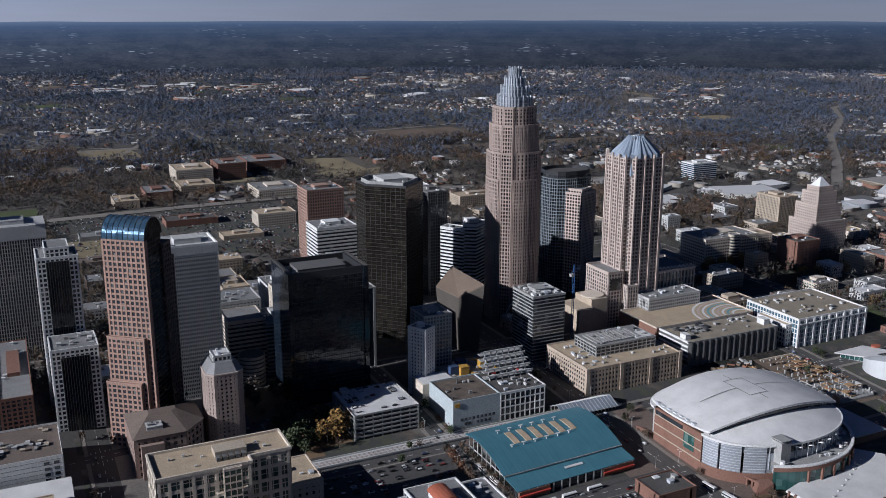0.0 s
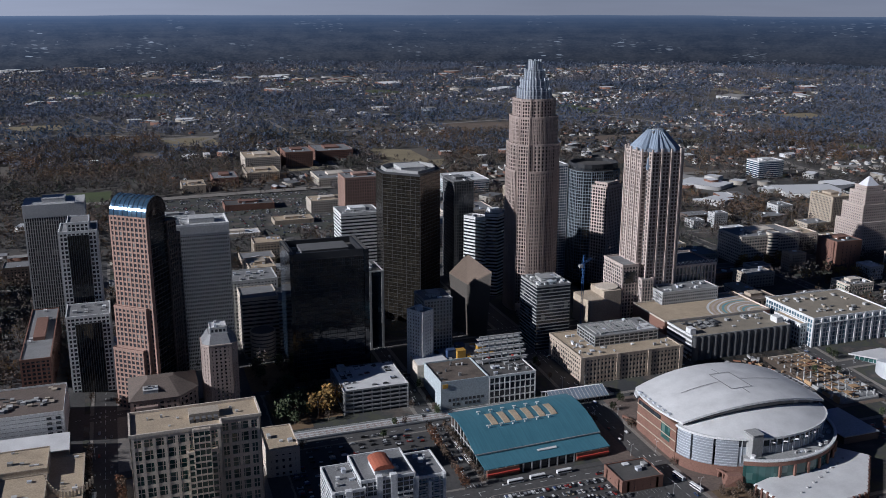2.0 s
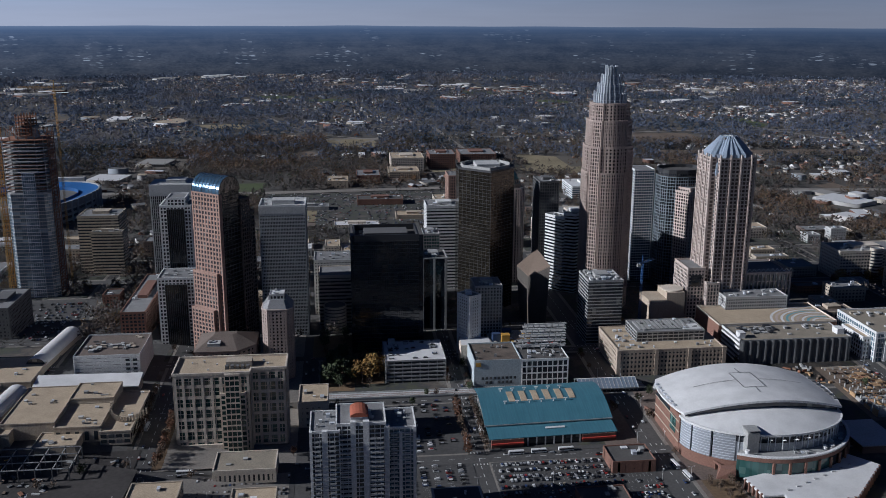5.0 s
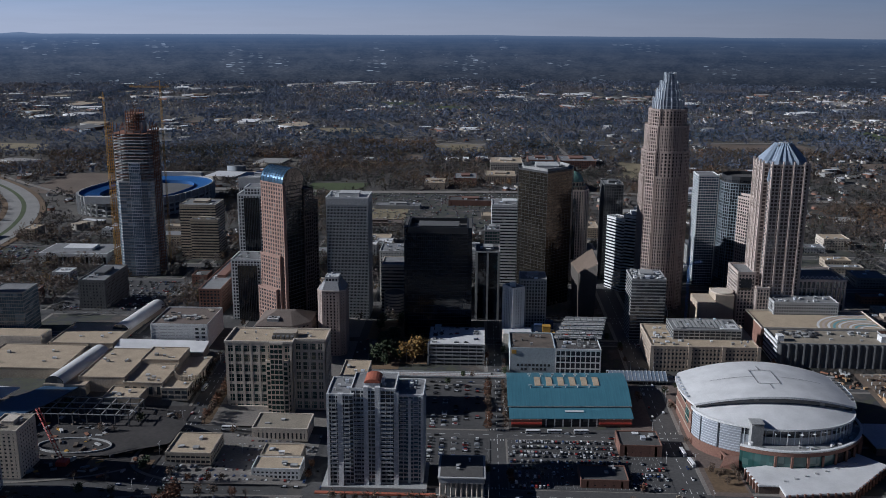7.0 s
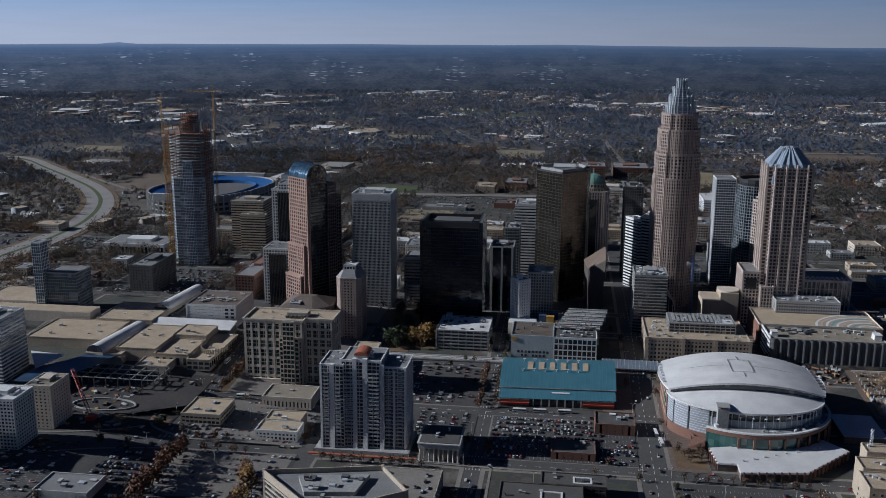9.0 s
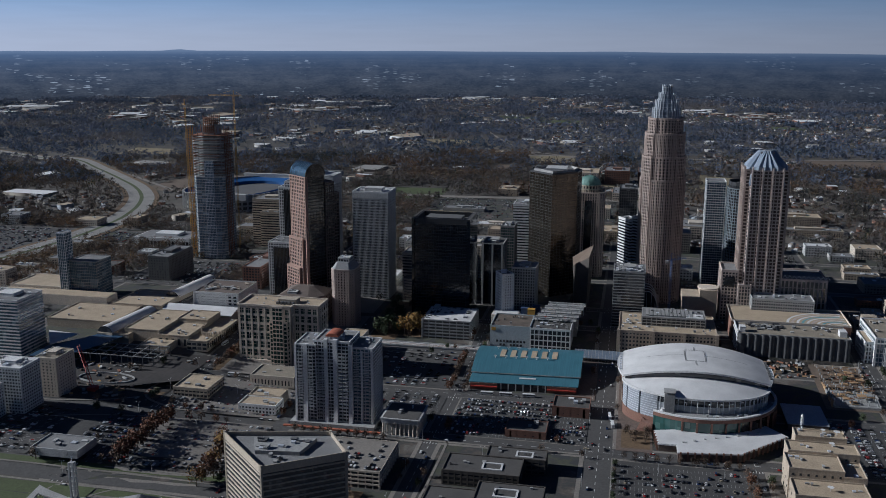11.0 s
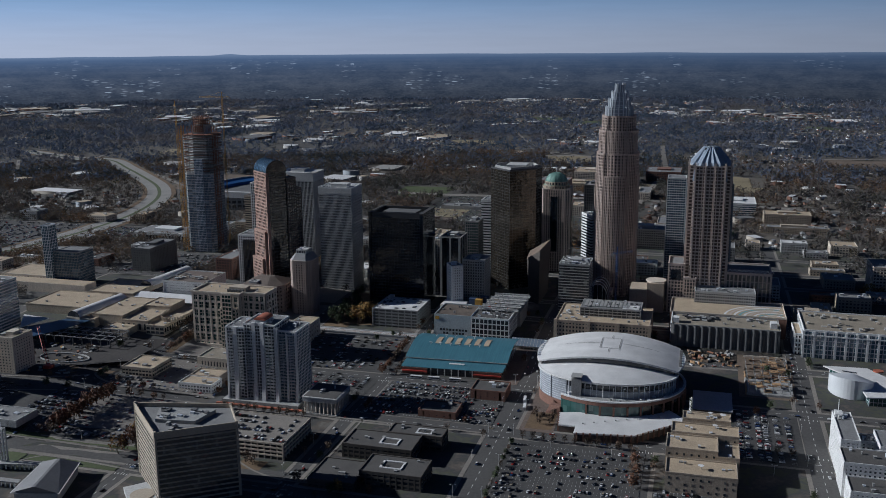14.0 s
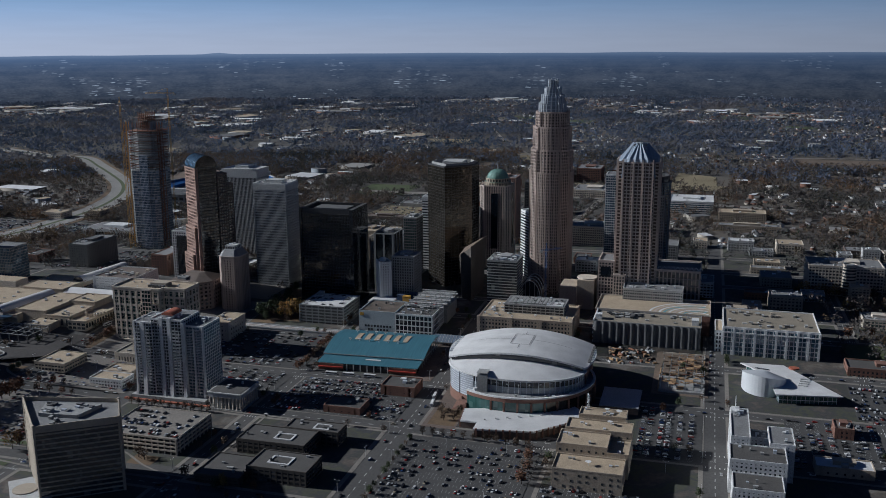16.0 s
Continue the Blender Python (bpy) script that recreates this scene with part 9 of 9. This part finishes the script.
def frame_site():
    """A concrete frame with timber shuttering beside the arena."""
    t = thing("building_site", 661, 580, 1, "concrete frame under construction with timber shuttering", "building site")
    m = Mesh()
    m.slab(640, 682, 534, 630, 0.5, 4.5)
    m.link("basement_slab", GREY, t)
    for i in range(6):
        for j in range(11):
            x, y = 642 + i * 7.6, 537 + j * 9
            c = Mesh()
            c.slab(x - 0.5, x + 0.5, y - 0.5, y + 0.5, 4.5, 9.5)
            c.link("column", GREYW, t)
    rnd = random.Random(4)
    for i in range(5):
        for j in range(10):
            if rnd.random() < 0.3:
                continue
            x, y, z = 642 + i * 7.6, 536 + j * 9, rnd.choice([5.2, 7.0, 9.5])
            c = Mesh()
            c.slab(x - rnd.uniform(0, 1), x + rnd.uniform(5, 7.4), y, y + rnd.uniform(5, 8.8), z, z + 0.5)
            c.link("deck_formwork", rnd.choice([LUMBER, GREY, EARTH, LUMBER]), t)
    for k in range(90):
        x, y, a = rnd.uniform(642, 678), rnd.uniform(536, 626), rnd.choice([0, 0, 1.57, 0.3])
        w = rnd.uniform(2, 8)
        c = Mesh()
        c.box((x, y, 10.0), (w * math.cos(a), w * math.sin(a), 0), (-0.4 * math.sin(a), 0.4 * math.cos(a), 0), (0, 0, rnd.uniform(0.2, 0.9)))
        c.link("timber", rnd.choice([LUMBER, LUMBER, EARTH, RUST]), t)
    for x in (639.6, 681.4):
        for y in range(534, 628, 12):
            if rnd.random() < 0.75:
                c = Mesh()
                c.slab(x, x + 1, y, y + rnd.uniform(7, 11.5), 0.5, rnd.uniform(4, 9.5))
                c.link("shutter_wall", rnd.choice([LUMBER, GREY, EARTH]), t)
    c = Mesh()
    c.slab(640, 682, 629.6, 630.6, 0.5, 9.5)
    c.link("shutter_wall", CREAM, t)
    c = Mesh()
    c.slab(642, 682, 533, 534, 0.5, 4.2)
    c.link("shutter_wall", GREY, t)
    for k in range(60):
        x, y = rnd.uniform(584, 632), rnd.uniform(592, 636)
        c = Mesh()
        a = rnd.uniform(0, 3)
        w, l = rnd.uniform(2, 8), rnd.uniform(0.6, 2.5)
        c.box((x, y, gz(x, y) + 0.4), (w * math.cos(a), w * math.sin(a), 0), (-l * math.sin(a), l * math.cos(a), 0), (0, 0, rnd.uniform(0.5, 2.5)))
        tagged(c.link("pallet", rnd.choice([LUMBER, GREY, GREYW, EARTH, LUMBER, RUST])), "loaded pallet of timber beside the arena", "building material", "pallets on the site")



# ---- church, lawns and the wide street ----
def church():
    """Church with a pitched roof, a low arcade round a court and a slim bell tower."""
    t = thing("church", 118, 205, 0.4, "grey roofed church with a white arcaded court", "church")
    lo, hi = [(97, 227), (109, 176), (144, 184), (126, 233)], [(113, 224), (126, 178), (128, 179), (115, 225)]
    solid(t, inset(lo, 1.5), 0.4, 9, GREYW, "nave_wall")
    solid(t, inset(lo, -0.8), 9, 9.4, GREYW, "eaves")
    solid(t, lo, 9.4, 15, SLATE, "pitched_roof", hi)
    solid(t, [(24, 238), (30, 200), (56, 194), (98, 196), (97, 201), (58, 200), (35, 206), (31, 226), (56, 219), (95, 227), (93, 232), (56, 225), (34, 233)], 5.2, 6.2, GREY, "arcade_roof")
    for ax, ay, bx, by, n in ((26, 237, 31, 202, 8), (31, 203, 57, 196, 7), (57, 196, 97, 198, 10), (33, 230, 56, 222, 6), (56, 222, 94, 229, 10)):
        for i in range(n):
            x, y = ax + (bx - ax) * i / n, ay + (by - ay) * i / n
            m = Mesh()
            m.slab(x - 0.5, x + 0.5, y - 0.5, y + 0.5, 0.4, 5.2)
            m.link("column", WHITE, t)
    u = thing("bell_tower", 61, 226, 0.4, "slim white concrete bell tower beside a church", "tower")
    for dx, dy in ((-1.5, -1.5), (1.5, -1.5), (1.5, 1.5), (-1.5, 1.5)):
        m = Mesh()
        m.slab(61 + dx - 0.6, 61 + dx + 0.6, 226 + dy - 0.6, 226 + dy + 0.6, 0.4, 34)
        m.link("tower_leg", GREYW, u)
    for k in range(9):
        m = Mesh()
        m.slab(59.3, 62.7, 224.3, 227.7, 3 + k * 3.8, 3.5 + k * 3.8)
        m.link("cross_slab", GREYW, u)
    m = Mesh()
    m.tube((61, 226, 34), (61, 226, 39), 0.25, 6)
    m.link("finial", STEEL, u)


church()
drape("road", [strip_x(266, 18, -210, 285)], 0.55, ASPHALT, "wide worn asphalt street past the church", "road")
drape("lawn", [area(-60, 26, 240, 251), area(64, 150, 242, 251), area(-60, 152, 280, 289), area(28, 62, 231, 251)], 0.6, GRASS, "dry olive green winter lawn", "lawn")


def walkway(pts, w, label="pale concrete footway beside the street"):
    """A thin footway that follows a rounded line."""
    fine = []
    for i in range(len(pts) - 1):
        p0, p1, p2, p3 = (Vector(pts[max(0, min(len(pts) - 1, i + k))]) for k in (-1, 0, 1, 2))
        for q in range(6):
            k = q / 6
            fine.append(0.5 * ((2 * p1) + (p2 - p0) * k + (2 * p0 - 5 * p1 + 4 * p2 - p3) * k * k + (3 * p1 - p0 - 3 * p2 + p3) * k ** 3))
    fine.append(Vector(pts[-1]))
    m = Mesh()
    sides = []
    for i, p in enumerate(fine):
        d = (fine[min(i + 1, len(fine) - 1)] - fine[max(i - 1, 0)]).normalized()
        o = Vector((-d.y, d.x)) * w / 2
        sides.append([(q.x, q.y, gz(q.x, q.y) + 0.66) for q in (p - o, p + o)])
    for a, b in zip(sides, sides[1:]):
        m.face(a[0], b[0], b[1], a[1])
    tagged(m.link("footway", PAVE), label, "footway", kind="structure")


for line_pts, wide in (
    ([(-200, 278), (-40, 279), (60, 278), (160, 276)], 2.2),
    ([(-200, 254), (-30, 254), (40, 253), (110, 252), (170, 246)], 2.2),
    ([(26, 240), (30, 250), (46, 252)], 1.6), ([(64, 232), (66, 242), (76, 252)], 1.6),
    ([(150, 403), (97, 403), (60, 404), (32, 412), (12, 424), (4, 440), (6, 462), (24, 480)], 3.0),
    ([(150, 387), (90, 386), (40, 384), (10, 380), (-20, 374), (-60, 362)], 2.4),
    ([(-110, 396), (-60, 402), (-20, 412), (4, 424)], 2.4),
):
    walkway(line_pts, wide)
for line_pts, wide in (
    ([(162, 391), (220, 393), (290, 388), (420, 388)], 2.6),
    ([(215, 292), (230, 288), (260, 270), (290, 262), (330, 266)], 2.0),
    ([(306, 392), (306, 320), (304, 262)], 2.0),
):
    walkway(line_pts, wide)
drape("planting_bed", [area(306, 340, 257, 276), area(240, 262, 272, 288), area(-30, 22, 424, 440)], 0.6, MULCH, "brown leaf litter on a planting bed", "planting bed")


# ---- street lamps ----
def lamp_proto():
    t = tagged(new("street_lamp"), "tall grey street lamp with a double arm", "street lamp", "street lamps")
    LEVEL[t.name] = 0.0
    m = Mesh()
    m.tube((0, 0, 0), (0, 0, 9.5), 0.14, 6)
    m.link("pole", GREYW, t)
    for sgn in (-1, 1):
        m = Mesh()
        m.tube((0, 0, 9.3), (sgn * 1.8, 0, 9.8), 0.07, 4)
        arm = m.link("arm", GREYW, t)
        m = Mesh()
        m.slab(sgn * 1.9 - 0.45, sgn * 1.9 + 0.45, -0.2, 0.2, 9.7, 9.95)
        m.link("lamp_head", WHITE, local=True).parent = arm
    return t


LAMP = lamp_proto()
spots = [(x, y) for x in (22, 284, 422, 444, 682) for y in range(270, 640, 60)] + [(x, y) for x in (480, 530, 655, 340, 90) for y in (285, 365, 450)]
spots = [(x, y) for x, y in spots if free(x, y, 1.5)]
for i, (x, y) in enumerate(spots):
    m = spot(x, y, gz(x, y) + 0.4, 90 * (i % 2))
    if i:
        copy_thing(LAMP, m)
    else:
        LAMP.matrix_basis = m

pit()
frame_site()
tagged(LINES.link("road_markings", PAINT), "white lane and crossing lines on the streets", "road markings", kind="structure")
